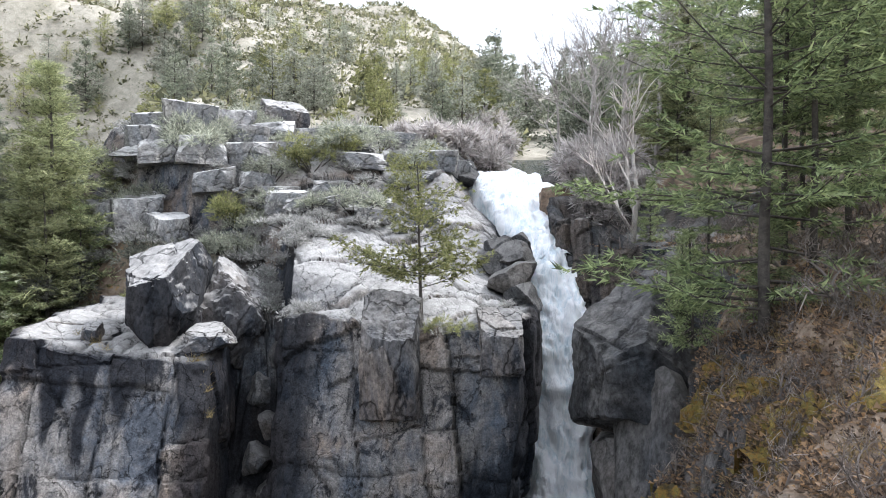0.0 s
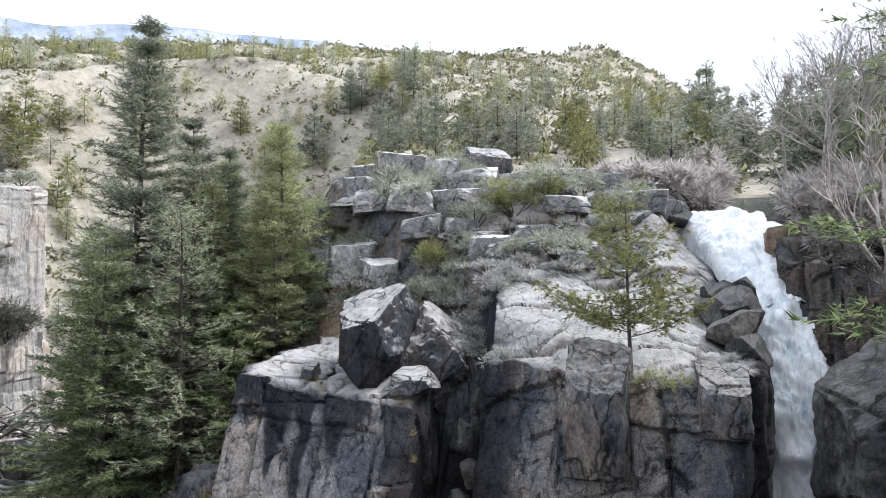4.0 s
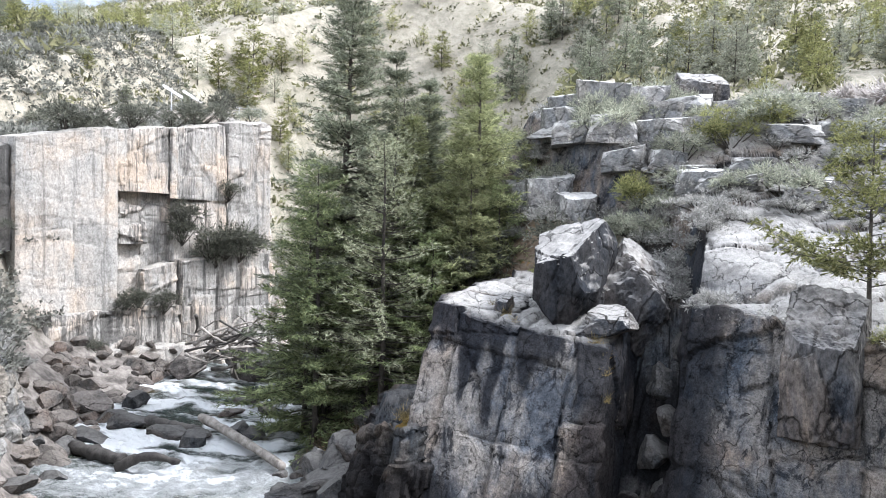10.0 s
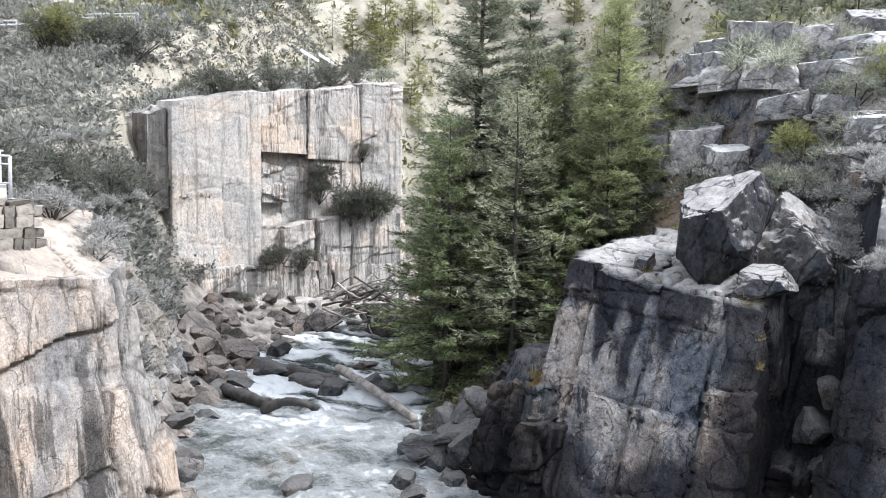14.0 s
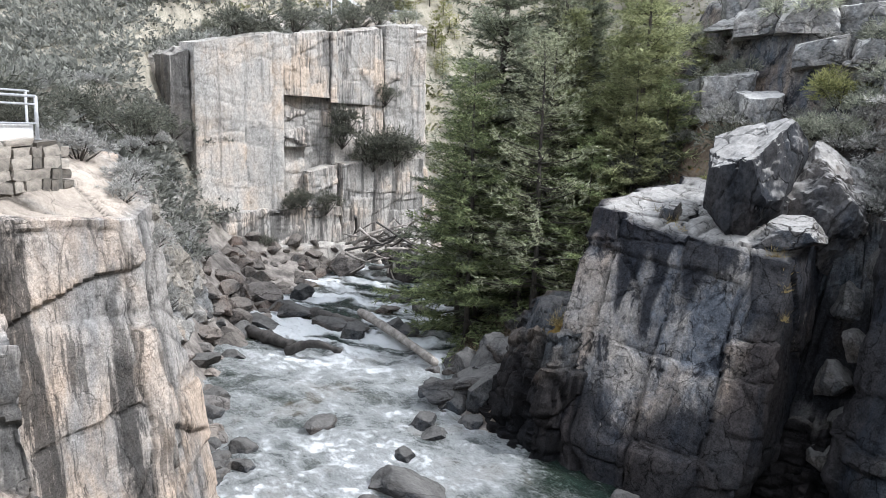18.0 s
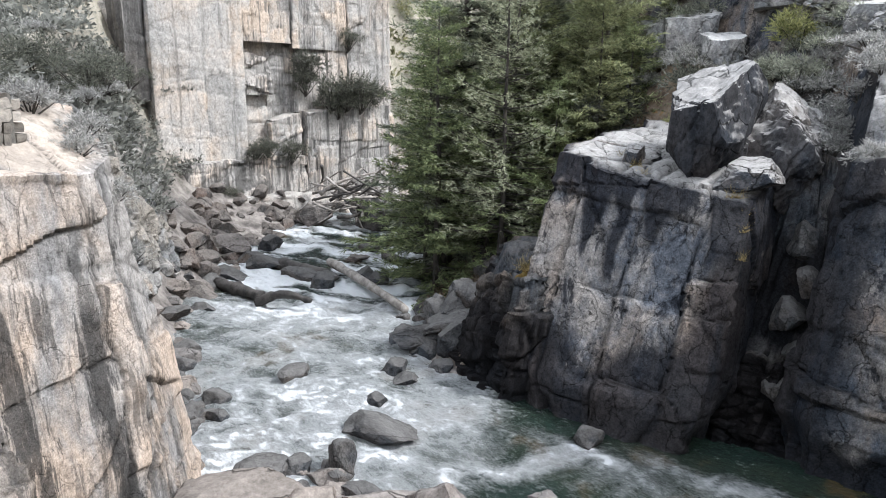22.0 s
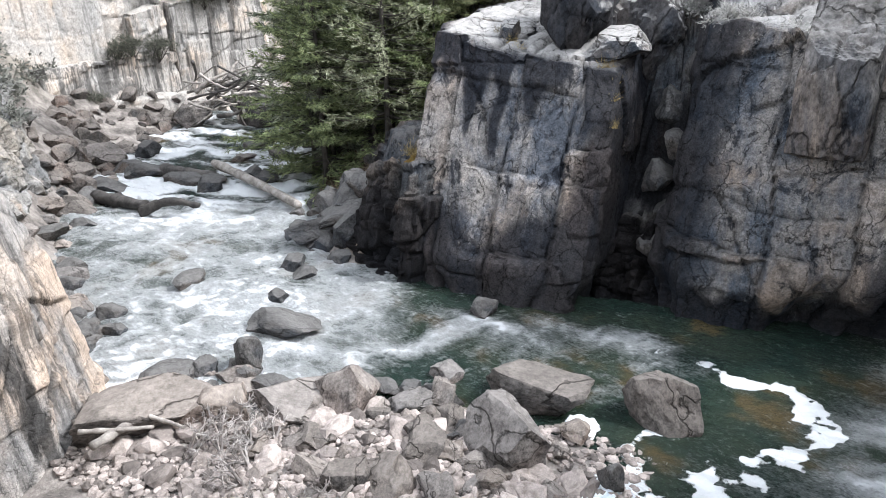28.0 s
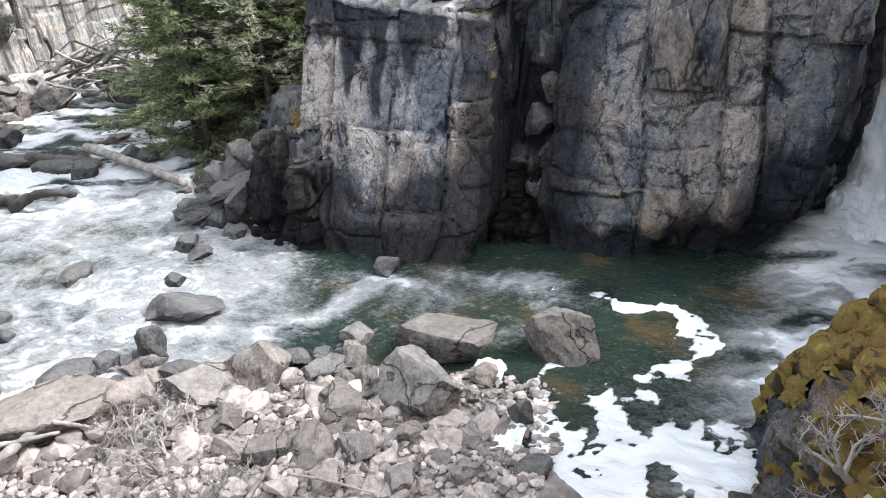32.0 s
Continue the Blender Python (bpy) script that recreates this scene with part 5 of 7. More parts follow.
# trees of the hillside
hill_pine = conifer("pine", "scattered pine on the dry hillside", 7.0, 2.7, NEEDLE_YELLOW, 11, thin=0.3, whorls=15, per=6, start=0.08, droop=0.0, spray=0.7, twigs=6, blades=4, power=0.6, ragged=0.45)
hill_pine_b = conifer("pine", "dark pointed conifer on the dry hillside", 8.0, 2.4, NEEDLE, 12, thin=0.3, whorls=18, per=6, start=0.05, droop=0.1, spray=0.65, twigs=6, blades=4, power=0.8, ragged=0.35)
hill_grey = conifer("pine", "grey-green conifer on the dry hillside", 8.0, 2.5, NEEDLE_GREY, 13, thin=0.3, whorls=16, per=6, start=0.08, droop=0.1, spray=0.65, twigs=6, blades=4, power=0.6, ragged=0.45)
juniper = bush("juniper", "rounded green juniper bush among the rocks", 1.6, 1.8, NEEDLE_YELLOW, 21, n=900, spray=0.34, category="bush")
juniper_g = bush("juniper", "grey-green juniper bush on the rocks", 1.6, 1.5, NEEDLE_GREY, 22, n=900, spray=0.34, category="bush")
juniper_d = bush("juniper", "dark juniper bush at the cliff edge", 1.7, 1.9, foliage("dark_juniper", (0.08, 0.085, 0.07), (0.15, 0.155, 0.125), (0.23, 0.23, 0.19)), 23, n=900, spray=0.34, category="bush")
sage_a = bush("sagebrush", "grey sagebrush rooted in a rock crack", 0.8, 0.65, SAGE, 24, n=420, spray=0.22)
sage_b = bush("sagebrush", "low pale sagebrush on dry ground", 0.9, 0.5, SAGE, 25, n=380, spray=0.24)
twig_bush = bush("willow", "bare grey willow brush by the water", 1.6, 2.6, TWIG, 26, n=900, spray=0.8, blades=4)

r = np.random.default_rng(40)
for proto, x, y, s in ((hill_pine, -21.4, 84.6, 1.0), (hill_grey, -17.8, 81.8, 1.05), (hill_grey, -14.9, 85.0, 0.95), (hill_pine, -19.5, 83.0, 0.9), (hill_pine, -7.7, 82.0, 0.85),
                       (hill_pine_b, -27.8, 88.4, 1.0), (hill_grey, -36.0, 92.0, 1.15), (hill_pine_b, -38.5, 95.0, 0.9), (hill_grey, -33.5, 90.0, 0.9), (hill_pine_b, -44.0, 84.0, 1.5),
                       (hill_pine_b, -49.7, 127.3, 1.2), (hill_pine_b, -46.0, 131.0, 1.3), (hill_grey, -52.0, 128.0, 1.2), (hill_pine, -55.0, 136.0, 1.0), (hill_pine_b, -61.7, 134.5, 1.1),
                       (hill_pine, -104.8, 91.9, 1.3), (hill_pine, -100.0, 96.0, 1.0), (hill_pine, -108.5, 103.9, 1.0), (hill_pine, -106.0, 86.0, 1.2), (hill_pine, -111.0, 95.0, 0.9),
                       (hill_pine_b, -49.5, 97.0, 1.6), (hill_pine_b, -66.5, 127.4, 1.7), (hill_pine, -84.8, 128.4, 1.2), (hill_grey, -48.9, 122.4, 1.3), (hill_pine_b, -23.2, 73.9, 0.7), (hill_grey, -18.1, 72.9, 0.9), (hill_grey, -14.5, 77.2, 0.85),
                       (hill_pine_b, -0.1, 75.0, 0.9), (hill_grey, 2.1, 74.6, 1.15), (hill_pine, 5.0, 83.3, 1.2), (hill_pine_b, 11.5, 112.4, 1.3), (hill_pine_b, 18.3, 132.2, 1.6), (hill_grey, -48.9, 133.3, 1.2), (hill_pine_b, -63.1, 137.4, 1.1), (hill_pine, -56.1, 167.3, 1.0),
                       (hill_grey, -59.1, 134.6, 1.3), (hill_pine, -107.8, 95.5, 1.7), (hill_pine_b, 21.1, 118.0, 1.9), (hill_pine_b, -40.0, 76.0, 1.5), (hill_pine_b, -44.5, 82.0, 1.3), (hill_pine, -36.5, 80.0, 1.1), (hill_pine, -30.5, 72.0, 0.9), (hill_pine_b, -33.0, 84.0, 1.2),
                       (hill_grey, -73.5, 141.3, 1.2), (hill_pine, -117.5, 201.2, 1.1), (hill_grey, -41.8, 177.5, 1.2), (hill_pine_b, -59.4, 199.0, 1.2), (hill_grey, -45, 186, 1.4)):
    put(proto, x, y, None, s, r.uniform(0, 360))
far_wood = []
for i in range(520):
    s_, side = r.uniform(72, 262), 70 - 230 * r.random() ** 1.6
    x, y = -0.35 * s_ + 0.94 * side * s_ / 150, 0.94 * s_ + 0.35 * side * s_ / 150
    if r.random() > 0.35 + 0.65 * smooth(-0.2, 0.3, vnoise(np.array([[x * 0.03, y * 0.03, 0.0]]))[0]):
        continue
    proto, s, turn = (hill_pine, hill_pine_b, hill_grey)[int(r.integers(0, 3))], r.uniform(0.35, 0.95), r.uniform(0, 360)
    if s_ > 215 or (s_ > 150 and r.random() < 0.5):
        continue
    if s_ < 125:
        put(proto, x, y, None, s, turn)
    else:
        far_wood.append((proto, x, y, s, turn))
for i in range(230):
    x, y = r.uniform(-165, -45), r.uniform(70, 180)
    far_wood.append(((hill_pine, hill_pine, hill_grey)[int(r.integers(0, 3))], x, y, r.uniform(0.4, 1.0), r.uniform(0, 360)))


def joined(name, label, rows):
    """Far trees as one mesh: trunks and crowns of the models, set down one by one."""
    slots, vs, fs, mi, n = [], [], [], [], 0
    store = {}
    for proto, x, y, s, turn in rows:
        if proto.name not in store:
            store[proto.name] = []
            for ch in proto.children:
                me = ch.data
                if "branchwork" in ch.name:
                    continue
                co = np.empty(len(me.vertices) * 3)
                me.vertices.foreach_get("co", co)
                me.calc_loop_triangles()
                tri = np.empty(len(me.loop_triangles) * 3, np.int32)
                me.loop_triangles.foreach_get("vertices", tri)
                if me.materials[0] not in slots:
                    slots.append(me.materials[0])
                tri = tri.reshape(-1, 3)
                if "crown" in ch.name:      # far off, every second blade will do
                    co, tri = co.reshape(-1, 3, 3)[::2].ravel(), np.arange(len(tri[::2]) * 3, dtype=np.int32).reshape(-1, 3)
                store[proto.name].append((co.reshape(-1, 3), tri, slots.index(me.materials[0])))
        c, d = math.cos(math.radians(turn)) * s, math.sin(math.radians(turn)) * s
        z = float(ground_z(np.array([x]), np.array([y]))[0]) - 0.1
        for co, tri, slot in store[proto.name]:
            vs.append(np.stack([co[:, 0] * c - co[:, 1] * d + x, co[:, 0] * d + co[:, 1] * c + y, co[:, 2] * s + z], 1))
            fs.append(tri + n)
            mi.append(np.full(len(tri), slot, np.int32))
            n += len(co)
    v, f = np.concatenate(vs), np.concatenate(fs)
    me = bpy.data.meshes.new(name)
    me.vertices.add(len(v))
    me.vertices.foreach_set("co", v.astype(np.float32).ravel())
    me.loops.add(len(f) * 3)
    me.loops.foreach_set("vertex_index", f.ravel().astype(np.int32))
    me.polygons.add(len(f))
    me.polygons.foreach_set("loop_start", np.arange(0, len(f) * 3, 3, dtype=np.int32))
    for m in slots:
        me.materials.append(m)
    me.polygons.foreach_set("material_index", np.concatenate(mi))
    me.update()
    me.validate()
    return tagged(new(name, me), label, "trees", kind="stuff")


joined("pine_wood", "scattered small pines high on the dry hillside", far_wood)
# wooded valley and bank above the falls
for i in range(130):
    y = r.uniform(62, 190)
    x = 7 + 0.16 * (y - 50) + r.uniform(-9, 45) * (0.6 + y / 150)
    if abs(x - 7 - 0.16 * (y - 50)) < 3:
        continue
    put((hill_pine_b, hill_grey, hill_pine_b)[int(r.integers(0, 3))], x, y, None, r.uniform(1.0, 1.9), r.uniform(0, 360))
for i in range(20):
    x, y = r.uniform(15, 38), r.uniform(30, 62)
    put((spruce_b, near_fir_b)[int(r.integers(0, 2))], x, y, None, r.uniform(0.5, 0.8), r.uniform(0, 360))
for i in range(60):
    y = r.uniform(55, 84)
    x = r.choice([-1, 1]) * r.uniform(4.2, 9.0) + 7 + 0.16 * (y - 50)
    put(twig_bush, x, y, None, r.uniform(0.8, 1.5), r.uniform(0, 360))
for x, y, s in ((-3, 60, 1.0), (-1, 62, 1.2), (1, 59, 0.9), (-6, 64, 1.0), (9.6, 46, 1.1), (10.6, 48, 1.2), (11.8, 50, 1.3), (10.2, 44.5, 0.9), (12.5, 45.5, 1.0), (-9, 66, 1.0)):
    put(twig_bush, x, y, None, s, x * 50)
cottonwood = bare_tree("cottonwood", "pale leafless cottonwood above the falls", 15, 51, BARK_PALE, depth=6, spread=0.42)
for x, y, z, s, turn in ((11.4, 52.0, 17.0, 1.0, 0), (14.2, 55.0, 18.0, 1.1, 120), (9.8, 58.0, 19.0, 0.9, 210), (13.0, 47.5, 15.5, 1.05, 300), (15.6, 50.5, 17.5, 1.1, 60), (12.4, 56.5, 19.0, 1.0, 170)):
    put(cottonwood, x, y, z, s, turn)
aspen = bare_tree("aspen", "slim pale aspen trunk beside the gorge", 13, 53, BARK_PALE, depth=4, spread=0.3, base_r=0.26)
put(aspen, 11.1, 40.5, 11.6, 1.0, 0)
put(aspen, 3.6, 62, 20.4, 0.5, 90)

# brush on the outcrop
for proto, x, y, s in ((juniper, -12.4, 41.0, 1.0), (juniper, -8.4, 44.0, 1.05), (juniper, -6.9, 46.0, 0.9), (juniper, -10.0, 47.5, 0.8), (juniper_g, -16.2, 53.5, 1.35), (juniper_g, -14.0, 55.0, 0.9),
                       (juniper_g, -21.0, 49.0, 0.9), (juniper_g, -17.0, 45.5, 0.8), (juniper_g, -13.0, 51.0, 0.8), (sage_a, -7.0, 37.0, 1.0), (sage_a, -7.6, 37.4, 1.2), (sage_b, -6.3, 37.2, 1.1), (sage_a, -8.4, 36.2, 1.2), (sage_a, -9.2, 35.4, 1.3), (sage_a, -8.9, 34.2, 1.2), (sage_b, -10.0, 36.4, 1.4), (sage_a, -4.5, 39.5, 1.2), (sage_a, -3.6, 40.5, 1.1),
                       (sage_b, -8.2, 40.0, 1.1), (sage_a, -10.6, 45.0, 1.4), (juniper_g, -2.5, 45.0, 0.8), (sage_a, -5.5, 49.5, 1.4), (juniper_g, -1.0, 50.0, 0.9), (sage_b, -12.2, 44.0, 1.3), (sage_a, -15.0, 47.0, 1.4), (sage_a, -9.0, 51.0, 1.5), (sage_a, -10.9, 39.6, 1.6), (sage_a, -10.2, 38.6, 1.5), (juniper_g, -11.6, 40.4, 0.9), (sage_a, -9.6, 37.6, 1.3), (sage_a, -9.9, 40.8, 1.4), (juniper_g, -12.8, 39.4, 0.8), (sage_a, -14.2, 40.8, 1.5), (sage_b, -8.9, 38.4, 1.4), (juniper_g, -19.4, 43.0, 1.0), (sage_a, -17.8, 42.0, 1.6), (sage_a, -20.6, 44.6, 1.6)):
    put(proto, x, y, gz(x, y) - 0.1, s, x * 77)
for i in range(110):
    x, y = r.uniform(-24, 1), r.uniform(38, 60)
    if y > 56 - 0.35 * abs(x + 10):
        continue
    put((sage_a, sage_b, sage_a, juniper_g)[int(r.integers(0, 4))], x, y, gz(x, y) - 0.08, r.uniform(0.7, 1.4), r.uniform(0, 360))
for x, y, z, s in ((-6.6, 31.9, 10.7, 1.25), (-5.9, 32.1, 10.8, 1.0), (-4.0, 31.2, 10.5, 0.9), (-2.7, 30.6, 10.4, 0.8), (-5.4, 31.0, 10.2, 0.9), (1.9, 31.2, 11.0, 0.7), (3.0, 31.9, 11.2, 0.6), (-0.4, 29.6, 10.2, 0.9), (-8.6, 34.5, 11.0, 0.9)):
    put(sage_a, x, y, z, s, x * 90)
for k, (x, y, s) in enumerate(((-17.4, 37.0, 1.2), (-18.6, 38.2, 1.4), (-16.4, 38.4, 1.2), (-17.8, 39.6, 1.3), (-15.2, 37.0, 1.0), (-19.8, 39.8, 1.4), (-16.0, 36.0, 0.9), (-19.2, 36.6, 1.2), (-14.0, 37.6, 1.0), (-13.2, 36.4, 0.9), (-20.8, 38.0, 1.2), (-18.2, 35.4, 1.0))):
    put((juniper_g, sage_a, juniper_d, sage_a)[k % 4], x, y, None, s, k * 77)
for x, y, s in ((-8.2, 36.6, 1.2), (-9.4, 37.0, 1.3), (-10.6, 37.4, 1.3), (-7.6, 35.4, 1.1), (-8.8, 35.6, 1.2), (-11.4, 38.4, 1.3)):
    put(sage_a, x, y, None, s, x * 60)
put(juniper, 0.1, 29.5, 10.0, 0.55, 40)
put(juniper, -15.8, 35.5, 10.8, 0.6, 40)

# brush along the pale cliff and the slope above it
for x, y, z, s in ((-58.0, 32.6, 19.8, 1.5), (-57.4, 33.6, 19.6, 1.2), (-58.2, 45.2, 22.4, 1.2), (-59.5, 46.5, 22.6, 1.3), (-55.9, 42.4, 12.4, 1.3), (-55.6, 42.0, 11.2, 1.1), (-54.9, 44.4, 9.6, 1.5), (-54.6, 46.0, 9.7, 1.6),
                   (-54.5, 47.8, 9.6, 1.6), (-54.7, 49.6, 9.7, 1.2), (-54.8, 45.2, 9.0, 1.2), (-55.2, 37.4, 5.4, 0.9), (-55.1, 36.0, 5.2, 0.8), (-55.0, 39.8, 5.0, 1.0), (-55.7, 47.3, 15.5, 0.9), (-60.5, 40.0, 21.8, 1.1), (-54.6, 33.0, 2.0, 0.7), (-61.5, 51.0, 24.0, 1.5), (-58.6, 38.6, 21.6, 1.0), (-58.8, 43.0, 22.0, 0.9)):
    put(juniper_d, x, y, z, s, x * 33)
for i in range(46):
    x, y = r.uniform(-105, -58), r.uniform(14, 75)
    put((juniper_d, juniper_g, sage_b, sage_a, sage_a)[int(r.integers(0, 5))], x, y, max(gz(x, y), 18.6 if x > -74 and 26 < y < 56 else -9), r.uniform(0.5, 1.1), r.uniform(0, 360))
for x, y, s in ((-82.0, 29.5, 2.4), (-78.5, 30.5, 1.6), (-84, 27, 1.8), (-70.3, 30.5, 1.6)):
    put(juniper if s > 2 else juniper_d, x, y, None, s, x * 7)
for i in range(110):
    x, y = r.uniform(-52, -24), r.uniform(3, 24)
    z = gz(x, y)
    if z < 6 or (x > -33 and y > 9.5):
        continue
    put((sage_a, sage_b, sage_a, juniper_d)[int(r.integers(0, 4))], x, y, max(z, 11.8), r.uniform(0.6, 1.5), r.uniform(0, 360))
for x, y, z, s in ((-21.6, 9.4, 11.0, 0.9), (-22.6, 10.0, 11.4, 1.0), (-21.6, 10.2, 9.6, 0.9), (-22.0, 10.8, 7.6, 0.8), (-24.0, 11.0, 9.0, 1.1), (-27.0, 11.0, 10.8, 1.2), (-36.8, 15.2, 7.4, 1.2), (-43.0, 20.5, 6.0, 1.3), (-46.5, 22.0, 7.0, 1.2), (-45.2, 23.2, 4.0, 1.1)):
    put(sage_a, x, y, z, s, x * 20)

# far scrub, past counting
def scatter(name, label, x, y, z, size, mat_, seed, sprays=16, blades=4, flat=0.8):
    rr = np.random.default_rng(seed)
    at, way, ln = [], [], []
    for k in range(sprays):
        d = rr.normal(size=(len(x), 3))
        d[:, 2] = np.abs(d[:, 2]) * flat
        d /= np.linalg.norm(d, axis=1)[:, None]
        at.append(np.stack([x, y, z], 1) + d * (size * 0.7)[:, None] + rr.normal(0, 0.25, (len(x), 3)) * size[:, None] * np.array([1, 1, 0.2]))
        way.append(d)
        ln.append(size * rr.uniform(0.4, 0.85, len(x)))
    ln = np.concatenate(ln)
    ob = new(name, crown_mesh(name, np.concatenate(at), np.concatenate(way), ln, ln * 0.75, blades, mat_, rr))
    return tagged(ob, label, "scrub", kind="stuff")


def spread(n, seed, s0, s1, a0, a1):
    rr = np.random.default_rng(seed)
    s_, side = np.sqrt(rr.uniform(s0 * s0, s1 * s1, n)), rr.uniform(a0, a1, n)
    return -0.35 * s_ + 0.94 * side * s_, 0.94 * s_ + 0.35 * side * s_, rr


x, y, rr = spread(12000, 60, 62, 268, -1.2, 0.5)
ok = fbm(np.stack([x * 0.035, y * 0.035, 0 * x], 1), 4, 8) > rr.normal(-0.65, 0.4, len(x))
x, y = x[ok], y[ok]
scatter("scrub", "low juniper and sage scrub dotting the hillside", x, y, ground_z(x, y), 0.45 + 1.7 * rr.random(len(x)) ** 2.2, foliage("scrub", (0.10, 0.105, 0.065), (0.18, 0.18, 0.105), (0.28, 0.27, 0.15)), 61, 10, 3)
x, y, rr = spread(3200, 66, 85, 262, -1.25, 0.25)
scatter("scrub", "small dark shrubs spread thinly over the dry hillside", x, y, ground_z(x, y), 0.35 + 1.2 * rr.random(len(x)) ** 2, foliage("thin_scrub", (0.10, 0.105, 0.07), (0.17, 0.17, 0.11), (0.25, 0.245, 0.15)), 67, 9, 3)
x, y = rr.uniform(-112, -24, 15000), rr.uniform(1, 78, 15000)
z = ground_z(x, y)
ok = (z > 6.5) & ~((x > -74) & (y > 24) & (y < 58) & (x > -60)) & ~((x > -33) & (y > 9.0))
x, y = x[ok], y[ok]
z = np.array([rest_z(a, b) for a, b in zip(x, y)])
scatter("sage", "grey sage covering the slope above the cliffs", x, y, z, 0.3 + 0.75 * rr.random(len(x)) ** 1.6, SLOPE_SAGE, 62, 12, 3)
x, y = rr.uniform(-62, -40, 1500), rr.uniform(16, 31, 1500)
z = np.array([rest_z(a, b) for a, b in zip(x, y)])
ok = (z > 4.5) & (z < 15)
scatter("sage", "grey sage on the steep gully beside the pale cliff", x[ok], y[ok], z[ok], 0.3 + 0.5 * rr.random(ok.sum()), SLOPE_SAGE, 65, 12, 3)
x, y = rr.uniform(-36, -20, 900), rr.uniform(24, 46, 900)
z = ground_z(x, y)
ok = (z > 0.4) & (z < 9) & ((x < -24.5) | (y > 31))
scatter("undergrowth", "bare brush and litter under the spruces", x[ok], y[ok], z[ok], 0.2 + 0.4 * rr.random(ok.sum()), foliage("litter", (0.07, 0.055, 0.045), (0.14, 0.11, 0.085), (0.2, 0.17, 0.11)), 63, 10)
x, y = np.concatenate([rr.uniform(5.0, 22, 2000), rr.uniform(4.6, 13, 5000)]), np.concatenate([rr.uniform(8, 40, 2000), rr.uniform(8, 25, 5000)])
z = np.array([rest_z(a, b) for a, b in zip(x, y)])
ok = z > 7.0
scatter("slope_litter", "dead twigs and litter on the wooded bank", x[ok], y[ok], z[ok] - 0.05, 0.10 + 0.2 * rr.random(ok.sum()), foliage("dead_litter", (0.07, 0.055, 0.045), (0.18, 0.135, 0.10), (0.34, 0.22, 0.12)), 64, 8, 3, 0.5)
for proto in (spruce_a, spruce_b, fir_c, fir_d, near_fir, near_fir_b, small_fir, pine, hill_pine, hill_pine_b, hill_grey, juniper, juniper_g, juniper_d, sage_a, sage_b, twig_bush, cottonwood, aspen):
    drop(proto)


# ---------------------------------------------------------------- boulders and stones
def boulder_mesh(name, seed, material, cuts=9, level=4, grain=0.05, stretch=(1, 1, 1), soft=0.0):
    """An angular block about 1 across: a ball cut by planes, with worn edges and a grained skin."""
    r = np.random.default_rng(seed)
    bm = bmesh.new()
    bmesh.ops.create_icosphere(bm, subdivisions=level, radius=0.62)
    v = np.array([q.co for q in bm.verts])
    f = [tuple(q.index for q in face.verts) for face in bm.faces]
    bm.free()
    planes = [(n / np.linalg.norm(n), d) for n, d in zip(r.normal(size=(cuts, 3)), r.uniform(0.26, 0.44, cuts))]
    for n, d in planes * 2:
        over = v @ n - d
        v = v - np.where(over > 0, over * (1 - soft), 0)[:, None] * n
    nor = v / (np.linalg.norm(v, axis=1)[:, None] + 1e-9)
    v = v + nor * (grain * fbm(v * 3.0 + seed, 4, seed) + 0.35 * grain * fbm(v * 9.0 + seed, 3, seed))[:, None]
    me = mesh_of(name, v * np.array(stretch), f, material, level > 3)
    if level > 3:
        me.set_sharp_from_angle(angle=radians(24))
    for key, val in (("bare", 1.0), ("tone", 0.35 + 0.3 * (seed % 4) / 3)):
        me.attributes.new(key, "FLOAT", "POINT").data.foreach_set("value", np.full(len(v), val, np.float32))
    return me


BOULDERS = [boulder_mesh("boulder", 200 + i, ROCK_BOULDER, cuts=10 + i % 5, soft=0.0) for i in range(8)]
BOULDERS_WET = [boulder_mesh("boulder", 230 + i, ROCK_WET, cuts=11, soft=0.06) for i in range(4)]


def boulder(x, y, z, wide, deep, high, turn=0, tilt=0, wet=False, which=0, label="", lean=0):
    pool = BOULDERS_WET if wet else BOULDERS
    ob = new("boulder", pool[which % len(pool)])
    ob.matrix_basis = pose(x, y, z, tilt, lean, turn) @ Matrix.Diagonal((wide, deep, high, 1))
    return tagged(ob, label or ("dark wet boulder in the rapids" if wet else "grey angular granite boulder on the cobble bar"), "boulder")


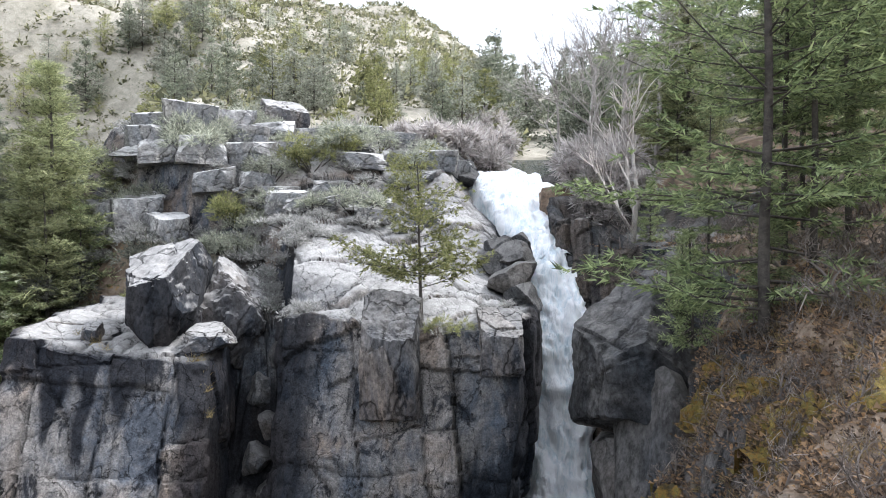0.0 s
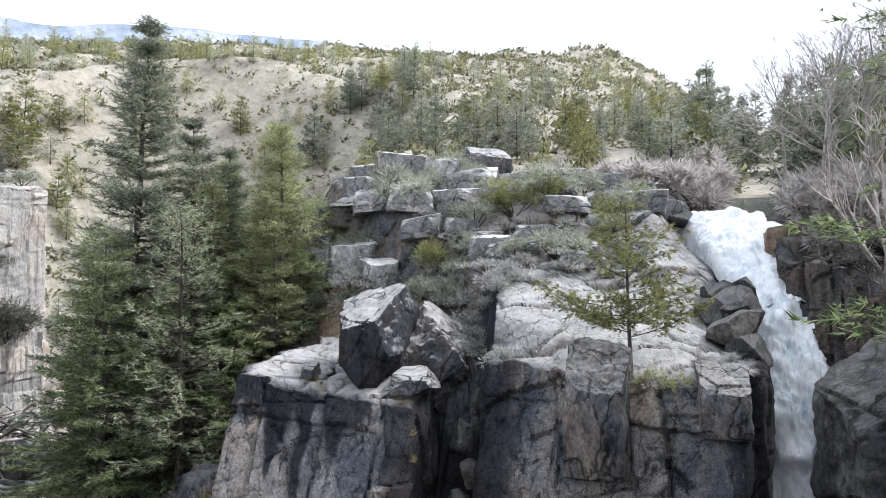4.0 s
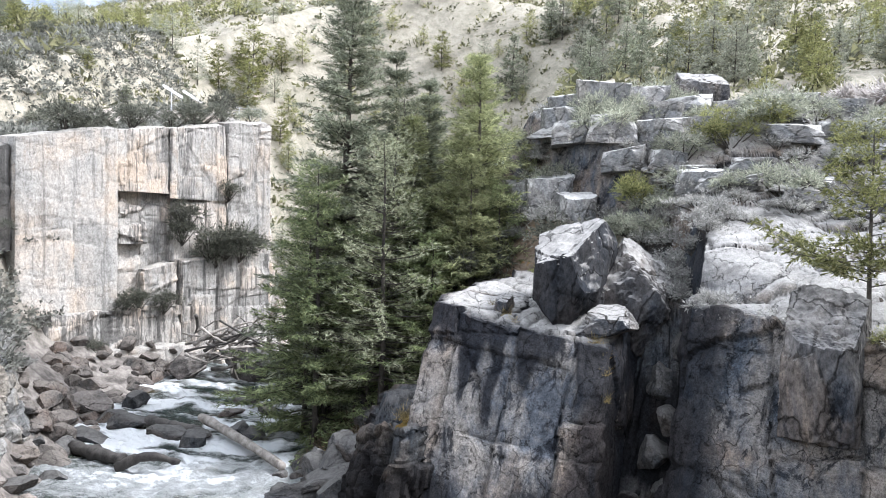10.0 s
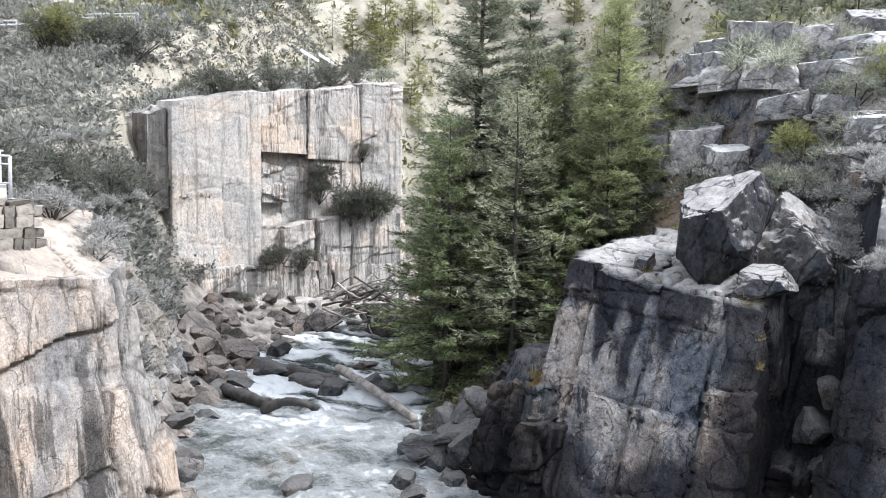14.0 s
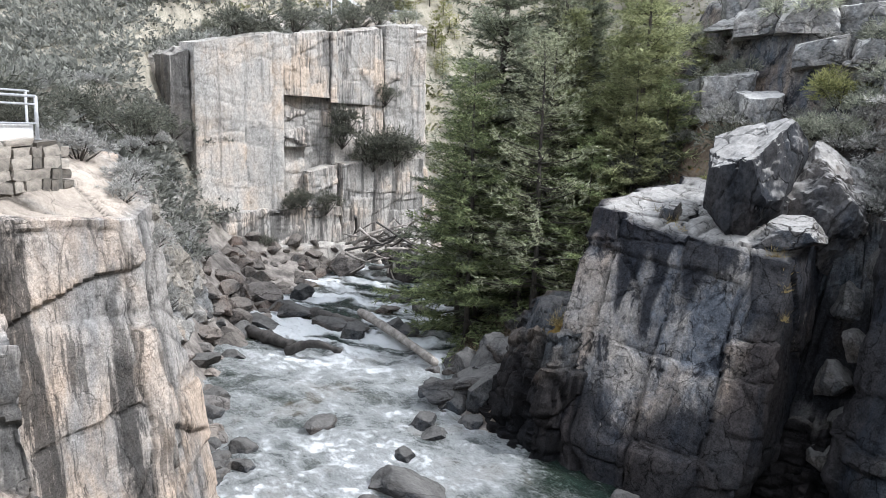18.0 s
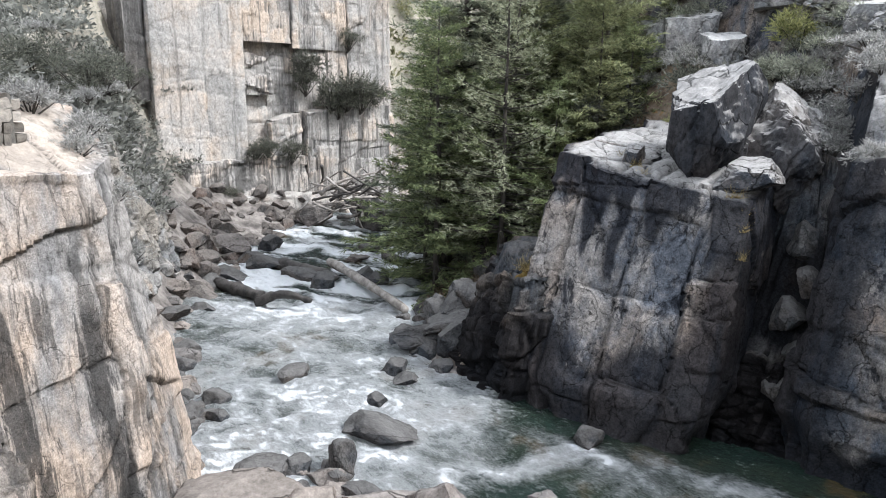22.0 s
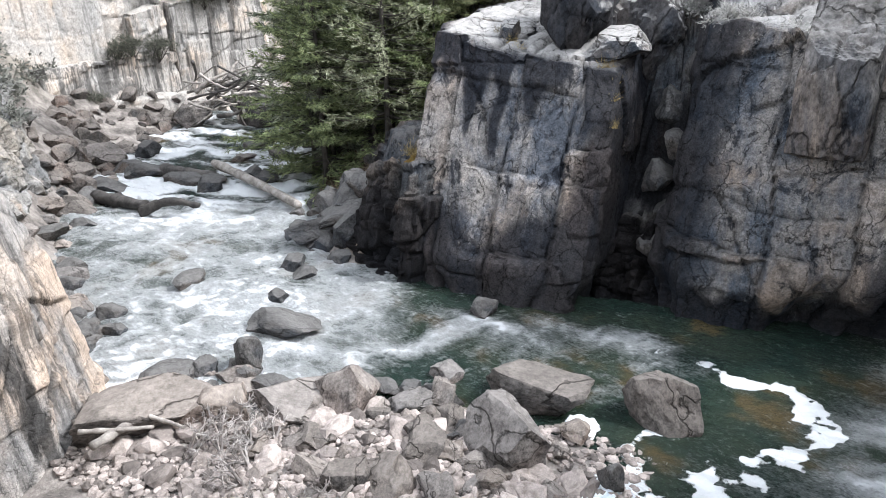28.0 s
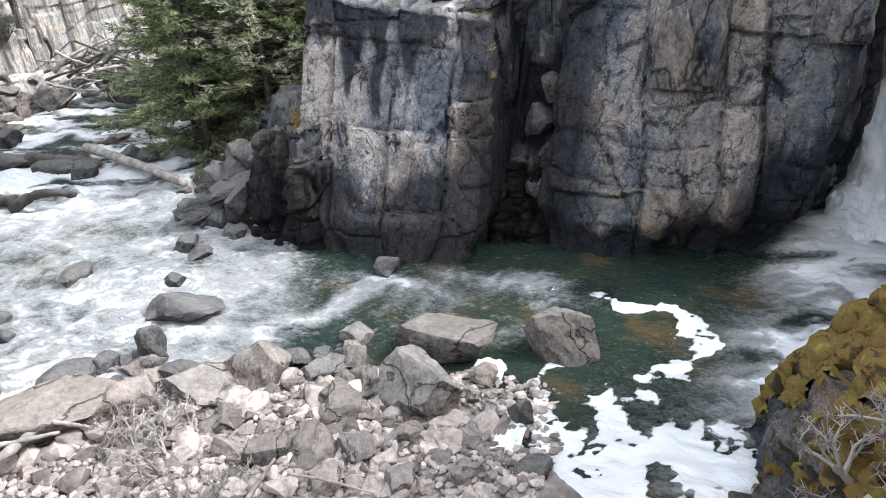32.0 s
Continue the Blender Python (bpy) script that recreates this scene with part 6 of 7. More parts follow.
def block_mesh(name, planes, seed, material, grain=0.03, bare=1.0, level=6, darkening=0.3):
    """A faceted block: a ball cut by the planes given as (x, y, z, distance)."""
    bm = bmesh.new()
    bmesh.ops.create_icosphere(bm, subdivisions=level, radius=0.9)
    v = np.array([q.co for q in bm.verts])
    f = [tuple(q.index for q in face.verts) for face in bm.faces]
    bm.free()
    for a, b, c, d in planes * 3:
        n = np.array((a, b, c)) / math.sqrt(a * a + b * b + c * c)
        over = v @ n - d
        v = v - np.where(over > 0, over, 0)[:, None] * n
    nor = v / (np.linalg.norm(v, axis=1)[:, None] + 1e-9)
    c1, e1 = cells(v * np.array([1.2, 1.2, 0.8]) + seed, seed)
    v = v + nor * (grain * fbm(v * 4.0 + seed, 5, seed, 0.6) + 0.05 * (c1 - 0.5) - 0.02 * (1 - smooth(0, 0.03, e1)))[:, None]
    me = mesh_of(name, v, f, material)
    me.set_sharp_from_angle(angle=radians(22))
    # sides take painted shade, cracks painted shadow; upward faces a lighter top
    for key, val in (("bare", bare + 0 * c1), ("tone", 0.3 + 0.4 * c1), ("stain_shade", darkening + 0 * c1), ("crack_shade", 0.6 - 0.6 * smooth(0, 0.03, e1))):
        me.attributes.new(key, "FLOAT", "POINT").data.foreach_set("value", val.astype(np.float32))
    return me


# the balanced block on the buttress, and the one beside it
# steep faces painted darker, as sides turned away from the sun
perch = new("balanced_boulder", block_mesh("balanced_boulder", [(-0.25, -1, -0.12, 0.42), (-0.30, -0.34, 1, 0.43), (-1, -0.12, -0.05, 0.47), (1, -0.25, -0.1, 0.45), (0.75, -0.45, -0.6, 0.37), (-0.7, -0.25, -0.7, 0.37), (0, 1, 0, 0.5), (0, 0.2, -1, 0.44), (0.75, -0.6, 0.55, 0.44), (0.2, -0.9, -0.5, 0.42)], 301, ROCK_SHADED, bare=0.8, darkening=0.75))
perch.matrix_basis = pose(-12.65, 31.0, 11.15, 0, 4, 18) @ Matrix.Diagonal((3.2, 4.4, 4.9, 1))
tagged(perch, "huge angular granite block balanced on the buttress", "boulder")
for x, y, z, w, d, h, t, k, lab in ((-10.4, 30.2, 10.0, 1.9, 1.6, 1.1, 20, 5, "flat granite chunk wedged under the balanced boulder"),
                                    (-15.3, 29.8, 10.3, 0.75, 0.7, 0.9, 10, 1, "small granite block on the buttress top"), (-13.4, 57.5, 24.6, 4.2, 3.4, 3.4, 40, 2, "rounded pale boulder on the skyline of the outcrop")):
    ob = new("boulder", block_mesh("boulder", [(-0.2, -1, 0.1, 0.45), (0.1, -0.3, 1, 0.40), (-1, 0.1 * k, 0.2, 0.45), (1, -0.2, 0.1 * k - 0.2, 0.45), (0.4, -0.5, -0.7, 0.47), (0, 1, 0.1, 0.5), (0, 0, -1, 0.45), (-0.6, -0.6, 0.5, 0.5)], 310 + k, ROCK_SHADED))
    ob.matrix_basis = pose(x, y, z, 8, -6, t) @ Matrix.Diagonal((w, d, h, 1))
    tagged(ob, lab, "boulder")
split = new("boulder", block_mesh("boulder", [(-0.1, -1, 0.3, 0.40), (0.45, -0.2, 1, 0.36), (-1, 0, 0.3, 0.48), (1, -0.3, 0.5, 0.42), (0.5, -0.7, -0.4, 0.45), (0, 1, 0, 0.5), (0, 0, -1, 0.45), (-0.4, -0.7, 0.9, 0.42), (0.9, -0.5, -0.3, 0.43)], 305, ROCK_SHADED, 0.05, bare=0.75, darkening=0.5))
split.matrix_basis = pose(-10.4, 33.9, 10.5, 4, 8, 12) @ Matrix.Diagonal((3.7, 3.6, 4.6, 1))
tagged(split, "split granite block leaning behind the balanced boulder", "boulder")
# the overhanging block beside the plunge
over = new("overhanging_boulder", block_mesh("overhanging_boulder", [(-0.5, -1, 0.25, 0.42), (-0.3, -0.2, 1, 0.42), (-1, 0.1, 0.35, 0.42), (1, -0.3, 0, 0.5), (0.2, -0.5, -0.9, 0.40), (-0.6, -0.2, -0.8, 0.46), (0, 1, 0, 0.5), (0.5, -0.8, 0.6, 0.46)], 333, ROCK_WET, bare=0.35))
over.matrix_basis = pose(8.2, 29.2, 8.7, 0, -18, 20) @ Matrix.Diagonal((4.9, 4.4, 5.0, 1))
tagged(over, "great dark boulder overhanging the foot of the waterfall", "boulder")
for x, y, z, s in ((3.6, 35.0, 12.4, 2.4), (4.0, 37.0, 13.2, 2.2), (3.2, 38.8, 13.8, 2.0), (4.3, 39.6, 14.2, 1.8), (2.6, 36.6, 13.2, 1.6), (3.8, 33.2, 11.6, 1.8), (1.6, 51.0, 19.4, 2.0), (0.6, 53.5, 20.2, 2.2), (2.0, 54.5, 20.4, 1.6), (8.8, 53.0, 19.2, 1.8), (9.4, 50.5, 18.4, 1.6)):
    ob = new("boulder", BOULDERS_WET[int(x * 7) % 4])
    ob.matrix_basis = pose(x, y, z, 10, 5, x * 60) @ Matrix.Diagonal((s * 1.3, s, s * 0.9, 1))
    tagged(ob, "dark rounded boulder at the brink of the falls", "boulder")
rr = np.random.default_rng(8)
# slabs standing out of the central cliff
for x, y, z, w, d, h, t, k, lab in ((-2.2, 29.0, 8.9, 2.4, 2.2, 4.4, -4, 5, "tall rounded slab standing out of the dark cliff"), (2.5, 29.4, 9.7, 1.9, 2.0, 2.2, 0, 3, "squared block at the corner of the dark cliff")):
    ob = new("boulder", block_mesh("boulder", [(0.06 * (k - 4), -1, 0.12, 0.45), (0, 1, 0, 0.5), (1, -0.12, 0.05, 0.46), (-1, -0.1, 0.04, 0.46), (0.05, -0.35, 1, 0.45), (0, -0.2, -1, 0.45), (0.8, -0.8, 0.2, 0.55), (-0.7, -0.8, 0.4, 0.56), (0.3, -0.8, -0.7, 0.58)], 340 + k, ROCK_SHADED, bare=0.45, darkening=0.3))
    ob.matrix_basis = pose(x, y, z, 8, 0, t) @ Matrix.Diagonal((w * 1.08, d * 1.08, h * 1.08, 1))
    tagged(ob, lab, "boulder")
# dark rock under the overhanging boulder
for k, (x, y, z, w, d, h) in enumerate(((9.0, 28.6, 3.4, 4.2, 3.6, 7.2), (8.2, 30.6, 2.6, 3.0, 3.0, 6.0), (10.4, 26.8, 4.4, 3.4, 3.0, 7.5), (8.6, 26.6, 1.6, 2.6, 2.4, 4.4))):
    boulder(x, y, z, w * 1.3, d * 1.3, h * 1.3, k * 37, 4, True, k, "dark wet rock below the overhanging boulder")
# small dark stones at the water's edge of the bar
for k in range(26):
    x, y, w = (rr.uniform(-19.6, -15.2), rr.uniform(13.0, 15.4), rr.uniform(0.5, 1.0)) if k < 15 else (rr.uniform(-14.2, -9.2), rr.uniform(15.6, 18.0), rr.uniform(0.45, 0.85))
    boulder(x, y, max(gz(x, y), 0.0) + 0.12 * w, w * 1.4, w * 1.1, w * 1.0, rr.uniform(0, 360), rr.uniform(-20, 20), k % 3 > 0, k, "dark rounded stone at the edge of the bar", rr.uniform(-15, 15))
# rounded rocks jammed in the cleft
for k, (x, y, z, w) in enumerate(((-8.6, 31.4, 4.2, 1.2), (-8.0, 32.0, 5.8, 1.1), (-8.7, 32.8, 7.4, 1.2), (-8.1, 33.4, 8.8, 1.2), (-7.8, 31.0, 2.8, 1.0), (-8.3, 30.4, 1.6, 1.1))):
    boulder(x, y, z, w * 1.3, w * 1.2, w * 1.3, k * 50, 10, True, k, "dark rock jammed in the narrow cleft")
# squared slabs and blocks in broken steps over the outcrop
def slab_mesh(seed):
    r = np.random.default_rng(seed)
    j = lambda: r.uniform(-0.14, 0.14)
    planes = [(j(), -1, r.uniform(-0.1, 0.35), 0.46), (j(), 1, j(), 0.48), (1, j(), j(), 0.47), (-1, j(), j(), 0.47), (j(), r.uniform(-0.25, 0.05), 1, 0.44), (0, 0, -1, 0.46)]
    planes += [(r.choice([-1, 1]) * r.uniform(0.6, 1), -r.uniform(0.4, 1), r.uniform(-0.3, 0.8), r.uniform(0.5, 0.58)) for _ in range(3)]
    return block_mesh("boulder", planes, seed, ROCK_STEP, 0.022, level=5)


SLABS = [slab_mesh(400 + i) for i in range(9)]


def step_block(x, y, w, d, h, turn, k, sink=0.42, label=""):
    ob = new("boulder", SLABS[k % 9])
    ob.matrix_basis = pose(x, y, gz(x, y) + (0.5 - sink) * h + 0.1, rr.uniform(-5, 5), rr.uniform(-6, 6), turn) @ Matrix.Diagonal((w, d, h, 1))
    return tagged(ob, label or "weathered granite block on the outcrop", "boulder", "blocks on the outcrop")


# the ledges that stand out singly: place, width, depth, height, turn
for k, (x, y, w, d, h, turn) in enumerate(((-17.0, 46.2, 3.2, 3.0, 3.6, 10), (-19.2, 44.8, 2.6, 2.4, 2.4, -12), (-17.8, 43.6, 2.8, 2.0, 1.6, 5), (-15.4, 43.4, 2.6, 2.2, 1.8, 20), (-12.6, 44.4, 3.0, 2.0, 1.9, -18), (-9.6, 41.9, 3.1, 2.0, 1.0, -8),
                                           (-9.3, 40.9, 2.4, 1.4, 1.5, 10), (-13.6, 47.2, 2.8, 2.2, 1.9, 8), (-11.0, 46.8, 3.8, 2.4, 1.2, -6), (-8.2, 47.6, 3.2, 2.0, 1.0, 12), (-5.4, 45.2, 3.0, 2.0, 1.0, -10), (-15.6, 50.2, 3.0, 2.4, 2.0, 22), (-12.8, 50.6, 3.4, 2.2, 1.5, -8),
                                           (-9.6, 51.4, 3.0, 2.0, 1.2, 14), (-6.4, 51.0, 3.4, 2.0, 1.1, -14), (-3.0, 48.4, 3.0, 2.0, 1.2, 10), (-0.4, 47.6, 2.6, 1.8, 1.4, -6), (0.8, 50.4, 2.4, 1.8, 1.4, 16), (-3.4, 52.6, 2.8, 2.0, 1.2, -20), (-20.2, 48.4, 3.0, 2.4, 2.4, 0),
                                           (-18.6, 41.6, 2.6, 2.0, 2.2, 14), (-20.4, 42.6, 2.2, 2.0, 2.6, -8), (-16.2, 40.6, 2.0, 1.8, 1.8, 30), (-14.0, 42.0, 2.4, 1.6, 1.4, -10), (-11.6, 42.6, 2.0, 1.6, 1.2, 24), (-7.0, 42.8, 2.2, 1.6, 0.9, 4), (-4.2, 42.6, 2.4, 1.6, 0.8, -12), (-1.6, 44.0, 2.2, 1.6, 0.9, 18))):
    step_block(x, y, w * 1.1, d * 1.1, h * 1.15, turn + 12, k, 0.34)
for i in range(95):
    x, y = rr.uniform(-23, 0.5), rr.uniform(40.5, 57)
    if y > 58 - 0.3 * abs(x + 10):
        continue
    s = rr.uniform(0.7, 1.8)
    step_block(x, y, s * rr.uniform(1.3, 2.4), s * 1.2, s * rr.uniform(0.35, 0.7), rr.uniform(-25, 40), int(rr.integers(0, 9)), 0.36)

# single boulders of the bar and the river: place, size, turn, wet
for k, (x, y, z, w, d, h, t, wet) in enumerate((
        (-17.8, 11.1, 0.9, 3.1, 2.4, 1.6, 37, 0), (-19.2, 13.4, 0.3, 1.7, 1.3, 1.1, 80, 1), (-18.8, 14.5, 0.2, 1.1, 0.9, 0.8, 105, 1), (-16.1, 12.7, 0.7, 2.4, 2.0, 2.0, 170, 0), (-17.7, 15.5, 0.4, 1.2, 0.9, 1.3, 142, 1), (-16.0, 15.1, 0.2, 1.5, 1.1, 0.8, 167, 1),
        (-14.3, 14.3, 0.6, 2.5, 1.8, 1.3, 15, 0), (-13.1, 15.6, 0.8, 1.9, 1.5, 2.2, 55, 0), (-11.5, 16.5, 0.3, 1.2, 0.9, 0.9, 47, 0), (-10.8, 17.5, 0.4, 1.1, 0.9, 0.9, 90, 0), (-10.6, 16.5, 0.3, 0.8, 0.7, 0.7, 147, 0), (-11.6, 19.0, 0.1, 1.3, 1.0, 0.7, 107, 0),
        (-8.6, 19.3, 0.5, 2.8, 2.1, 1.6, 25, 0), (-8.1, 16.6, 0.8, 2.4, 2.1, 2.2, 140, 0), (-4.6, 20.9, 0.6, 1.9, 1.5, 2.1, 160, 0), (-6.5, 18.3, 0.3, 1.0, 0.8, 0.7, 62, 0), (-18.9, 18.1, 0.15, 3.2, 1.3, 0.9, 18, 1), (-25.4, 19.0, 0.1, 1.5, 1.0, 0.7, 97, 1), (-22.4, 22.6, 0.2, 1.3, 1.0, 0.9, 29, 1),
        (-23.4, 25.6, 0.8, 1.2, 3.2, 1.1, -30, 1), (-12.8, 23.4, 0.2, 1.5, 0.9, 0.7, 97, 1), (-13.6, 14.2, 0.4, 0.8, 0.7, 0.6, 100, 0), (-12.2, 14.2, 0.4, 0.9, 0.7, 0.7, 177, 0), (-11.4, 14.6, 0.4, 0.7, 0.6, 0.7, 22, 0), (-9.9, 15.1, 0.5, 1.6, 1.3, 0.9, 112, 0), (-8.5, 13.7, 0.6, 1.1, 0.9, 0.7, 125, 0),
        (-9.8, 13.3, 0.7, 1.9, 1.5, 1.1, 105, 0), (-8.6, 12.1, 0.9, 1.0, 0.8, 0.9, 82, 0), (-10.6, 12.3, 0.9, 1.1, 0.9, 1.3, 67, 0), (-12.9, 13.5, 0.5, 1.2, 0.9, 0.7, 117, 0), (-13.5, 12.2, 0.6, 0.7, 0.6, 0.6, 62, 0), (-11.2, 15.5, 0.4, 0.9, 0.8, 0.6, 105, 0), (-9.0, 15.3, 0.4, 0.6, 0.5, 0.4, 85, 0), (-7.6, 14.8, 0.5, 0.8, 0.6, 0.5, 0, 0),
        (-5.4, 13.9, 0.7, 0.8, 0.7, 0.5, 15, 0), (-6.9, 13.0, 0.7, 0.9, 0.7, 0.5, 75, 0), (-4.8, 16.7, 0.3, 0.7, 0.6, 0.8, 140, 1), (-3.9, 14.9, 0.2, 0.9, 0.7, 0.7, 42, 1), (-20.8, 19.9, 0.1, 1.1, 0.7, 0.6, 0, 1), (-21.4, 22.4, 0.1, 1.1, 0.9, 0.6, 50, 1),
        (-46.0, 27.5, 0.6, 2.6, 2.2, 1.9, 20, 0), (-50.4, 38.6, 1.0, 2.9, 2.1, 2.2, 30, 0), (-45.5, 31.0, 0.4, 2.4, 1.6, 1.3, 0, 1), (-41.0, 24.9, 0.2, 3.4, 1.4, 0.9, 25, 1), (-41.5, 27.8, 0.2, 3.0, 1.2, 0.9, 35, 1),
        (-37.2, 28.6, 0.2, 3.2, 1.3, 1.0, 20, 1), (-35.0, 28.2, 0.2, 1.8, 1.5, 1.5, 60, 1), (-35.0, 31.8, 0.2, 1.6, 1.2, 0.9, 10, 1), (-33.2, 31.0, 0.2, 1.4, 1.1, 0.9, 10, 1), (-45.0, 42.6, 1.0, 4.2, 3.4, 3.2, 10, 1),
        (-25.0, 25.5, 0.2, 1.6, 1.4, 1.2, 0, 1), (-38.6, 33.8, 0.2, 1.5, 1.0, 0.7, 60, 0), (-37.4, 36.0, 0.2, 1.6, 1.2, 0.8, 0, 0), (-40.2, 36.5, 0.2, 1.3, 1.0, 0.8, 30, 1))):
    boulder(x, y, z, w * (1.12 if wet else 1.24), d * (1.12 if wet else 1.24), h * 1.2, t, (k * 37) % 12 - 6, bool(wet), k, lean=(k * 53) % 14 - 7)

rr = np.random.default_rng(19)
for k in range(34):
    x, y = rr.uniform(-17.0, -5.6), 12.0 + 5.6 * rr.random() ** 0.7
    if float(river_gap(np.array([x]), np.array([y]))[0]) < -0.4:
        continue
    s = rr.uniform(0.4, 0.95)
    boulder(x, y, max(gz(x, y), 0.0) + 0.15 * s, s * 1.3, s, s * 0.85, rr.uniform(0, 360), rr.uniform(-25, 25), False, int(rr.integers(0, 8)), "brown-grey broken rock packed on the cobble bar", rr.uniform(-20, 20))
# rocks heaped along both shores
rr = np.random.default_rng(15)


def shore_places(n, x0, x1, y0, y1, lo, hi, limit):
    made = 0
    for _ in range(n * 14):
        x, y = rr.uniform(x0, x1), rr.uniform(y0, y1)
        g = float(river_gap(np.array([x]), np.array([y]))[0])
        z = gz(x, y)
        if made < n and limit[0] < g < limit[1] and z < 3.5:
            made += 1
            yield x, y, max(z, -0.15), rr.uniform(lo, hi)


def shore_rocks(n, x0, x1, y0, y1, lo, hi, wet_share, label, limit=(-1.2, 2.6)):
    for x, y, z, s in shore_places(n, x0, x1, y0, y1, lo, hi, limit):
        boulder(x, y, z + 0.12 * s, s * 1.3, s, s * 0.8, rr.uniform(0, 360), rr.uniform(-14, 14), rr.random() < wet_share, int(rr.integers(0, 8)), label)


def shore_rubble(name, n, x0, x1, y0, y1, lo, hi, label, limit, material):
    """Rock past counting on a far shore, as one mesh."""
    kinds = [boulder_mesh("rubble", 600 + i, material, cuts=10, level=3, grain=0.04) for i in range(5)]
    kinds = [(np.array([q.co for q in me.vertices]), [tuple(q.vertices) for q in me.polygons]) for me in kinds]
    pieces = []
    for x, y, z, s in shore_places(n, x0, x1, y0, y1, lo, hi, limit):
        v, f = kinds[int(rr.integers(0, 5))]
        m = np.array((pose(0, 0, 0, rr.uniform(-20, 20), rr.uniform(-20, 20), rr.uniform(0, 360)) @ Matrix.Diagonal((s * 1.4, s, s * 0.85, 1))).to_3x3())
        pieces.append((v @ m.T + np.array([x, y, z + 0.12 * s]), f))
    v, f = merge(pieces)
    me = mesh_of(name, v, f, material, False)
    for key, val in (("bare", np.ones(len(v))), ("tone", 0.5 + 0.4 * vnoise(v * 0.8, 5))):
        me.attributes.new(key, "FLOAT", "POINT").data.foreach_set("value", val.astype(np.float32))
    return tagged(new(name, me), label, "rocks", kind="stuff")


shore_rocks(34, -46, -20, 9, 26, 0.5, 1.5, 0.6, "dark rock heaped along the shore", (-1.3, 2.2))
shore_rubble("shore_rubble", 110, -56, -38, 18, 48, 0.35, 1.6, "grey rock strewn below the pale cliff", (-0.8, 7.0), ROCK_BOULDER)
shore_rubble("shore_rubble", 80, -32, -19, 8, 20, 0.3, 0.9, "dark rock at the foot of the near cliff", (-1.0, 2.0), ROCK_WET)
shore_rubble("shore_rubble", 70, -44, -20, 23, 48, 0.4, 1.5, "dark rock below the spruces", (-1.5, 4.0), ROCK_WET)
for k, (x, y, z, w, d, h, t) in enumerate(((-22.6, 26.4, 1.4, 1.1, 2.4, 1.0, -35), (-21.6, 25.6, 1.2, 1.0, 1.8, 1.2, -20), (-23.4, 27.6, 1.9, 1.3, 2.0, 1.0, 15), (-24.6, 27.4, 1.2, 1.2, 1.6, 0.9, 50), (-22.2, 28.2, 2.6, 1.6, 1.4, 1.1, 0), (-24.0, 29.0, 2.2, 1.4, 1.4, 1.0, 70), (-25.4, 28.6, 1.3, 1.2, 1.2, 0.8, 20), (-21.0, 27.4, 2.8, 1.3, 1.5, 1.2, 40))):
    boulder(x, y, z, w * 1.3, d * 1.3, h * 1.3, t, 12, True, k + 1, "dark tilted slab below the buttress", -10)

# the cobble bar: stones that can be told apart
STONES = [boulder_mesh("stone", 260 + i, COBBLE, cuts=9, level=2, grain=0.03) for i in range(7)]
bar = thing("cobble_bar", "bar of loose pinkish-grey cobbles and broken rock", "cobbles")
for i in range(290):
    x, y = rr.uniform(-17.8, -4.4), rr.uniform(9.6, 16.4)
    if float(river_gap(np.array([x]), np.array([y]))[0]) < 0.3:
        y -= 3
    s = 0.28 + 0.62 * rr.random() ** 2.2
    st = part("stone", STONES[int(rr.integers(0, 7))], bar)
    st.matrix_basis = pose(x, y, gz(x, y) + 0.12 * s, rr.uniform(-25, 25), rr.uniform(-25, 25), rr.uniform(0, 360)) @ Matrix.Diagonal((s * 1.25, s, s * 0.8, 1))
# and those past counting
base_v, base_f = [], []
for i in range(4):
    me = boulder_mesh("pebble", 280 + i, COBBLE, cuts=6, level=1, grain=0.05)
    base_v.append(np.array([q.co for q in me.vertices]))
    base_f.append(np.array([tuple(q.vertices) for q in me.polygons]))
vs, fs, n = [], [], 0
xs, ys = rr.uniform(-18.5, -3.6, 8200), rr.uniform(8.6, 18.6, 8200)
gaps = river_gap(xs, ys)
zs = ground_z(xs, ys)
for x, y, z, g in zip(xs, ys, zs, gaps):
    if g < -0.3 or g > 9.5:
        continue
    k = int(rr.integers(0, 4))
    s = 0.10 + 0.22 * rr.random() ** 2
    a = rr.uniform(0, 6.28)
    c, d = math.cos(a), math.sin(a)
    q = base_v[k] * np.array([1.2, 1.0, 0.75]) * s
    vs.append(np.stack([q[:, 0] * c - q[:, 1] * d + x, q[:, 0] * d + q[:, 1] * c + y, q[:, 2] + z + 0.25 * s], 1))
    fs.append(base_f[k] + n)
    n += len(q)
pebble_mat = COBBLE.copy()
pn = pebble_mat.node_tree
geo = pn.nodes.new("ShaderNodeNewGeometry")
for l in list(pn.links):
    if l.from_node.type == "OBJECT_INFO":
        pn.links.new(geo.outputs["Random Per Island"], l.to_socket)
tagged(new("pebbles", mesh_of("pebbles", np.concatenate(vs), np.concatenate(fs), pebble_mat, False)), "small loose stones between the cobbles", "pebbles", kind="stuff")


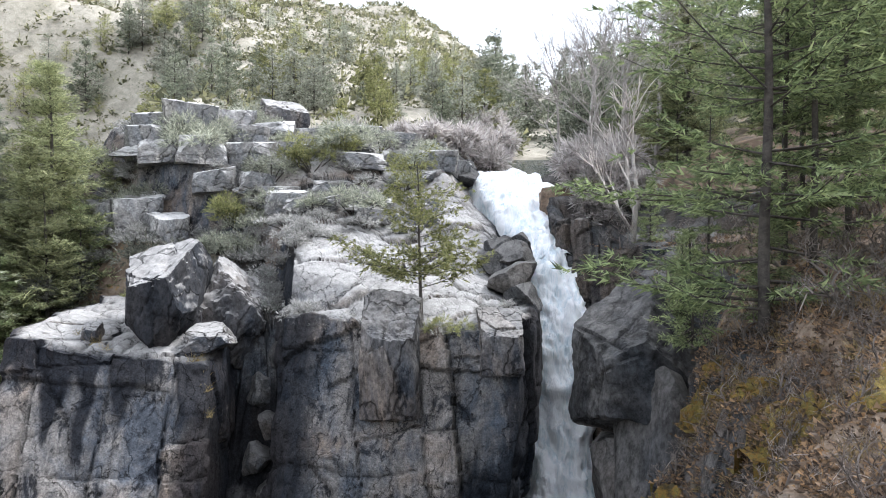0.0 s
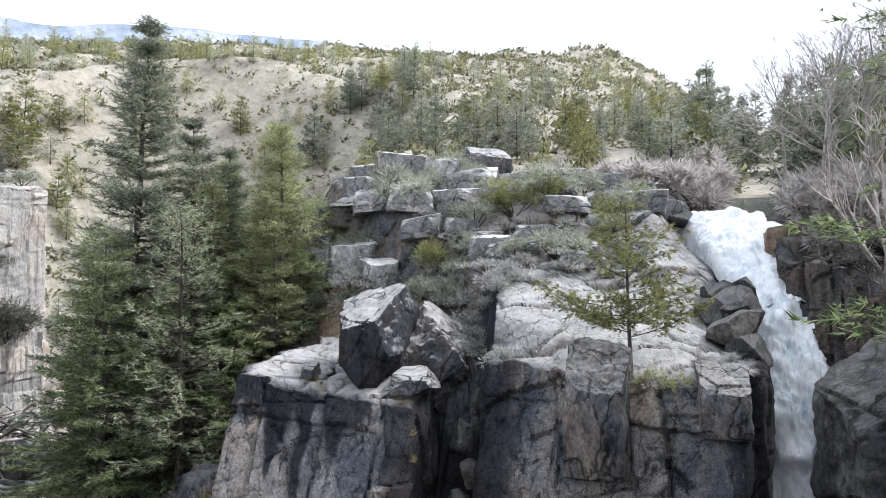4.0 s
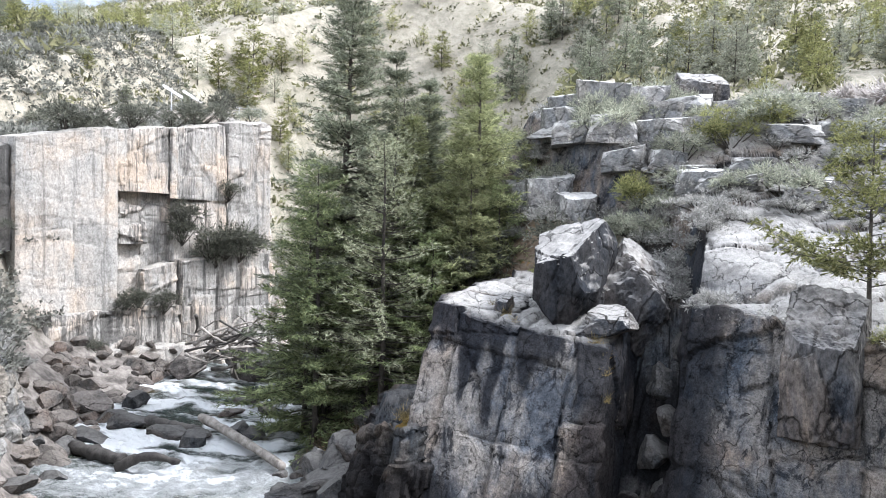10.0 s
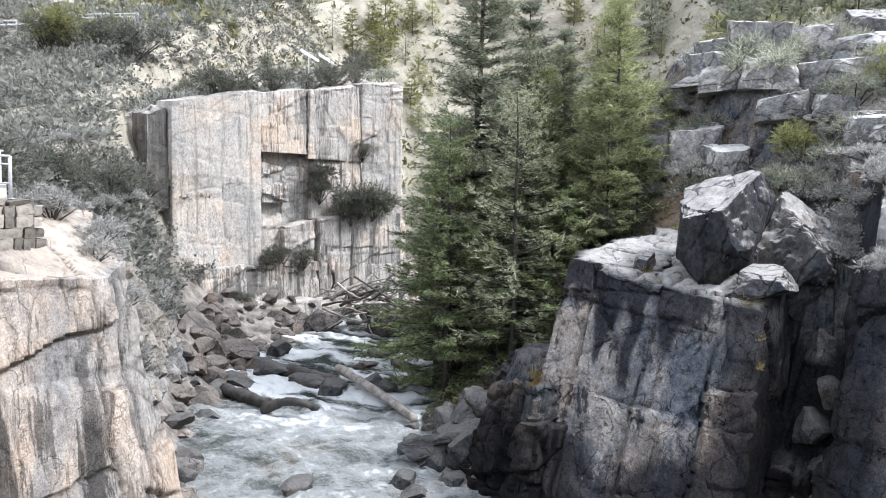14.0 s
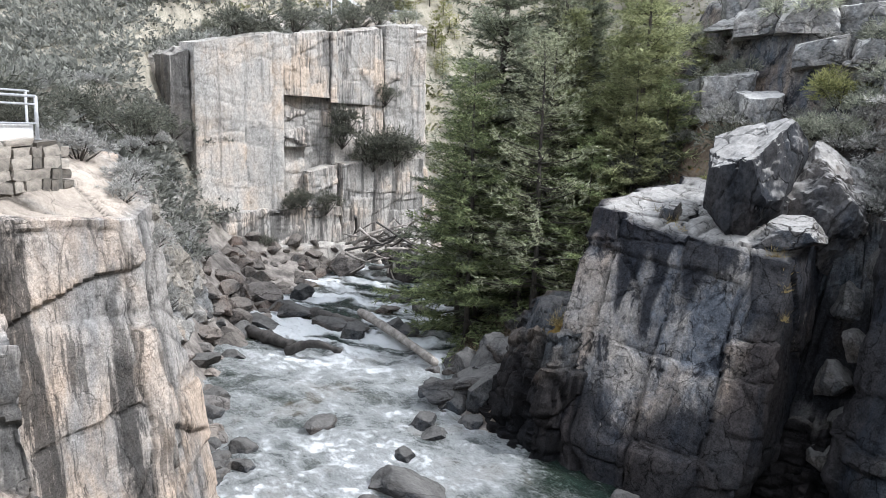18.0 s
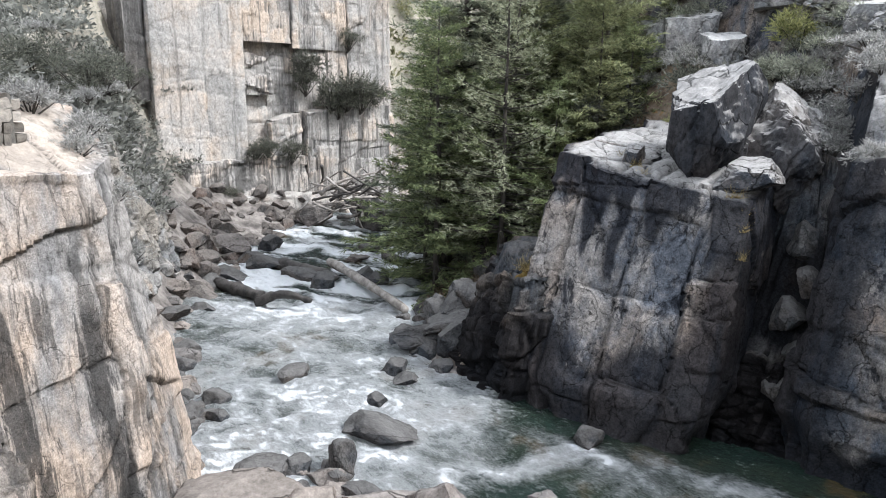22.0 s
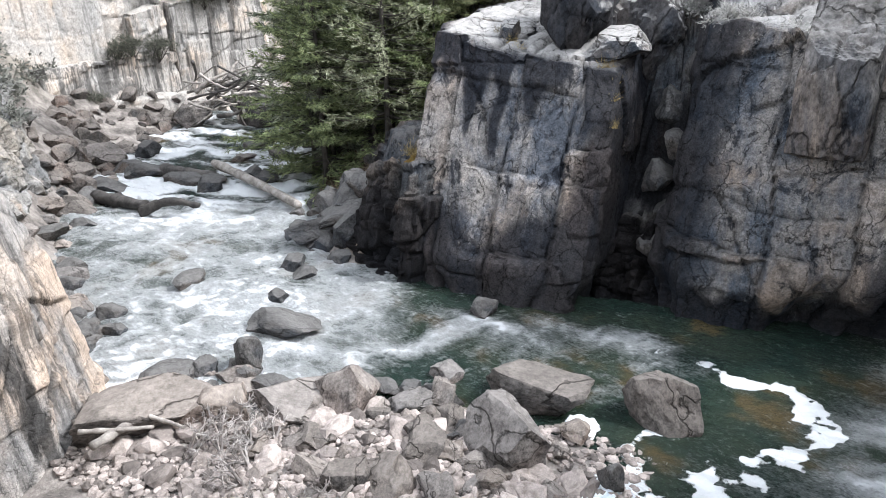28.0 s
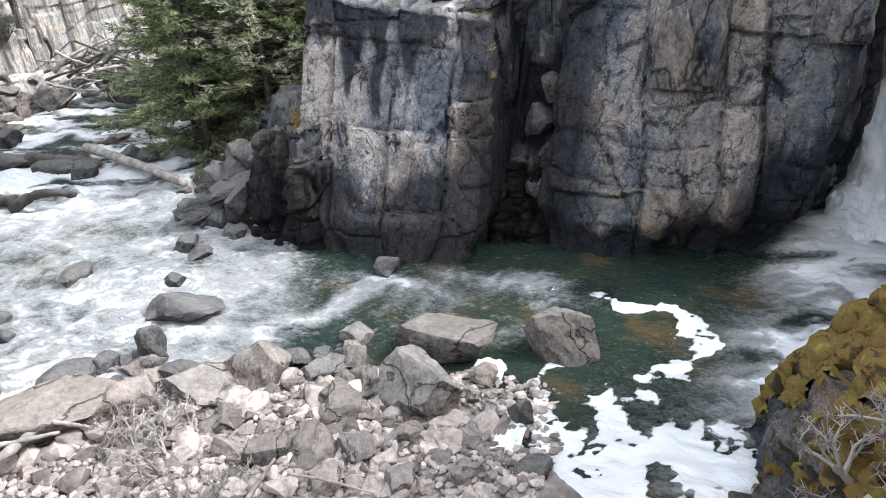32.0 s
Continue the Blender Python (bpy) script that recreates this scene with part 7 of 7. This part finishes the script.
def foam_patch(x, y, rx, ry, seed, z=0.12):
    """Stiff white froth caught between boulders."""
    n = 22
    vs = []
    for j in range(n):
        for i in range(n):
            a, b = i / (n - 1) * 2 - 1, j / (n - 1) * 2 - 1
            e = 1 - math.hypot(a, b) * (1 + 0.5 * noise.noise(Vector((a * 2, b * 2, seed))))
            vs.append((x + a * rx, y + b * ry, z + 0.12 * min(max(e * 3, -1.5), 1) + 0.05 * noise.noise(Vector((a * 6, b * 6, seed)))))
    return tagged(new("foam", mesh_of("foam", vs, grid_faces(n, n), WHITE)), "clot of white river foam between boulders", "foam")


for i, (x, y, rx, ry) in enumerate(((-9.3, 16.9, 0.45, 0.9), (-6.5, 18.7, 0.5, 0.5), (-5.0, 16.2, 0.45, 0.9), (-17.9, 12.2, 0.7, 0.6))):
    foam_patch(x, y, rx, ry, i * 3.7)


# ---------------------------------------------------------------- logs and driftwood
def log(name, a, b, r0, r1, mat_, label, seed, bend=0.05):
    r = np.random.default_rng(seed)
    a, b = np.array(a, float), np.array(b, float)
    t = np.linspace(0, 1, 14)[:, None]
    L = np.linalg.norm(b - a)
    pts = a * (1 - t) + b * t + np.sin(t * 3.1) * r.normal(0, bend, 3) * L
    rad = (r0 * (1 - t[:, 0]) + r1 * t[:, 0]) * (1 + 0.12 * r.normal(size=14))
    v, f = tube(pts, rad, 9)
    v = v + 0.12 * r0 * np.stack([vnoise(v * 4 / max(r0, 0.1) * 0.2, s) for s in (1, 2, 3)], 1)
    return tagged(new(name, mesh_of(name, v, f, mat_)), label, "log")


log("log", (-37.6, 30.6, 0.75), (-27.4, 28.0, 0.5), 0.30, 0.24, DRIFT, "long grey fallen log lying across the rapids", 1, 0.01)
log("log", (-40.6, 28.6, 0.4), (-36.0, 29.2, 0.5), 0.36, 0.30, DRIFT_WET, "black waterlogged trunk in the rapids", 2, 0.006)
log("log", (-39.4, 23.2, 0.3), (-35.2, 23.6, 0.35), 0.42, 0.34, DRIFT_WET, "black waterlogged trunk near the shore", 3, 0.006)
log("log", (-34.6, 23.0, 0.2), (-31.6, 24.6, 0.7), 0.36, 0.14, DRIFT_WET, "broken black snag in the shallows", 4, 0.08)
rr = np.random.default_rng(77)
for i in range(80):
    c = np.array([-47.4 + rr.normal(0, 1.7), 42.0 + rr.normal(0, 1.7), 1.4 + abs(rr.normal(0, 1.3))])
    a = rr.uniform(0, 6.28)
    d = np.array([math.cos(a), math.sin(a), rr.normal(0, 0.45)]) * rr.uniform(0.8, 2.8)
    log("driftwood", c - d, c + d, rr.uniform(0.05, 0.2), rr.uniform(0.03, 0.1), DRIFT if rr.random() < 0.75 else DRIFT_WET, "grey driftwood pole in the log jam", 100 + i, 0.06)["group"] = "log jam"
log("driftwood", (-52.5, 40.4, 2.4), (-48.0, 41.6, 3.8), 0.13, 0.08, DRIFT, "pale driftwood pole leaning on the log jam", 5, 0.02)
log("driftwood", (-50.0, 40.6, 2.8), (-46.4, 41.4, 2.0), 0.10, 0.06, DRIFT, "pale driftwood pole leaning on the log jam", 6, 0.02)
for i, (a, b, r0) in enumerate((((-16.6, 9.2, 1.5), (-17.9, 12.4, 1.1), 0.13), ((-18.4, 10.6, 1.2), (-15.4, 11.2, 1.3), 0.09), ((-17.6, 9.4, 1.4), (-15.9, 10.6, 1.5), 0.08), ((-9.4, 9.6, 1.6), (-9.9, 12.0, 1.3), 0.07), ((-9.2, 11.6, 1.4), (-6.9, 11.8, 1.4), 0.04), ((-18.3, 9.6, 1.3), (-17.2, 11.0, 1.4), 0.07))):
    log("driftwood", a, b, r0, r0 * 0.6, DRIFT, "bleached stick stranded on the cobble bar", 30 + i, 0.03)

# ---------------------------------------------------------------- the lookout wall and its railing
wall = thing("stone_wall", "low parapet of mortared field stones on the cliff edge", "wall")
A, B = Vector((-21.35, 7.65, 11.75)), Vector((-17.6, -1.6, 11.75))
along = (B - A).normalized()
face_n = Vector((-along.y, along.x, 0))
if face_n.dot(Vector((1, 0, 0))) < 0:
    face_n = -face_n
L = (B - A).length


def slab_box(name, parent, mat_, p, q, half, height, z, label=""):
    """A bar of rectangular section from p to q."""
    d = (q - p).normalized()
    n = Vector((-d.y, d.x, 0)).normalized() * half
    vs = [p + n, p - n, q - n, q + n]
    v = [(a.x, a.y, z) for a in vs] + [(a.x, a.y, z + height) for a in vs]
    f = [(0, 1, 2, 3), (4, 7, 6, 5), (0, 4, 5, 1), (1, 5, 6, 2), (2, 6, 7, 3), (3, 7, 4, 0)]
    return part(name, mesh_of(name, v, f, mat_, False), parent, label)


slab_box("core", wall, MORTAR, A, B, 0.24, 1.28, 11.4)
def wall_stone(seed):
    r = np.random.default_rng(seed)
    j = lambda: r.uniform(-0.12, 0.12)
    return block_mesh("stone", [(1, j(), j(), 0.36), (-1, j(), j(), 0.36), (j(), -1, j(), 0.38), (j(), 1, j(), 0.38), (j(), j(), 1, 0.37), (j(), j(), -1, 0.37), (0.7, j(), 0.7 * r.choice([-1, 1]), 0.44), (-0.7, j(), 0.7 * r.choice([-1, 1]), 0.44)], seed, MASONRY, 0.012, level=3)


WALL_STONES = [wall_stone(290 + i) for i in range(6)]
rr = np.random.default_rng(31)
zrow = 11.42
for row in range(5):
    hgt = (0.30, 0.27, 0.29, 0.26, 0.16)[row]
    s = rr.uniform(0, 0.2)
    while s < L:
        wid = rr.uniform(0.2, 0.6) if row < 4 else rr.uniform(0.5, 0.8)
        st = part("stone", WALL_STONES[int(rr.integers(0, 6))], wall)
        c = A + along * (s + wid / 2) + face_n * (0.2 if row < 4 else 0.06)
        st.matrix_basis = pose(c.x, c.y, zrow + hgt / 2 + rr.normal(0, 0.015), 0, 0, math.degrees(math.atan2(along.y, along.x)) + rr.normal(0, 4)) @ pose(0, 0, 0, 0, rr.normal(0, 7), 0) @ Matrix.Diagonal((wid * 1.3, 0.36 if row < 4 else 0.75, hgt * 1.36, 1))
        s += wid + 0.015
    zrow += hgt
for k in range(4):
    st = part("stone", WALL_STONES[k], wall)
    st.matrix_basis = pose(A.x - 0.05, A.y + 0.12, 11.55 + 0.29 * k, 0, 0, 40 + 70 * k) @ Matrix.Diagonal((0.62, 0.45, 0.34, 1))

rail = thing("railing", "galvanised steel pipe railing on the stone wall", "railing")
zr = 12.72
for i in range(5):
    p = A + along * (0.45 + i * 2.2)
    v, f = tube([(p.x, p.y, zr), (p.x, p.y, zr + 0.5), (p.x, p.y, zr + 1.08)], [0.045] * 3, 10)
    post = part("post", mesh_of("post", v, f, METAL), rail)
    v, f = tube([(p.x, p.y, zr), (p.x, p.y, zr + 0.02)], [0.1] * 2, 10)
    part("flange", mesh_of("flange", v, f, METAL), post)
P, Q = A + along * 0.45, A + along * 9.3
for h, rad in ((1.08, 0.035), (0.88, 0.028), (0.40, 0.025)):
    v, f = tube([(P.x, P.y, zr + h), ((P.x + Q.x) / 2, (P.y + Q.y) / 2, zr + h), (Q.x, Q.y, zr + h)], [rad] * 3, 10)
    part("rail", mesh_of("rail", v, f, METAL), rail)
back_rail = thing("railing", "second steel railing along the lookout path", "railing")
P2, Q2 = P + Vector((-2.2, 0.4, 0.0)), Q + Vector((-2.2, 0.4, 0.0))
v, f = tube([(P2.x, P2.y, zr + 1.25), ((P2.x + Q2.x) / 2, (P2.y + Q2.y) / 2, zr + 1.25), (Q2.x, Q2.y, zr + 1.25)], [0.03] * 3, 8)
part("rail", mesh_of("rail", v, f, METAL), back_rail)
for i in range(4):
    p = P2 + along * (0.1 + i * 2.6)
    v, f = tube([(p.x, p.y, zr - 1.2), (p.x, p.y, zr), (p.x, p.y, zr + 1.25)], [0.035] * 3, 8)
    part("post", mesh_of("post", v, f, METAL), back_rail)
panel = thing("kick_panel", "plain white panel behind the lower rail", "panel")
slab_box("board", panel, WHITE_PANEL, A + along * 0.5 - face_n * 0.09, Q - face_n * 0.09, 0.012, 0.40, zr - 0.03)

# ---------------------------------------------------------------- the road above the pale cliff
road = thing("guard_rail", "steel guard rail along the mountain road", "guard rail")
pts = [(-97.5, 22, 29.6), (-95.3, 29, 30.2), (-93.6, 34.6, 30.6), (-91.6, 39.8, 30.6)]
top_pts = [(x, y, max(z, gz(x, y) + 0.5)) for x, y, z in pts]
v, f = tube(top_pts, [0.14] * 4, 8)
part("rail", mesh_of("rail", v, f, METAL), road)
v, f = tube([(x, y, z + 0.45) for x, y, z in top_pts], [0.07] * 4, 8)
part("rail", mesh_of("rail", v, f, METAL), road)
for k in np.linspace(0, 3, 9):
    x, y, z = [np.interp(k, range(4), [q[j] for q in top_pts]) for j in range(3)]
    v, f = tube([(x, y, min(gz(x, y), z) - 0.3), (x, y, z - 0.3), (x, y, z + 0.5)], [0.08] * 3, 6)
    part("post", mesh_of("post", v, f, METAL), road)
fence = thing("fence", "pale rail fence of the upper lookout", "fence")
fp = [(-66.8, 55.6), (-65.9, 57.0), (-65.2, 58.0), (-64.4, 59.0)]
for h in (0.45, 0.8, 1.15):
    v, f = tube([(x, y, 25.7 + h) for x, y in fp], [0.05] * 4, 6)
    part("rail", mesh_of("rail", v, f, METAL), fence)
for x, y in fp:
    v, f = tube([(x, y, gz(x, y) - 0.2), (x, y, 26.2), (x, y, 26.9)], [0.06] * 3, 6)
    part("post", mesh_of("post", v, f, METAL), fence)
for i, (x, y) in enumerate(((-69.2, 52.8), (-70.4, 51.0))):
    sign = thing("sign_board", "tilted plain white information board", "sign", at=pose(x, y, 28.0 + 0.4 * i, 0, 0, 30))
    v, f = tube([(0, 0, -5.0), (0, 0, 0)], [0.07] * 2, 6)
    part("post", mesh_of("post", v, f, METAL), sign)
    v = [(-1.1, -0.02, 0.2), (1.1, 0.3, -1.1), (1.1, 0.5, -0.8), (-1.1, 0.2, 0.5), (-1.1, 0.06, 0.2), (1.1, 0.38, -1.1), (1.1, 0.58, -0.8), (-1.1, 0.28, 0.5)]
    part("board", mesh_of("board", v, [(0, 1, 2, 3), (7, 6, 5, 4), (0, 4, 5, 1), (1, 5, 6, 2), (2, 6, 7, 3), (3, 7, 4, 0)], WHITE_PANEL, False), sign)

# ---------------------------------------------------------------- moss, grass and twigs on the near bluff
rr = np.random.default_rng(91)


def blanket(name, cx, cy, rx, ry, label, thick=0.22, seed=0):
    """A cushion of moss draped over the rock below."""
    n = 44
    vs = []
    mid = rest_z(cx, cy)
    for j in range(n):
        for i in range(n):
            a, b = (i / (n - 1)) * 2 - 1, (j / (n - 1)) * 2 - 1
            rad = math.hypot(a, b)
            x, y = cx + rx * a, cy + ry * b
            edge = 1 - rad * (1.0 + 0.6 * noise.noise(Vector((x * 0.9, y * 0.9, seed))) + 0.3 * noise.noise(Vector((x * 3, y * 3, seed))))
            vs.append((x, y, min(max(rest_z(x, y), mid - 0.9), mid + 0.9) + (thick * min(1, edge * 2.5) * (0.7 + 0.8 * noise.noise(Vector((x * 2.4, y * 2.4, seed)))) if edge > 0 else -0.6)))
    return tagged(new(name, mesh_of(name, vs, grid_faces(n, n), MOSS)), label, "moss")


for i, (cx, cy, rx, ry) in enumerate(((7.9, 16.0, 0.9, 1.0), (8.2, 12.6, 0.9, 0.8), (8.8, 21.8, 0.8, 0.6), (-18.7, 27.4, 0.8, 0.7), (9.0, 23.5, 0.9, 0.7), (8.4, 14.6, 1.2, 0.9), (9.2, 13.4, 0.9, 0.7), (8.6, 19.6, 0.8, 0.5), (8.3, 18.4, 0.8, 0.6))):
    blanket("moss", cx, cy, rx, ry, "thick orange and olive moss over dark rock", 0.2, i)


def moss_coat():
    """Moss over the upper flank of the bluff, following the rock."""
    me = bluff.data
    co = np.array([q.co for q in me.vertices])
    no = np.array([q.normal for q in me.vertices])
    n1 = fbm(co * 0.75, 4, 44, 0.6)
    cover = n1 + 0.22 * np.clip((co[:, 2] - 2.6) / 1.2, -3, 1) + 0.12 * np.clip(no[:, 2] * 2, -1, 1) + 0.25 * fbm(co * 4, 3, 45) - 0.03
    cover = cover + 0.15 * smooth(3.0, 5.0, co[:, 2]) - 0.9 * smooth(6.9, 7.8, co[:, 2])
    cover = np.where((co[:, 0] < 8.5) & (co[:, 2] > 0.6), cover, -1)
    p = co + no * (0.02 + 0.16 * smooth(0.0, 0.3, cover) * (0.8 + 0.7 * fbm(co * 2.6, 3, 46)) + 0.03 * fbm(co * 9, 2, 47))[:, None]
    faces = [tuple(q.vertices) for q in me.polygons if len(q.vertices) == 4]
    f = np.array(faces)
    f = f[(cover[f] > 0).all(1)]
    used = np.unique(f)
    back = np.zeros(len(co), int)
    back[used] = np.arange(len(used))
    return tagged(new("moss", mesh_of("moss", p[used], back[f], MOSS)), "orange and olive moss coating the dark bluff", "moss")


moss_coat()
dry = tuft("grass", "tuft of dry yellow grass", 0.5, 5, GRASS)
for x, y, z, s in ((-14.9, 29.4, 9.9, 0.9), (-14.4, 29.0, 9.7, 0.8), (-15.9, 30.0, 10.1, 1.0), (-11.0, 29.8, 9.3, 1.0), (-10.6, 29.4, 9.2, 1.0), (-10.2, 29.4, 8.6, 0.9), (-10.0, 29.0, 8.0, 0.8), (-9.8, 28.6, 7.0, 0.8), (-18.6, 26.9, 5.0, 1.1), (-18.9, 27.4, 5.0, 1.2)):
    copy_thing(dry, pose(x, y, z, 0, 0, x * 90) @ Matrix.Scale(s, 4))
for i in range(70):
    x, y = rr.uniform(6.5, 12), rr.uniform(9, 22)
    if gz(x, y) > 7.5:
        copy_thing(dry, pose(x, y, gz(x, y) - 0.03, 0, 0, x * 90) @ Matrix.Scale(rr.uniform(0.5, 1.1), 4))
drop(dry)
bramble = bare_tree("bramble", "bare grey brush on the mossy slope", 1.5, 61, TWIG_DARK, depth=4, spread=0.75, upright=0.1, base_r=0.045, category="brush", kids=3)
for i in range(190):
    x, y = rr.uniform(4.8, 12), rr.uniform(8, 23)
    if gz(x, y) > 7:
        put(bramble, x, y, gz(x, y), rr.uniform(0.5, 1.0), rr.uniform(0, 360), rr.uniform(-25, 25))
white_brush = bare_tree("bramble", "pale leafless brush hanging over the pool", 1.5, 62, TWIG, depth=4, spread=0.7, upright=0.2, base_r=0.075, category="brush", kids=3)
for x, y, s, t in ((2.6, 12.4, 1.1, 0), (3.0, 13.0, 1.0, 130), (2.4, 13.2, 1.0, 220), (3.2, 12.2, 1.1, 60), (2.8, 13.6, 0.9, 300), (3.3, 13.4, 1.0, 20), (2.7, 11.9, 1.1, 90), (3.5, 12.8, 0.9, 250)):
    put(white_brush, x, y, gz(x, y) - 0.05, s * 1.9, t, 22)
for x, y, s in ((-14.6, 11.6, 1.1), (-15.6, 11.9, 1.2), (-15.0, 12.6, 1.1), (-16.2, 12.2, 1.0), (-12.6, 10.8, 1.2), (-13.8, 12.3, 1.0), (-11.8, 10.2, 1.1), (-14.0, 11.4, 1.1), (-13.6, 13.0, 1.0), (-13.2, 11.6, 1.0), (-11.0, 10.6, 1.0), (-15.2, 11.0, 1.2), (-10.6, 11.2, 0.9)):
    put(white_brush, x, y, None, s * 1.25, x * 80)
for i in range(170):
    x, y = rr.uniform(9, 24), rr.uniform(16, 40)
    if 9 < gz(x, y) < 22:
        put(bramble, x, y, gz(x, y), rr.uniform(0.9, 1.9), rr.uniform(0, 360), rr.uniform(-20, 20))
drop(bramble)
drop(white_brush)
